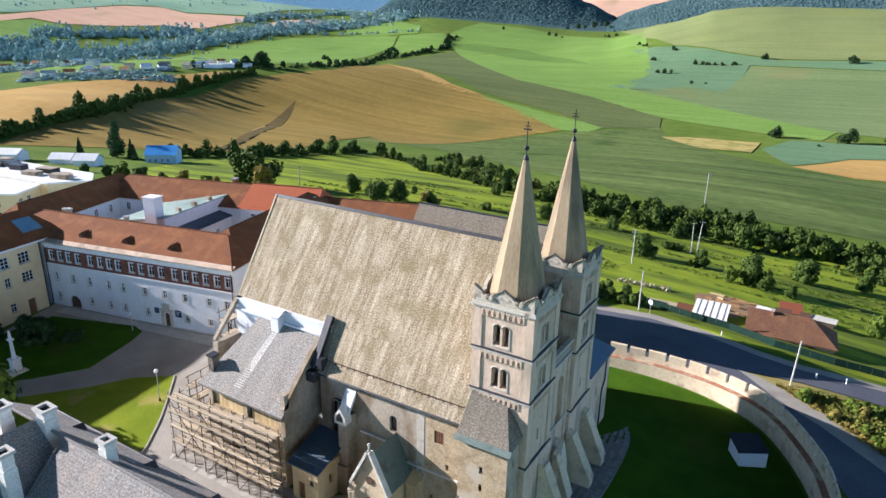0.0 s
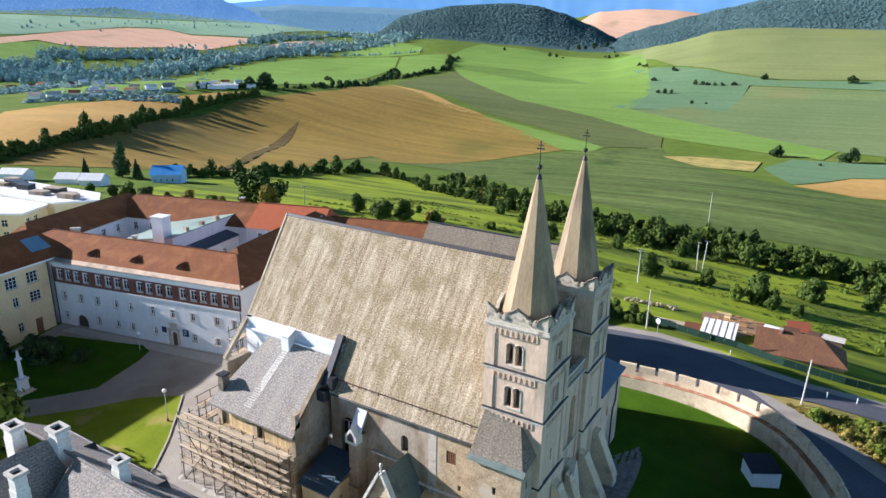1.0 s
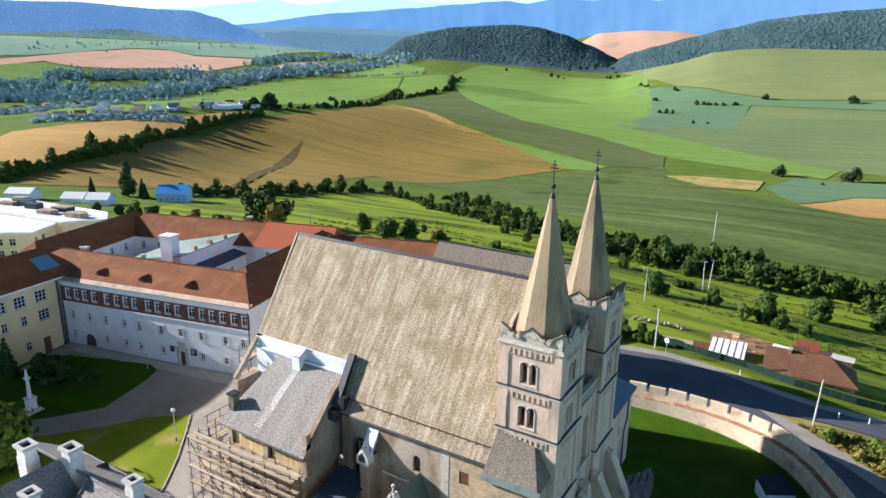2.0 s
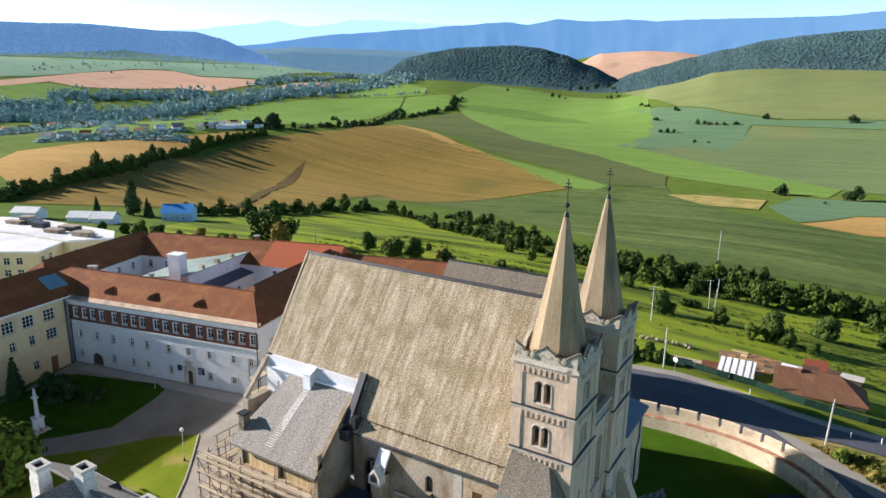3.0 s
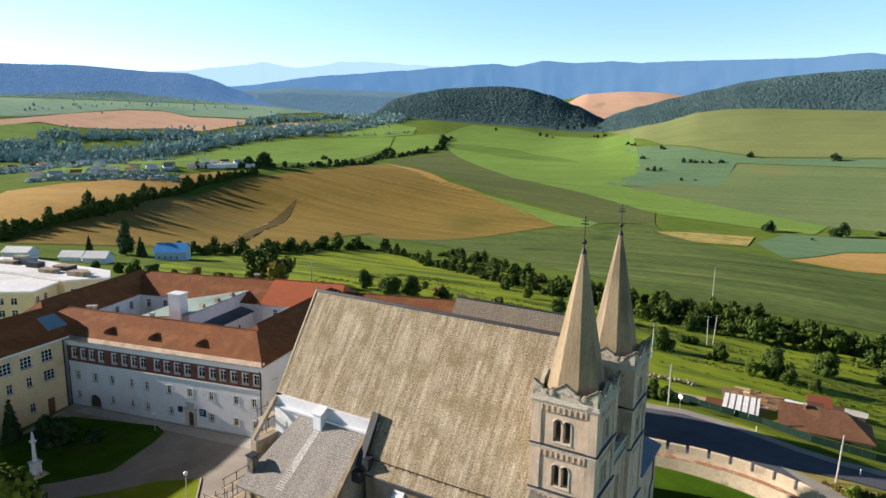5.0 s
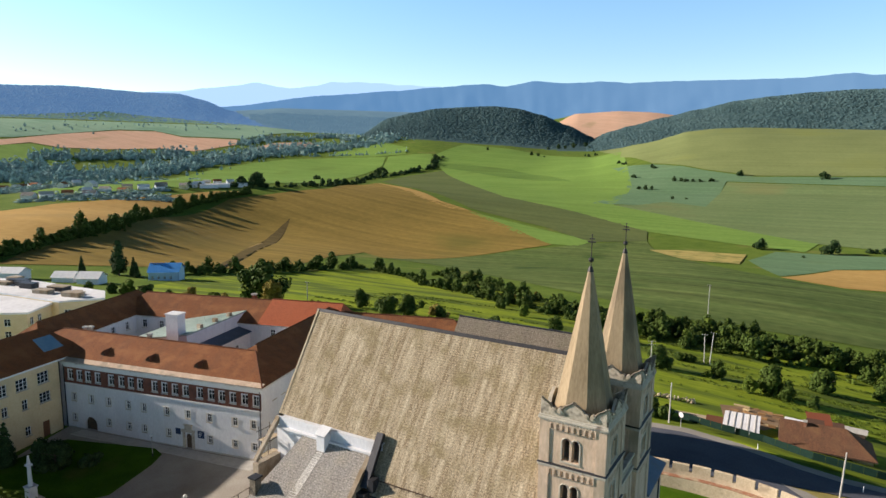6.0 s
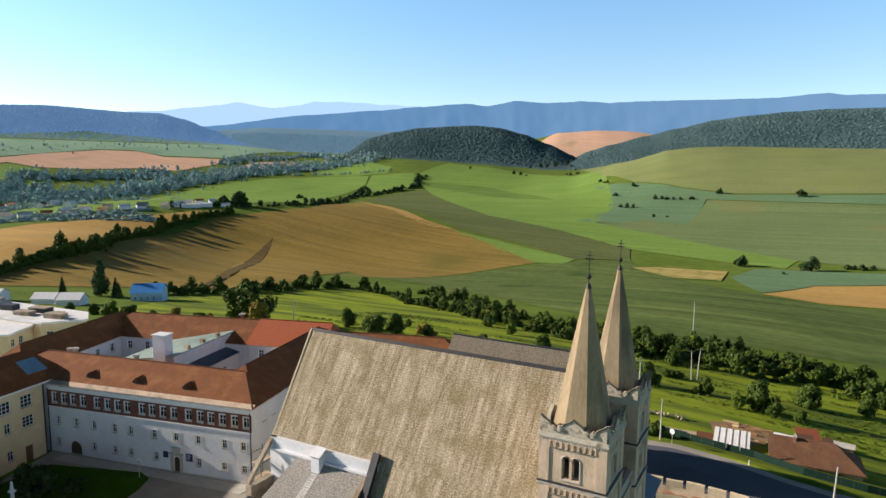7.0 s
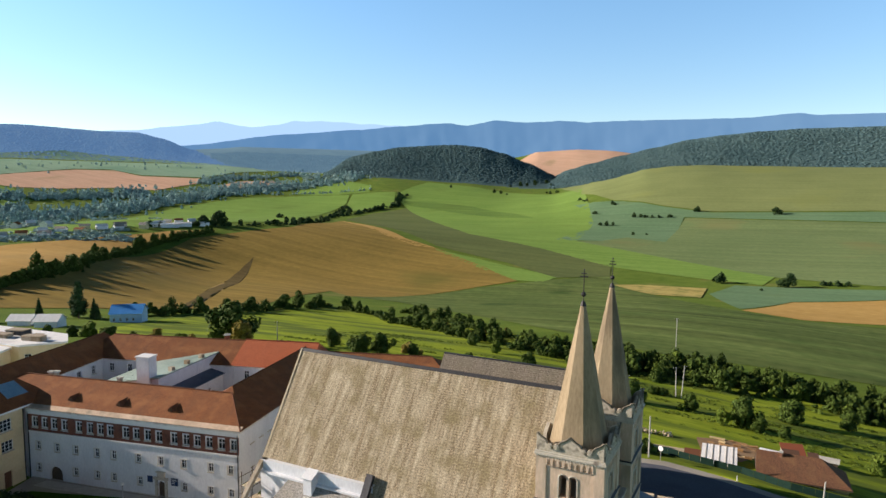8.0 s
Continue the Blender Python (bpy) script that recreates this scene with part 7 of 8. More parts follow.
def ring_wall():
    t = thing("ring_wall", "curved sandstone precinct wall with square battlements", "wall")
    line = smooth_line([(-5.5, 43.6), (2.5, 44.4), (9.5, 44.0), (15.8, 42.0), (20.4, 38.6), (24.4, 32.6), (27.2, 26.0), (28.4, 18.0), (27.6, 8.0)], 10)
    nrm = []
    for i in range(len(line)):
        d = (line[min(i + 1, len(line) - 1)] - line[max(i - 1, 0)]).normalized()
        nrm.append(Vector((-d.y, d.x)))
    walk_z, low = 3.7, -2.5
    prof = ((0.0, low), (0.0, walk_z), (0.85, walk_z), (0.85, 4.6), (1.4, 4.6), (1.4, low - 1))
    bm = bmesh.new()
    prev = None
    for i, (p, n) in enumerate(zip(line, nrm)):
        wob = 0.06 * noise.noise((i * 0.7, 0, 1))
        ring = [bm.verts.new((p.x + n.x * o, p.y + n.y * o, z + (wob if z > 1 else 0))) for o, z in prof]
        if prev:
            for k in range(len(prof) - 1):
                bm.faces.new((prev[k], ring[k], ring[k + 1], prev[k + 1]))
        prev = ring
    bmesh.ops.recalc_face_normals(bm, faces=bm.faces)
    part("body", bm, SANDSTONE, t)
    # brick walk along the inside
    bm = bmesh.new()
    for i in range(len(line) - 1):
        p, q, n, m = line[i], line[i + 1], nrm[i], nrm[i + 1]
        slab(bm, [(p.x + n.x * 0.02 - 0.0, p.y + n.y * 0.02, walk_z + 0.12), (q.x + m.x * 0.02, q.y + m.y * 0.02, walk_z + 0.12), (q.x + m.x * 0.84, q.y + m.y * 0.84, walk_z + 0.14), (p.x + n.x * 0.84, p.y + n.y * 0.84, walk_z + 0.14)], 0.16)
    part("brick_walk", bm, TILE_BRICK, t, "reddish brick wall walk")
    # merlons, each its own stone block with a coping
    total, acc = 0.0, [0.0]
    for a, b in zip(line, line[1:]):
        total += (b - a).length
        acc.append(total)

    def at(s):
        for i in range(len(line) - 1):
            if acc[i + 1] >= s:
                f = (s - acc[i]) / (acc[i + 1] - acc[i])
                return line[i].lerp(line[i + 1], f), nrm[i].lerp(nrm[i + 1], f).normalized()
        return line[-1], nrm[-1]

    s = 1.0
    rnd = random.Random(2)
    while s < total - 3:
        w = 2.55 + rnd.uniform(-0.12, 0.12)
        bm = bmesh.new()
        top = 5.75 + rnd.uniform(-0.1, 0.08)
        rows = []
        for k in range(4):
            p, n = at(s + w * k / 3)
            rows.append([bm.verts.new((p.x + n.x * o, p.y + n.y * o, z)) for o, z in ((0.86, 4.55), (0.86, top), (1.12, top + 0.16), (1.39, top), (1.39, 4.55))])
        for a, b in zip(rows, rows[1:]):
            for k in range(4):
                bm.faces.new((a[k], b[k], b[k + 1], a[k + 1]))
        bm.faces.new(rows[0])
        bm.faces.new(rows[-1][::-1])
        bmesh.ops.recalc_face_normals(bm, faces=bm.faces)
        part("merlon", bm, SANDSTONE, t)
        s += w + 0.5
    return t


TILE_BRICK = material("old_red_brick", (0.27, 0.12, 0.07), (0.42, 0.22, 0.13), 1.4, 0.9, stain=(0.45, 0.36, 0.25), stain_scale=0.7, stain_at=0.5)
ring_wall()
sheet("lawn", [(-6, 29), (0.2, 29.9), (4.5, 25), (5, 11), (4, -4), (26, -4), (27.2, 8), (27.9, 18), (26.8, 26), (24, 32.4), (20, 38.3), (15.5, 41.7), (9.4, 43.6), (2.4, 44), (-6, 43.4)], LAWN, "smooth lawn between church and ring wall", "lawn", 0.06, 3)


def apron():
    line = smooth_line([(-1.0, 30.2), (1.8, 29.9), (4.2, 27.2), (5.2, 22), (5.2, 13), (4.4, 6), (3.6, -0.5)], 10)
    g = tagged(new("church_apron"), "dark stone-paved apron round the church foot", "paving", kind="structure")
    bm = bmesh.new()
    ring = [(-0.3, 0.0), (-0.3, 29.5)] + [(p.x, p.y) for p in line]
    prism(bm, ring, 0.2, 1.78)
    part("bed", bm, COBBLE, g)
    bm = bmesh.new()
    bmesh.ops.create_cube(bm, size=1.0)
    bmesh.ops.bevel(bm, geom=bm.edges[:], offset=0.12, segments=1, affect="EDGES")
    me = mesh_of("paving_stone", bm, COBBLE)
    rnd = random.Random(8)
    for i in range(0, len(line) - 2, 1):
        p, q = line[i], line[i + 2]
        for k in range(5):
            f = 0.12 + k * 0.19
            x, y = p.x * (1 - f) + 0.3 * f, p.y
            s = rnd.uniform(0.55, 0.8)
            place("paving_stone", me, g, Matrix.Translation((x + rnd.uniform(-0.1, 0.1), y + rnd.uniform(-0.15, 0.15), 1.78)) @ Matrix.Rotation(rnd.random() * 6, 4, "Z") @ Matrix.Diagonal((s, s * 0.8, 0.12, 1)))


apron()
sheet("road", [(-70, 72), (-40, 66.5), (-13.5, 66.6), (-4, 69.3), (6.4, 68.3), (15.7, 66.0), (23.2, 65.6), (36.2, 68.6), (60, 75), (62, 69), (36.5, 62), (24, 60.0), (14.2, 57.0), (20.5, 50.5), (26.8, 46.4), (36, 39), (46, 24), (40, 20), (33.5, 26), (29.5, 33), (25, 41), (18, 46.6), (10, 48.6), (-6, 49), (-40, 56), (-70, 62)], ASPHALT, "grey asphalt road curving round the ring wall", "road", 0.1, 3, 0.1)
sheet("road_verge", [(-70, 74.5), (-40, 69.2), (-13.5, 69.4), (-4, 72.2), (6.4, 71.0), (15.7, 68.6), (23.2, 68.2), (36.2, 71.3), (60, 77.5), (60, 75), (36.2, 68.65), (23.2, 65.65), (15.7, 66.05), (6.4, 68.35), (-4, 69.35), (-13.5, 66.65), (-40, 66.55), (-70, 72.05)], GRAVEL, "pale gravel verge beside the road", "verge", 0.08, 3, 0.06)
sheet("scrub_bank", [(14.6, 57.0), (24, 59.6), (36.5, 61.6), (62, 68.5), (70, 40), (52, 20), (46.5, 26.5), (38.5, 40.5), (33, 46.4), (27.2, 50.8), (22, 54.2), (17.5, 56.5)], DRYGRASS, "dry yellow grass bank inside the road bend", "verge", 0.07, 3)
# pale strip that paints the sunlit edge of the road
sheet("lit_road_strip", [(13.6, 57.1), (17.4, 56.45), (22, 54.15), (27.2, 50.75), (33, 46.35), (38.5, 40.45), (46.5, 26.4), (46.2, 24), (36.1, 38.9), (26.9, 46.3), (20.6, 50.3), (16.4, 54.4)], GRAVEL, "pale strip laid for the sunlit edge of the ring-wall road", "verge", 0.13, 3)
sheet("meadow", [(-64, 80), (-40, 71.5), (-14, 71.5), (-5, 74), (7, 73), (16, 70), (36, 73), (80, 84), (90, 190), (40, 200), (8, 205), (-40, 190), (-75, 196), (-105, 215), (-165, 235), (-230, 285), (-245, 250), (-240, 150), (-215, 95), (-150, 78), (-120, 62)], MEADOW, "bright green orchard meadow below the church", "meadow", 0.05, 4)
sheet("dirt_yard", [(1, 87), (9, 84), (12, 92), (13, 101), (5, 102.5), (-1, 97.5)], DIRT, "bare brown yard with stacked timber", "yard", 0.1, 3)


def utility_pole(x, y, tall, arms, label, lean=0.0):
    z = height(x, y)
    t = thing("utility_pole", label, "utility pole", pose(x, y, z, 0, lean, 20), group="utility poles")
    bm = bmesh.new()
    bmesh.ops.create_cone(bm, segments=8, radius1=0.17, radius2=0.11, depth=tall + 0.6, cap_ends=True, matrix=pose(0, 0, tall / 2 - 0.3))
    part("pole", bm, CONCRETE, t)
    for k in range(arms):
        bm = bmesh.new()
        box(bm, -0.9, 0.9, -0.06, 0.06, tall - 0.35 - 0.7 * k, tall - 0.22 - 0.7 * k)
        a = part("crossarm", bm, IRON, t)
        for s in (-0.8, -0.3, 0.3, 0.8):
            bm = bmesh.new()
            tube(bm, (s, 0, tall - 0.22 - 0.7 * k), (s, 0, tall - 0.02 - 0.7 * k), 0.05, 5)
            part("insulator", bm, SIGNWHITE, a)
    return t


utility_pole(-7.4, 72.6, 8.6, 0, "pale concrete pole beside the road")
utility_pole(22.0, 57.4, 8.2, 0, "pale concrete pole in the dry scrub", 2.0)
utility_pole(-20.0, 112.0, 9.5, 2, "pale concrete power pole with crossarms in the orchard")
utility_pole(-10.9, 152.0, 10.5, 1, "concrete power pole on the meadow slope", 3.0)
utility_pole(-12.6, 152.6, 9.5, 1, "second leg of the meadow power pole", -2.0)
utility_pole(-22.0, 222.0, 19.0, 1, "tall thin mast beyond the hedgerow")
utility_pole(-141.0, 117.0, 7.5, 1, "dark wayside pole on the meadow crest")


def road_sign(x, y):
    t = thing("road_sign", "round white road sign on a grey post", "road sign", pose(x, y, height(x, y), 0, 0, -25))
    bm = bmesh.new()
    tube(bm, (0, 0, -0.3), (0, 0, 3.0), 0.05, 6)
    part("post", bm, CONCRETE, t)
    bm = bmesh.new()
    bmesh.ops.create_cone(bm, segments=20, radius1=0.55, radius2=0.55, depth=0.05, cap_ends=True, matrix=pose(0, -0.08, 2.7, 90))
    part("plate", bm, SIGNWHITE, t)
    bm = bmesh.new()
    bmesh.ops.create_cone(bm, segments=20, radius1=0.6, radius2=0.6, depth=0.04, cap_ends=True, matrix=pose(0, -0.04, 2.7, 90))
    part("rim", bm, IRON, t)


road_sign(-5.0, 71.8)
for _x, _y in ((9.0, 70.6), (25.5, 64.0), (30, 66)):
    _b = bmesh.new()
    bmesh.ops.create_cone(_b, segments=8, radius1=0.1, radius2=0.08, depth=1.3, cap_ends=True, matrix=pose(0, 0, 0.5))
    _o = part("marker_post", _b, WHITEPAINT, at=pose(_x, _y, height(_x, _y)))
    tagged(_o, "short white roadside marker post", "marker post", "roadside posts")


def cottage():
    gz = -4.0
    t = thing("cottage", "low cottage with weathered brown tile roof", "house", pose(12.0, 78.6, 0, 0, 0, 3.5))
    L, h = 16.4, 8.8
    bm = bmesh.new()
    facade(bm, L - 1, gz - 2, -1.5, [(3, 4.2, -3.6, -2.2, False), (7, 8.2, -3.6, -2.2, False), (11, 12.0, -4.0, -2.0, False)], 0.4, Matrix.Translation((0.5, 0.6, 0)))
    part("wall", bm, OCHRE, t)
    bm = bmesh.new()
    box(bm, 0.5, L - 0.5, 1.05, h - 0.6, gz - 2, -1.6)
    part("wall", bm, OCHRE, t)
    for u in (3.6, 7.6):
        window(t, Matrix.Translation((0.5, 0.6, 0)), u, -3.6, 1.2, 1.4)
    e = [(0, -0.2, -1.5), (L, -0.2, -1.5), (L, h, -1.5), (0, h, -1.5)]
    r0, r1 = (0.0, 4.3, 2.2), (L - 5.0, 4.3, 2.2)
    for q in ((e[0], e[1], r1, r0), (e[2], e[3], r0, r1), (e[1], e[2], r1, r1)):
        bm = bmesh.new()
        slope(bm, *q, 0.34, 0.04)
        part("roof_slope", bm, TILE_OLD, t, "weathered brown tile slope")
    bm = bmesh.new()
    solid(bm, [(0.05, 0, -1.5), (0.05, h - 0.2, -1.5), (0.05, 4.3, 2.1), (0.3, 0, -1.5), (0.3, h - 0.2, -1.5), (0.3, 4.3, 2.1)], [(0, 1, 2), (5, 4, 3), (0, 3, 4, 1), (1, 4, 5, 2), (2, 5, 3, 0)])
    part("gable", bm, DARKWOOD, t)
    bm = bmesh.new()
    soffit(bm, e, 0.25)
    part("eave_board", bm, DARKWOOD, t)
    for x0, x1 in ((4.9, 7.6), (9.4, 11.0)):
        bm = bmesh.new()
        box(bm, x0, x1, 4.9, 6.4, 0.8, 2.05)
        slab(bm, [(x0 - 0.2, 4.4, 2.1), (x1 + 0.2, 4.4, 2.1), (x1 + 0.2, 6.6, 2.3), (x0 - 0.2, 6.6, 2.3)], 0.1)
        part("roof_dormer", bm, TILE_OLD, t, "low brown roof dormer")
    return t


cottage()
chimney("small red brick cottage chimney", 16.2, 82.6, 1.4, 2.75, 0.5, 0.5, TILE_BRICK)


def shed(label, x, y, w, d, h, roof, turn=3.0, wall=DARKWOOD, rise=0.9, ribs=0):
    z = height(x + w / 2, y + d / 2)
    t = thing("shed", label, "shed", pose(x, y, z, 0, 0, turn), group="yard sheds")
    bm = bmesh.new()
    box(bm, 0.15, w - 0.15, 0.15, d - 0.15, -1.5, h)
    part("wall", bm, wall, t)
    bm = bmesh.new()
    slab(bm, [(-0.2, -0.2, h + 0.1), (w + 0.2, -0.2, h + 0.1), (w + 0.2, d + 0.2, h + 0.1 + rise), (-0.2, d + 0.2, h + 0.1 + rise)], 0.12)
    part("roof", bm, roof, t)
    for k in range(ribs):
        u = w * (k + 0.5) / ribs
        bm = bmesh.new()
        slab(bm, [(u - 0.08, -0.2, h + 0.2), (u + 0.08, -0.2, h + 0.2), (u + 0.08, d + 0.2, h + 0.2 + rise), (u - 0.08, d + 0.2, h + 0.2 + rise)], 0.08)
        part("roof_rib", bm, CONCRETE, t)
    return t


shed("white ribbed sheet-roofed shed beside the road", 2.0, 78.0, 6.4, 7.6, 0.6, WHITEROOF, 3, WHITE, 1.0, 5)
shed("low shed with brown tiled roof", -1.4, 79.0, 3.0, 3.8, 0.1, TILE, 3, rise=0.5)
shed("low grey boarded shed by the road", -8.0, 79.0, 6.2, 2.8, -0.1, WOOD, 3, rise=0.3)
shed("small red-roofed garden house", 17.0, 99.5, 4.4, 3.6, 1.2, TILE_NEW, 12, WHITE, 1.1)
shed("long white caravan beyond the cottage", 12.2, 96.0, 4.6, 1.8, 1.0, WHITEPAINT, -8, WHITEPAINT, 0.1)
shed("dark trailer with grey cover", 23.0, 101.0, 4.6, 2.2, 1.3, CONCRETE, -6, DARKWOOD, 0.2)


def garden_fence():
    t = thing("garden_fence", "dark green sheet fence along the road verge", "fence")
    line = [Vector(p) for p in ((-6.5, 77.5), (2, 76.3), (9.5, 76.0), (18, 73.6), (28, 74.0), (40, 77))]
    bm = bmesh.new()
    for a, b in zip(line, line[1:]):
        n = int((b - a).length / 2)
        for k in range(n):
            p, q = a.lerp(b, k / n), a.lerp(b, (k + 0.97) / n)
            zp, zq = height(*p), height(*q)
            bm = bmesh.new()
            slab(bm, [(p.x, p.y, zp - 0.3), (q.x, q.y, zq - 0.3), (q.x, q.y, zq + 1.5), (p.x, p.y, zp + 1.5)], 0.05)
            part("panel", bm, GREENFENCE, t)


GREENFENCE = material("green_fence_sheet", (0.009, 0.033, 0.025), (0.018, 0.05, 0.036), 1.0, 0.6)
garden_fence()


def timber():
    rnd = random.Random(6)
    bm = bmesh.new()
    tube(bm, (-1.6, 0, 0), (1.6, 0, 0), 0.2, 7)
    me = mesh_of("log", bm, WOOD)
    t = thing("log_pile", "row of pale sawn logs on the grass", "log pile")
    for k in range(34):
        f = k / 33
        x, y = -17 + 11.5 * f + rnd.uniform(-0.4, 0.4), 90.2 + 2.4 * f + rnd.uniform(-0.5, 0.5)
        place("log", me, t, Matrix.Translation((x, y, height(x, y) + 0.25 + 0.3 * (k % 3))) @ Matrix.Rotation(rnd.uniform(0.9, 1.9), 4, "Z") @ Matrix.Diagonal((0.35, 1, 1, 1)))
    t2 = thing("lumber_stack", "stacked orange-brown sawn planks in the yard", "lumber")
    for k in range(22):
        x, y = 2 + rnd.uniform(0, 9), 88 + rnd.uniform(0, 14)
        bm = bmesh.new()
        w = rnd.uniform(1.2, 3.6)
        box(bm, -w / 2, w / 2, -0.4, 0.4, -0.1, rnd.uniform(0.2, 0.6))
        part("timber_block", bm, LUMBER if rnd.random() < 0.75 else BOARD, t2, at=pose(x, y, height(x, y), 0, 0, rnd.uniform(-25, 25)))


timber()


def grave_box():
    x, y = 18.3, 28.3
    t = thing("garden_hut", "small dark flat-roofed hut with white front on the lawn", "hut", pose(x, y, height(x, y), 0, 0, 31))
    bm = bmesh.new()
    box(bm, 0, 3.6, 0, 3.4, -0.3, 2.0)
    part("wall", bm, WHITE, t)
    bm = bmesh.new()
    slab(bm, [(-0.2, 0.1, 2.15), (3.8, 0.1, 2.15), (3.8, 3.7, 2.7), (-0.2, 3.7, 2.7)], 0.2)
    part("roof", bm, ZINC, t)


grave_box()


# ---- houses farther off ----
def simple_house(label, x, y, w, d, h, rise, turn, wall, roof, group="village houses", cat="house", windows=True, z=None):
    z = height(x, y) if z is None else z
    t = thing("house", label, cat, pose(x, y, z, 0, 0, turn), group=group)
    bm = bmesh.new()
    ops = [(1.2 + 2.6 * k, 2.2 + 2.6 * k, 1.2, 2.6, False) for k in range(int((w - 1.5) / 2.6))] if windows else []
    facade(bm, w, -3, h, ops, 0.4, Matrix.Translation((-w / 2, -d / 2, 0)))
    part("wall", bm, wall, t)
    for u0, u1, a, b, _ in ops:
        window(t, Matrix.Translation((-w / 2, -d / 2, 0)), (u0 + u1) / 2, a, 1.0, 1.4, 1, 2, sill=False)
    bm = bmesh.new()
    box(bm, -w / 2, w / 2, -d / 2 + 0.42, d / 2, -3, h)
    part("wall", bm, wall, t)
    o = 0.5
    e = [(-w / 2 - o, -d / 2 - o, h), (w / 2 + o, -d / 2 - o, h), (w / 2 + o, d / 2 + o, h), (-w / 2 - o, d / 2 + o, h)]
    r0, r1 = (-w / 2 - o, 0, h + rise), (w / 2 + o, 0, h + rise)
    for q in ((e[0], e[1], r1, r0), (e[2], e[3], r0, r1)):
        bm = bmesh.new()
        slope(bm, *q, 0.7, 0.03)
        part("roof_slope", bm, roof, t)
    for s in (-1, 1):
        bm = bmesh.new()
        x_ = s * (w / 2 - 0.02)
        solid(bm, [(x_, -d / 2, h), (x_, d / 2, h), (x_, 0, h + rise - 0.2)], [(0, 1, 2)])
        part("gable", bm, wall, t)
    return t


# added behind the nave to cast the shadow that lies on the road
simple_house("tall house added behind the nave to shade the road", -25, 53, 20, 13, 11.5, 4.5, 12, OLD_WHITE, TILE, "parish houses", "house", False)
simple_house("two-storey pale blue house with bright blue roof", -243, 137, 13, 11, 4.4, 3.4, 38, BLUEWALL, BLUEROOF)
simple_house("small white-roofed farm shed", -262, 102, 9, 7, 2.4, 2.2, 30, WHITE, WHITEROOF, "farm sheds", "barn", False)
simple_house("white-roofed farm shed beside the trees", -249, 105, 9, 7.5, 2.8, 2.4, 30, WHITE, WHITEROOF, "farm sheds", "barn", False)
simple_house("low white-walled farm shed", -285, 92, 11, 8, 3.2, 2.0, 28, WHITE, WHITEROOF, "farm sheds", "barn", False)


def flat_hall():
    t = thing("school_block", "long yellow block with flat white roof", "building")
    for k, (ring, z1) in enumerate((([(-200, 22), (-165, 24), (-157, 30), (-162, 39.2), (-178, 37), (-205, 31)], 11.2), ([(-205, 31), (-178, 37.1), (-159, 39.4), (-152.4, 47.7), (-160, 52.8), (-190.7, 49.7), (-205, 45)], 12.0))):
        n = len(ring)
        for i in range(n):
            a, b = ring[i], ring[(i + 1) % n]
            L = math.dist(a, b)
            wins = [(2.0 + 3.2 * q, z, 1.6, 1.9, 1, 2) for q in range(int((L - 1.5) / 3.2)) for z in (1.6, 4.6, 7.8)] if i in (1, 2) else []
            bm = bmesh.new()
            facade(bm, L, -5, z1 - 0.1, [(u - w / 2, u + w / 2, z, z + h, False) for u, z, w, h, *_ in wins], 0.4, along(a, b))
            part("wall", bm, YELLOW, t)
            for w_ in wins:
                window(t, along(a, b), *w_, sill=False)
        cx, cy = sum(p[0] for p in ring) / n, sum(p[1] for p in ring) / n
        bm = bmesh.new()
        prism(bm, [(cx + (x - cx) * 1.03, cy + (y - cy) * 1.03) for x, y in ring], z1 - 0.15, z1 + 0.35)
        part("flat_roof", bm, WHITEROOF, t, "flat white membrane roof")
    rnd = random.Random(3)
    for k in range(11):
        x, y = -194 + rnd.uniform(0, 34), 42 + rnd.uniform(0, 5)
        bm = bmesh.new()
        w, d, h = rnd.uniform(1.0, 3.0), rnd.uniform(0.8, 1.6), rnd.uniform(0.7, 1.5)
        box(bm, -w, w, -d, d, 0, h)
        box(bm, -w - 0.15, w + 0.15, -d - 0.15, d + 0.15, h, h + 0.15)
        part("roof_vent", bm, PLASTER_DARK if k % 3 else ZINC, t, at=pose(x, y, 12.3, 0, 0, 15))


flat_hall()

_r = random.Random(21)
# a string of houses just behind the crest of the stubble field, and looser ones in the valley
for _k in range(17):
    _f = _k / 16 + _r.uniform(-0.02, 0.02)
    _x, _y = -702 + 42 * _f - _r.uniform(0, 26), 338 + 235 * _f
    _m = _r.choice((WHITE, WHITE, OLD_WHITE, YELLOW, CONCRETE))
    _c = _r.choice((SLATE, WHITEROOF, CONCRETE, SLATE, TILE))
    simple_house("small village house with pitched roof", _x, _y, _r.uniform(8, 14), _r.uniform(7, 9), _r.uniform(3.0, 5.0), _r.uniform(2.0, 3.4), _r.uniform(20, 70), _m, _c, windows=False)
for _k in range(16):
    _x, _y = bearing(_r.uniform(57, 68), _r.uniform(860, 1400))
    _m = _r.choice((WHITE, WHITE, OLD_WHITE, CONCRETE))
    _c = _r.choice((SLATE, WHITEROOF, SLATE, TILE))
    simple_house("small village house with pitched roof", _x, _y, _r.uniform(9, 15), _r.uniform(8, 10), _r.uniform(3.5, 5.5), _r.uniform(2.5, 3.6), _r.uniform(0, 180), _m, _c, windows=False)
for _x, _y, _w in ((-668, 528, 22), (-664, 548, 16), (-655, 572, 12)):
    simple_house("low white farm building among trees", _x, _y, _w, 9, 3.8, 1.6, 60, WHITE, WHITEROOF, "farm sheds", "barn", False)


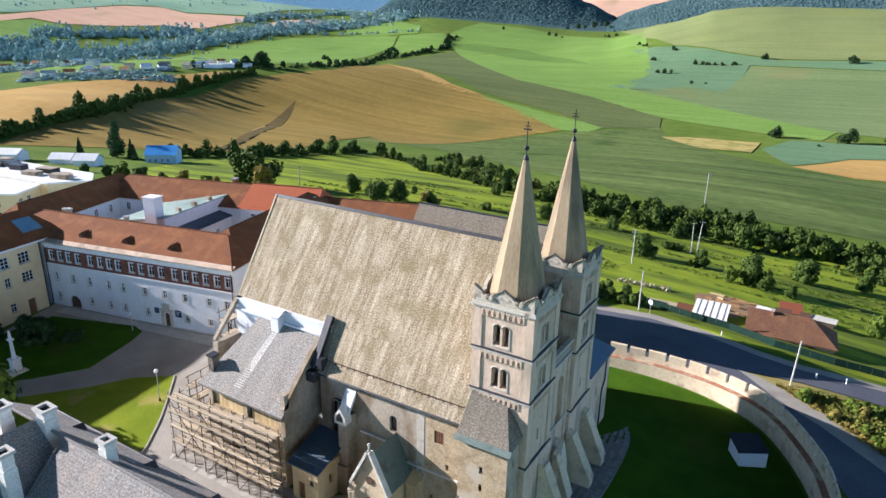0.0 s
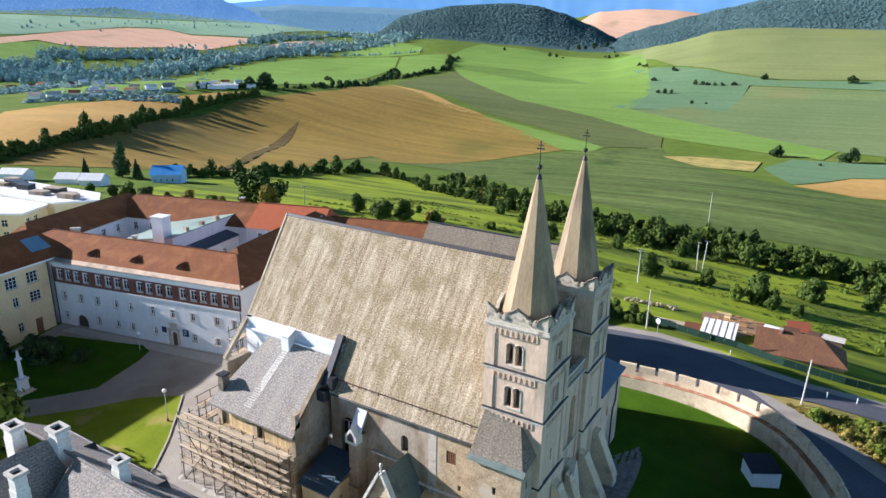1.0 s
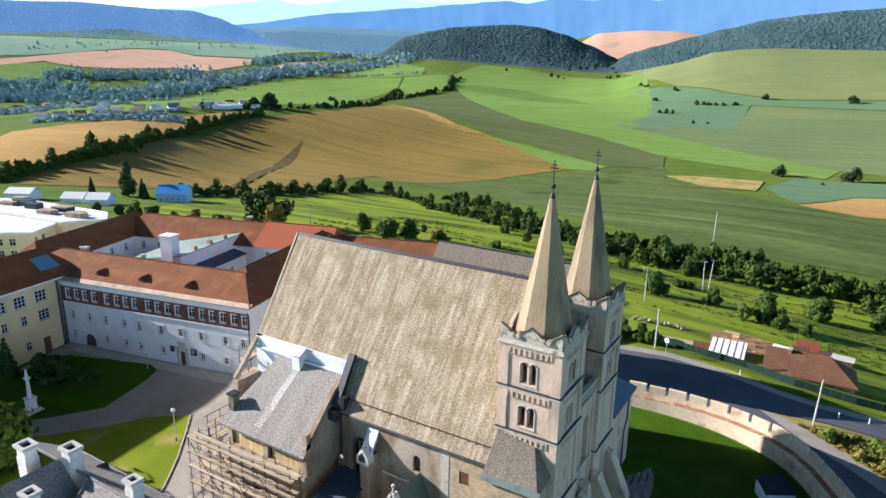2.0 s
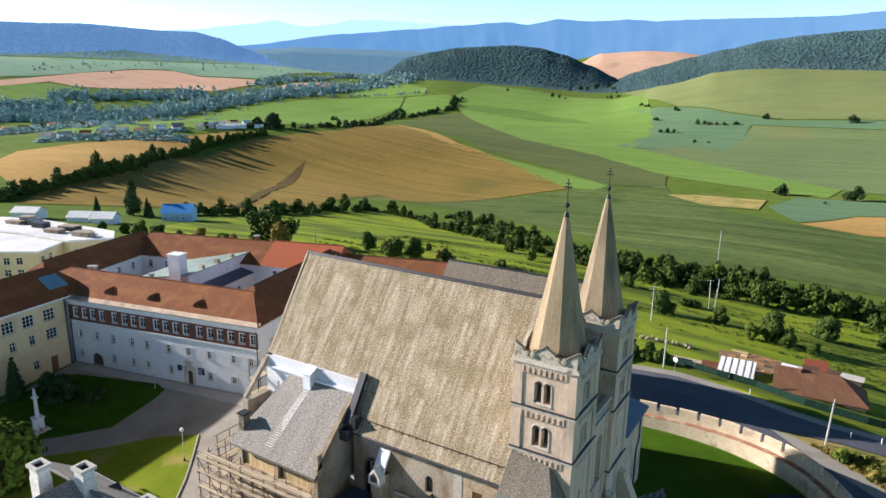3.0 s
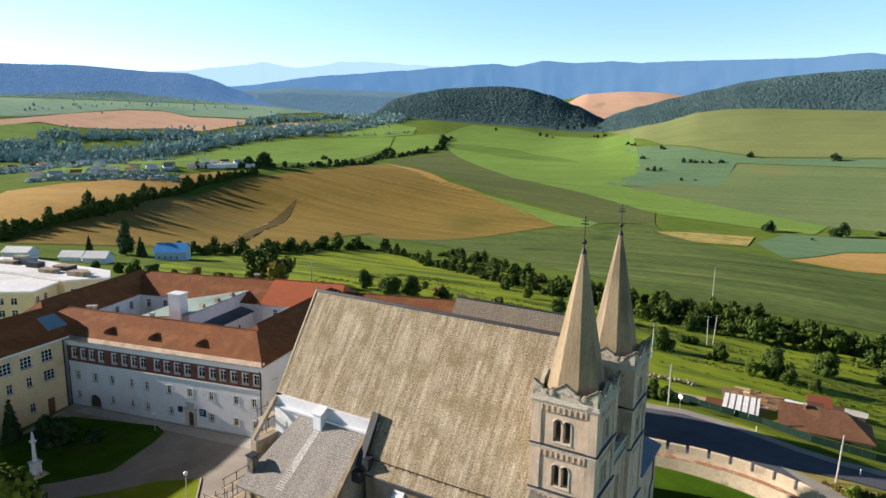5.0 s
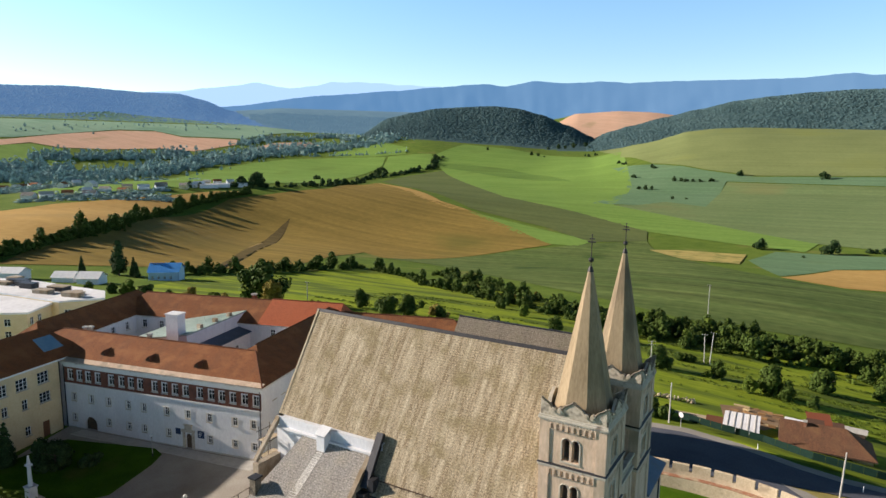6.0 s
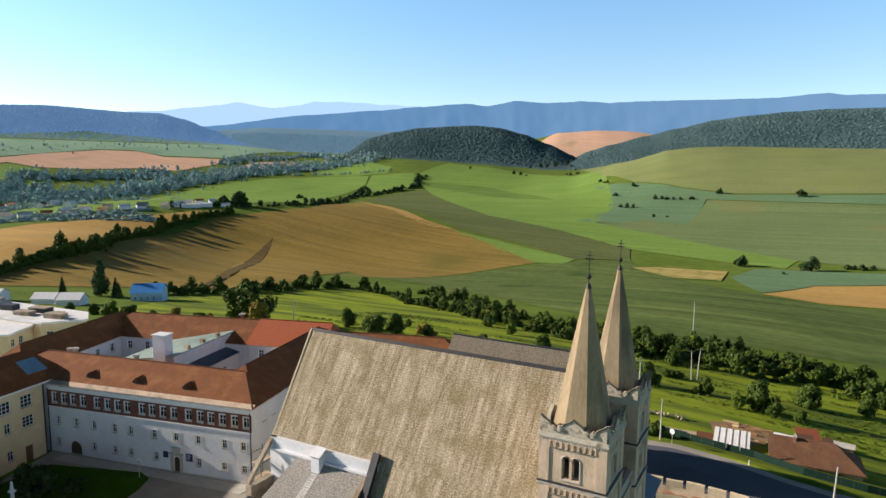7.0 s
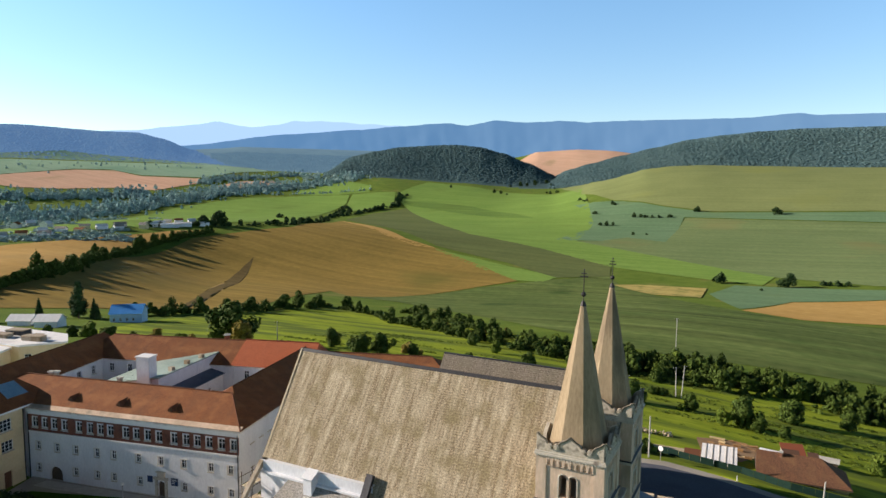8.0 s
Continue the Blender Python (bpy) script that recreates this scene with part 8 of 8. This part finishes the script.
# ---- trees ----
def leaf_cloud(seed, n, lobes, size, squash=1.0):
    """Corners of many small bent leaf clumps filling a few overlapping lobes (x, y, z, r)."""
    rnd = np.random.RandomState(seed)
    L = np.array(lobes, float)
    pick = rnd.choice(len(L), n, p=L[:, 3] ** 2 / (L[:, 3] ** 2).sum())
    d = rnd.normal(size=(n, 3))
    d /= np.linalg.norm(d, axis=1)[:, None]
    rad = L[pick, 3] * (0.55 + 0.5 * rnd.rand(n) ** 0.5) * (1 + 0.18 * np.sin(d[:, 0] * 5 + seed) * np.cos(d[:, 2] * 4 + seed))
    c = L[pick, :3] + d * rad[:, None] * np.array([1, 1, squash])
    a = np.cross(d, rnd.normal(size=(n, 3)))
    a /= np.linalg.norm(a, axis=1)[:, None]
    b = np.cross(d, a) + 0.5 * d * rnd.uniform(-1, 1, (n, 1))
    s = size * rnd.uniform(0.6, 1.3, (n, 1))
    v = np.stack([c - a * s - b * s * 0.7, c + a * s * 0.8 - b * s * 0.5, c + a * s * 0.9 + b * s * 0.8, c - a * s * 0.6 + b * s], 1)
    return v.reshape(-1, 3)


def quads_mesh(name, verts, mat):
    me = bpy.data.meshes.new(name)
    n = len(verts)
    me.vertices.add(n)
    me.vertices.foreach_set("co", np.asarray(verts, np.float32).ravel())
    me.loops.add(n)
    me.loops.foreach_set("vertex_index", np.arange(n, dtype=np.int32))
    me.polygons.add(n // 4)
    me.polygons.foreach_set("loop_start", np.arange(0, n, 4, dtype=np.int32))
    me.update(calc_edges=True)
    me.materials.append(mat)
    return me


def trunk_mesh(name, tall, r, seed, spread):
    rnd = random.Random(seed)
    bm = bmesh.new()
    bmesh.ops.create_cone(bm, segments=7, radius1=r, radius2=r * 0.45, depth=tall, cap_ends=True, matrix=pose(0, 0, tall / 2 - 0.2))
    for k in range(5):
        a = k * 1.257 + rnd.random()
        z = tall * rnd.uniform(0.45, 0.8)
        p, q = Vector((0, 0, z)), Vector((math.cos(a) * spread, math.sin(a) * spread, z + spread * rnd.uniform(0.5, 1.0)))
        m = Matrix.Translation((p + q) / 2) @ (q - p).to_track_quat("Z", "Y").to_matrix().to_4x4()
        bmesh.ops.create_cone(bm, segments=5, radius1=r * 0.4, radius2=r * 0.15, depth=(q - p).length, cap_ends=True, matrix=m)
    return mesh_of(name, bm, BARK)


ROUND = [(0, 0, 4.6, 2.3), (1.5, 0.3, 4.0, 1.7), (-1.4, 0.6, 4.1, 1.7), (0.2, -1.5, 3.9, 1.7), (0.1, 1.4, 4.3, 1.6), (-0.5, -0.4, 6.2, 1.5), (0.8, 0.6, 5.8, 1.4)]
TALL = [(0, 0, 2.5, 1.5), (0.3, 0.2, 4.2, 1.6), (-0.2, 0, 6.0, 1.45), (0.1, 0.1, 7.6, 1.15), (0, 0, 8.9, 0.75)]
BUSH = [(0, 0, 0.9, 1.1), (0.9, 0.2, 0.7, 0.9), (-0.9, -0.1, 0.75, 0.9), (0.1, 0.7, 1.2, 0.8)]
CONE = [(0, 0, 1.2, 1.6), (0, 0, 2.6, 1.35), (0, 0, 4.0, 1.05), (0, 0, 5.3, 0.8), (0, 0, 6.5, 0.5), (0, 0, 7.4, 0.3)]


def crown_lobes(kind, seed):
    """Many small uneven lobes within the outline of a kind of crown."""
    rnd = random.Random(seed * 7 + len(kind))
    wide, low, high, count, r0, r1 = {"round": (2.1, 1.1, 4.9, 28, 0.7, 1.35), "wide": (2.9, 0.9, 4.4, 34, 0.7, 1.4), "bush": (1.15, 0.25, 1.5, 9, 0.35, 0.7)}[kind]
    out = []
    while len(out) < count:
        a, f = rnd.random() * 6.283, rnd.random()
        reach = wide * math.sqrt(max(0.05, 1 - (2 * f - 0.85) ** 2)) * math.sqrt(rnd.uniform(0.02, 1)) * rnd.uniform(0.8, 1.12)
        out.append((math.cos(a) * reach, math.sin(a) * reach, low + (high - low) * f, rnd.uniform(r0, r1)))
    return out


_shapes = {}


def crown_mesh(kind, lobes, n, size, mat, seed):
    key = (kind, mat.name, seed)
    if key not in _shapes:
        _shapes[key] = quads_mesh("crown", leaf_cloud(seed, n, lobes, size), mat)
    return _shapes[key]


def trunk_of(kind, tall, r, spread):
    if kind not in _shapes:
        _shapes[kind] = trunk_mesh("trunk", tall, r, 5, spread)
    return _shapes[kind]


def tree(label, x, y, scale, kind="round", mat=None, seed=1, turn=0.0, z=None, group="orchard trees"):
    n, size, tall, r, spread = {"round": (3200, 0.2, 4.0, 0.2, 1.5), "wide": (3900, 0.2, 3.6, 0.22, 2.0), "tall": (1800, 0.2, 7.0, 0.2, 0.7), "bush": (900, 0.14, 0.8, 0.08, 0.6), "cone": (1600, 0.2, 6.6, 0.18, 0.5)}[kind]
    lob = TALL if kind == "tall" else CONE if kind == "cone" else crown_lobes(kind, seed)
    z = height(x, y) if z is None else z
    t = thing("tree" if kind != "bush" else "bush", label, "tree" if kind != "bush" else "bush", pose(x, y, z, 0, 0, turn) @ Matrix.Scale(scale, 4), group=group)
    place("trunk", trunk_of(kind + "_trunk", tall, r, spread), t)
    place("crown", crown_mesh(kind, lob, n, size, mat or LEAF, seed), t)
    return t


# meadow and orchard
tree("big dark broadleaf tree behind the monastery", -152, 106, 2.5, "wide", LEAF, 1, 10)
tree("autumn-gold broadleaf tree behind the monastery", -141, 100, 1.55, "round", LEAF_GOLD, 2, 60)
tree("round green fruit tree on the meadow", -122, 123, 1.15, "round", LEAF, 3, 0)
tree("dense dark tree on the meadow", -106, 116, 1.35, "wide", LEAF, 2, 40)
tree("dense green tree on the meadow", -103, 124, 1.25, "round", LEAF, 1, 90)
tree("small round bush tree on the meadow", -93, 128, 0.85, "round", LEAF, 3, 20)
tree("brownish scrub bush on the meadow", -98, 134, 2.0, "bush", SCRUB, 1, 0)
tree("brownish scrub bush on the slope", -92, 130, 1.6, "bush", SCRUB, 2, 0)
for _k, (_x, _y, _s, _kind, _m) in enumerate(((-97, 185, 0.95, "round", LEAF), (-81, 172, 0.9, "round", LEAF_LIGHT), (-21, 128, 1.2, "wide", LEAF), (-6, 133, 0.9, "round", LEAF), (-8.5, 130, 1.1, "bush", LEAF_LIGHT), (8, 126, 1.45, "round", LEAF), (11.5, 124, 0.9, "round", LEAF), (3, 122, 0.8, "round", LEAF_LIGHT), (20, 152, 1.3, "wide", LEAF), (18, 123, 1.6, "bush", LEAF),
                                            (-17, 150, 1.6, "bush", LEAF), (-19.5, 148, 1.4, "bush", LEAF), (-60, 150, 1.0, "round", LEAF), (-79, 142, 1.7, "bush", LEAF), (-111, 145, 1.5, "bush", LEAF), (-40, 160, 0.9, "round", LEAF), (36, 106, 0.95, "round", LEAF_LIGHT), (34.5, 160, 1.1, "round", LEAF))):
    tree("leafy orchard tree on the green slope", _x, _y, _s, _kind, _m, 1 + _k % 3, _k * 47)
tree("tall dark poplar beside the farm sheds", -266, 129, 1.75, "tall", LEAF_DARK, 1, 0, group="farm trees")
tree("dark spruce beside the farm sheds", -261, 133, 1.2, "cone", LEAF_DARK, 2, 0, group="farm trees")
tree("dark spruce near the blue house", -282, 121, 1.1, "cone", LEAF_DARK, 1, 0, group="farm trees")
tree("dark spruce behind the farm sheds", -256, 131, 0.95, "cone", LEAF_DARK, 2, 0, group="farm trees")
tree("broad dark tree near the blue house", -270, 131, 1.7, "round", LEAF_DARK, 3, 0, group="farm trees")
for _k, (_x, _y, _s, _m) in enumerate(((-206, 92, 2.6, LEAF_LIGHT), (-198, 94, 2.3, LEAF), (-212, 90, 2.0, LEAF), (-172, 93, 2.2, LEAF_GOLD), (-164, 96, 2.0, LEAF_LIGHT), (-158, 95, 1.8, LEAF_GOLD), (-180, 90, 1.7, LEAF), (-214, 78, 2.0, LEAF), (-228, 90, 1.8, LEAF))):
    tree("rounded leafy bush behind the monastery", _x, _y, _s, "bush", _m, 1 + _k % 3, _k * 31, group="garden bushes")
# inside the court and at the near garden
tree("dark yew tree in the shaded court", -92, -3, 0.9, "round", LEAF_DARK, 2, 0, group="court trees")
tree("broad dark yew in the shaded court", -89.5, -2.5, 0.95, "wide", LEAF_DARK, 3, 0, group="court trees")
tree("low dark shrub in the shaded court", -86, 1.5, 1.3, "bush", LEAF_DARK, 2, 0, group="court trees")
tree("dark spruce in the shaded court", -97.5, -6.0, 1.0, "cone", LEAF_DARK, 1, 0, group="court trees")
tree("leafy sunlit tree beside the court path", -72, -20.5, 1.9, "wide", LEAF_LIGHT, 3, 0, group="court trees")
for _k, (_x, _y, _s) in enumerate(((-14, 74.6, 1.3), (-11.5, 75.0, 1.2), (-9.2, 75.2, 1.3), (-16.5, 74.4, 1.2), (-19, 74.3, 1.3), (-12, 78.5, 1.5), (-16, 78.5, 1.5), (-8.8, 78.6, 1.2))):
    tree("clipped dark green roadside bush", _x, _y, _s, "bush", LEAF, 1 + _k % 3, _k * 57, group="roadside bushes")
_r = random.Random(12)
for _k in range(100):
    _x, _y = _r.uniform(18, 46), _r.uniform(36, 64)
    if _y > 61 + (_x - 36) * 0.27 - 1.5 or _y < 52 - (_x - 18) * 0.75 + 5.5:
        continue
    tree("shrub in the dry bank inside the bend", _x, _y, _r.uniform(0.35, 1.2), "bush", _r.choice((LEAF, LEAF_LIGHT, LEAF_LIGHT, SCRUB)), 1 + _k % 3, _k * 41, group="bank shrubs")


def scatter(name, label, category, base, places, mat):
    """Many small trees or bushes joined into one mesh. places: x, y, z, scale, stretch, turn."""
    P = np.array(places, float)
    rnd = np.random.RandomState(7)
    out = []
    for k, (x, y, z, s, st, a) in enumerate(P):
        v = base[k % len(base)]
        c, q = math.cos(a), math.sin(a)
        w = np.stack([(v[:, 0] * c - v[:, 1] * q) * s, (v[:, 0] * q + v[:, 1] * c) * s, v[:, 2] * s * st], 1) + (x, y, z)
        out.append(w)
    ob = new(name, quads_mesh(name, np.concatenate(out), mat))
    return tagged(ob, label, category, kind="stuff")


def band(pts, width, gap, s0, s1, seed, density=1.0, gaps=True):
    """Places along a line, jittered across it."""
    rnd = random.Random(seed)
    out = []
    for a, b in zip(pts, pts[1:]):
        n = max(1, int(math.dist(a, b) / gap * density))
        for k in range(n):
            f = (k + rnd.random()) / n
            dx, dy = b[0] - a[0], b[1] - a[1]
            L = math.hypot(dx, dy)
            thick = noise.noise((a[0] * 0.03 + f * L * 0.035, a[1] * 0.03, seed))
            if gaps and thick < -0.36 and rnd.random() < 0.7:
                continue
            o = rnd.gauss(0, 0.55) * width * (0.75 + 0.6 * thick)
            x, y = a[0] + dx * f - dy / L * o, a[1] + dy * f + dx / L * o
            out.append((x, y, height(x, y) - 0.3, s0 * 0.6 + (s1 * 1.12 - s0 * 0.6) * rnd.random() ** 1.7, rnd.uniform(0.75, 1.3), rnd.random() * 6.3))
    return out


HEDGE = [leaf_cloud(30 + k, 440, crown_lobes("bush", 11 + k), 0.18) for k in range(5)]
MIXED = HEDGE + [leaf_cloud(40 + k, 560, [(x * 0.6, y * 0.6, z * 0.6, r * 0.6) for x, y, z, r in crown_lobes("round", 21 + k)], 0.18) for k in range(4)]
FAR = [leaf_cloud(50 + k, 90, BUSH, 0.42) for k in range(3)] + [leaf_cloud(60, 110, [(x * 0.4, y * 0.4, z * 0.4, r * 0.45) for x, y, z, r in ROUND], 0.42)]
scatter("hedgerow", "dense dark hedge of bushes above the meadow", "hedge", MIXED, band([(-262, 150), (-256, 175), (-250, 210), (-252, 241), (-247, 267), (-250, 292)], 5, 3.2, 1.5, 2.6, 1, 2.0), LEAF)
scatter("hedgerow", "dark bushy hedgerow across the meadow slope", "hedge", MIXED, band([(-240, 290), (-201, 274), (-158, 240), (-133, 229), (-108, 208), (-90, 200)], 6, 3.2, 0.9, 2.0, 2, 3.2), LEAF)
scatter("hedgerow", "second dark hedgerow lower on the slope", "hedge", MIXED, band([(-200, 308), (-185, 300), (-151, 275), (-119, 250), (-90, 225), (-78, 212)], 5, 3.2, 0.9, 2.0, 3, 3.0), LEAF)


def belt(x0, x1, low, high, count, seed):
    """Places in a broad belt of scrub between two curves, in uneven clumps."""
    rnd = random.Random(seed)
    out = []
    while len(out) < count:
        x, f = rnd.uniform(x0, x1), rnd.random()
        y = low(x) + (high(x) - low(x)) * f
        edge = min(f, 1 - f)
        if noise.noise((x * 0.07, y * 0.09, seed)) + 0.25 * noise.noise((x * 0.25, y * 0.25, 3)) < -0.02 - edge * 1.1:
            continue
        out.append((x, y, height(x, y) - 0.3, 0.6 + 1.2 * rnd.random() ** 1.7, rnd.uniform(0.75, 1.4), rnd.random() * 6.3))
    return out


scatter("hedgerow", "wide belt of dark scrub along the crop field", "hedge", MIXED, belt(-84, 96, lambda x: 186 + 7 * math.sin(x * 0.06 + 1) - max(0, x - 10) * 0.25, lambda x: 225, 1150, 4), LEAF)
scatter("hedgerow", "olive bushes among the dark scrub", "hedge", MIXED, belt(-84, 96, lambda x: 180 + 7 * math.sin(x * 0.06 + 1) - max(0, x - 10) * 0.25, lambda x: 225, 110, 14), LEAF_LIGHT)
scatter("hedgerow", "bushes straggling down the meadow", "hedge", MIXED, band([(-24, 178), (-14, 176), (-2, 182), (12, 186)], 4, 3.5, 1.2, 2.0, 5, 1.2), LEAF)
scatter("hedgerow", "dry brown scrub below the hedgerow", "hedge", HEDGE, band([(-150, 262), (-110, 236), (-80, 206), (-10, 196)], 7, 6, 1.0, 1.7, 6), SCRUB)
BANK = [(-340, 105), (-352, 121), (-369, 146), (-394, 185), (-419, 228), (-478, 286), (-538, 345), (-596, 436), (-615, 502), (-618, 550)]
scatter("tree_row", "row of dark trees along the field bank", "trees", MIXED, band(BANK, 5, 5.0, 1.2, 2.4, 8, 6.5, False) + [(x, y, z, q, 1.4, a) for x, y, z, q, st, a in band(BANK[2:], 3, 14, 2.5, 3.2, 18, 1.0)], LEAF)
scatter("tree_row", "tall dark trees beside the farm", "trees", MIXED, band([(-662, 562), (-645, 606)], 6, 2, 3, 5.2, 9), LEAF_DARK)
scatter("tree_row", "hedge line curving past the brown field", "trees", FAR, band([(-645, 575), (-632, 610), (-628, 660), (-623, 709), (-700, 860), (-816, 1048), (-890, 1190), (-951, 1310)], 9, 5, 1.2, 3.2, 10, 1.4), LEAF_DARK)
scatter("tree_row", "trees in the gully between fields", "trees", FAR, band([(-858, 1144), (-856, 1271), (-848, 1381), (-914, 1527)], 12, 5, 2.0, 4.5, 11), LEAF_DARK)
_singles = ((-930, 1040, 12), (-680, 510, 9), (-674, 520, 8), (-303, 1203, 9), (-267, 1100, 7), (-255, 1096, 6), (-245, 1098, 5), (-222, 1164, 6), (-210, 1163, 5), (-202, 1162, 7), (-190, 1162, 6), (-179, 1161, 7), (-161, 1164, 8), (-123, 1205, 9), (-119, 1204, 7), (5, 1192, 9), (12, 1192, 6), (-191, 1000, 4), (-172, 1006, 4),
            (-389, 1409, 8), (-364, 1372, 8), (-372, 1380, 6), (-284, 1283, 7), (-290, 1290, 6), (-882, 1759, 7), (-734, 1743, 8), (-712, 1739, 7), (-690, 1730, 6), (-573, 1769, 9), (-564, 1800, 9), (-590, 1790, 7), (-41, 667, 9), (-37, 668, 7.5), (17, 662, 6), (25, 665, 9), (21, 663, 7), (54, 684, 6), (60, 684, 5), (66, 683, 7), (1, 637, 3.5), (75, 684, 6),
            (-799, 2136, 12), (-780, 2150, 9), (-761, 2180, 13), (-743, 2252, 12), (-830, 2120, 9), (-710, 2200, 8), (-650, 2050, 7))
scatter("field_trees", "scattered dark field trees across the valley", "trees", MIXED, [(x, y, height(x, y) - 0.5, s * 0.46, 1.0, x) for x, y, s in _singles], LEAF_DARK)


def wood(label, count, spots, s0, s1, seed, mat, test=None, base=None):
    rnd = random.Random(seed)
    out = []
    for _ in range(count * 14):
        if len(out) >= count:
            break
        az0, az1, d0, d1 = spots[rnd.randrange(len(spots))]
        d = math.sqrt(rnd.uniform(d0 * d0, d1 * d1))
        x, y = bearing(rnd.uniform(az0, az1), d)
        if test and not test(x, y):
            continue
        out.append((x, y, height(x, y) - 1, rnd.uniform(s0, s1), rnd.uniform(0.25, 0.5), rnd.random() * 6.3))
    return scatter("woodland", label, "woods", base or FAR2, out, mat)


def spruce_dome(seed):
    """A far conifer as a ragged six-sided dome of twelve faces."""
    rnd = random.Random(seed)
    rings = []
    for r, z in ((1.05, 0.3), (0.82, 1.0), (0.25, 1.4)):
        rings.append([(r * rnd.uniform(0.8, 1.2) * math.cos(k * math.pi / 3), r * rnd.uniform(0.8, 1.2) * math.sin(k * math.pi / 3), z * rnd.uniform(0.85, 1.15)) for k in range(6)])
    return np.array([p for a, b in zip(rings, rings[1:]) for k in range(6) for p in (a[k], a[(k + 1) % 6], b[(k + 1) % 6], b[k])], float)


CANOPY = [spruce_dome(k) for k in range(6)]
FAR2 = [leaf_cloud(70 + k, 70, [(0, 0, 0.7, 0.9), (0.5, 0.3, 1.1, 0.7), (-0.4, 0.3, 1.3, 0.6), (0.1, -0.3, 1.9 + 0.3 * k, 0.5)], 0.34) for k in range(5)]


def clumped(x, y):
    return noise.noise((x * 0.0035 - y * 0.0035, x * 0.0085 + y * 0.0085, 4)) + 0.35 * noise.noise((x * 0.02, y * 0.02, 7)) > 0.1


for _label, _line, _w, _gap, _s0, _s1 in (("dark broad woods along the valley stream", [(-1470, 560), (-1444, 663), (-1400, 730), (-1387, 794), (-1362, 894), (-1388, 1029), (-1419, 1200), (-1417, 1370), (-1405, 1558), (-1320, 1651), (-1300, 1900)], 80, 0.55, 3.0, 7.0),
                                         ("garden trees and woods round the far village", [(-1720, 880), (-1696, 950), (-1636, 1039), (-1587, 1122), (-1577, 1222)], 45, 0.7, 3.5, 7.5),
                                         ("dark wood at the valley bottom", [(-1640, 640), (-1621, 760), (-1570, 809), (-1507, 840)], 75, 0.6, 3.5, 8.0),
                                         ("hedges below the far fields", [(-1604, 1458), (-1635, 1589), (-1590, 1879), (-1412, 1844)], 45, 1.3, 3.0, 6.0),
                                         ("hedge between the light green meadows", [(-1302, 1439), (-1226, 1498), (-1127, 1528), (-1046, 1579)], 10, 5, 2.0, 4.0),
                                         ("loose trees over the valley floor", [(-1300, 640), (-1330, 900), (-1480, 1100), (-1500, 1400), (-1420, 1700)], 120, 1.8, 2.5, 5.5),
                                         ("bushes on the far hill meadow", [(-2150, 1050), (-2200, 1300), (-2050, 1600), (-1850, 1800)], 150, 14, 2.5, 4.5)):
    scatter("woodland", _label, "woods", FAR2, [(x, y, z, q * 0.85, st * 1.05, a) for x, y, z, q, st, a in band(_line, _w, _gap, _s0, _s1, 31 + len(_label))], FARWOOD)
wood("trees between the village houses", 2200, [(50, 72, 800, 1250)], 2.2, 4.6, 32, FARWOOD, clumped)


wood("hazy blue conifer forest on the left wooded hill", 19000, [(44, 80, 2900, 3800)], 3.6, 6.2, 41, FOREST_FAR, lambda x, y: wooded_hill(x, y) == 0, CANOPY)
wood("haze-tinted conifer forest on the middle wooded hills", 15000, [(16, 40, 2350, 3400)], 3.6, 6.2, 42, FOREST, lambda x, y: wooded_hill(x, y) == 2, CANOPY)
wood("hazy blue-green conifer forest on the middle far ridge", 9000, [(26, 46, 2350, 3400)], 3.6, 6.2, 44, FOREST_MID, lambda x, y: wooded_hill(x, y) == 1, CANOPY)
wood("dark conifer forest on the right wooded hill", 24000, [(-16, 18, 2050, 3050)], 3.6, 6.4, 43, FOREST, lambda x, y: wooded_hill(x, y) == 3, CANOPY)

_r = random.Random(77)
_p = []
while len(_p) < 3200:
    _x, _y = _r.uniform(16, 48), _r.uniform(36, 66)
    if _y > 60.5 + (_x - 36) * 0.27 - 0.6 or _y < 53 - (_x - 18) * 0.75 + 3.9:
        continue
    _p.append((_x, _y, height(_x, _y), _r.uniform(0.1, 0.26), _r.uniform(0.8, 1.8), _r.random() * 6.3))
TUFT = [leaf_cloud(90 + k, 40, BUSH, 0.3) for k in range(4)]
scatter("dry_tufts", "tall dry yellow grass tufts on the bank", "grass", TUFT, _p, SCRUB)
_p = []
while len(_p) < 1500:
    _x, _y = _r.gauss(34, 6.5), _r.gauss(53, 5)
    if _y > 60.5 + (_x - 36) * 0.27 - 1.0 or _y < 53 - (_x - 18) * 0.75 + 6.5 or not 20 < _x < 50:
        continue
    _p.append((_x, _y, height(_x, _y), _r.uniform(0.16, 0.42), _r.uniform(0.9, 1.9), _r.random() * 6.3))
scatter("bank_scrub", "rank yellow-green scrub covering the bank", "scrub", TUFT, _p, RANK)

# coarse weeds in strips across the meadow
_p = []
while len(_p) < 4200:
    _x, _y = _r.uniform(-150, 85), _r.uniform(78, 190)
    if noise.noise((_x * 0.018, _y * 0.16, 2)) + 0.4 * noise.noise((_x * 0.1, _y * 0.3, 8)) < 0.12 or (_x > -22 and _y < 108) or (_x < -60 and _y < 108):
        continue
    _p.append((_x, _y, height(_x, _y), _r.uniform(0.16, 0.42), _r.uniform(0.6, 1.1), _r.random() * 6.3))
scatter("meadow_weeds", "coarse green weeds in strips on the meadow", "grass", TUFT, _p, LEAF_LIGHT)
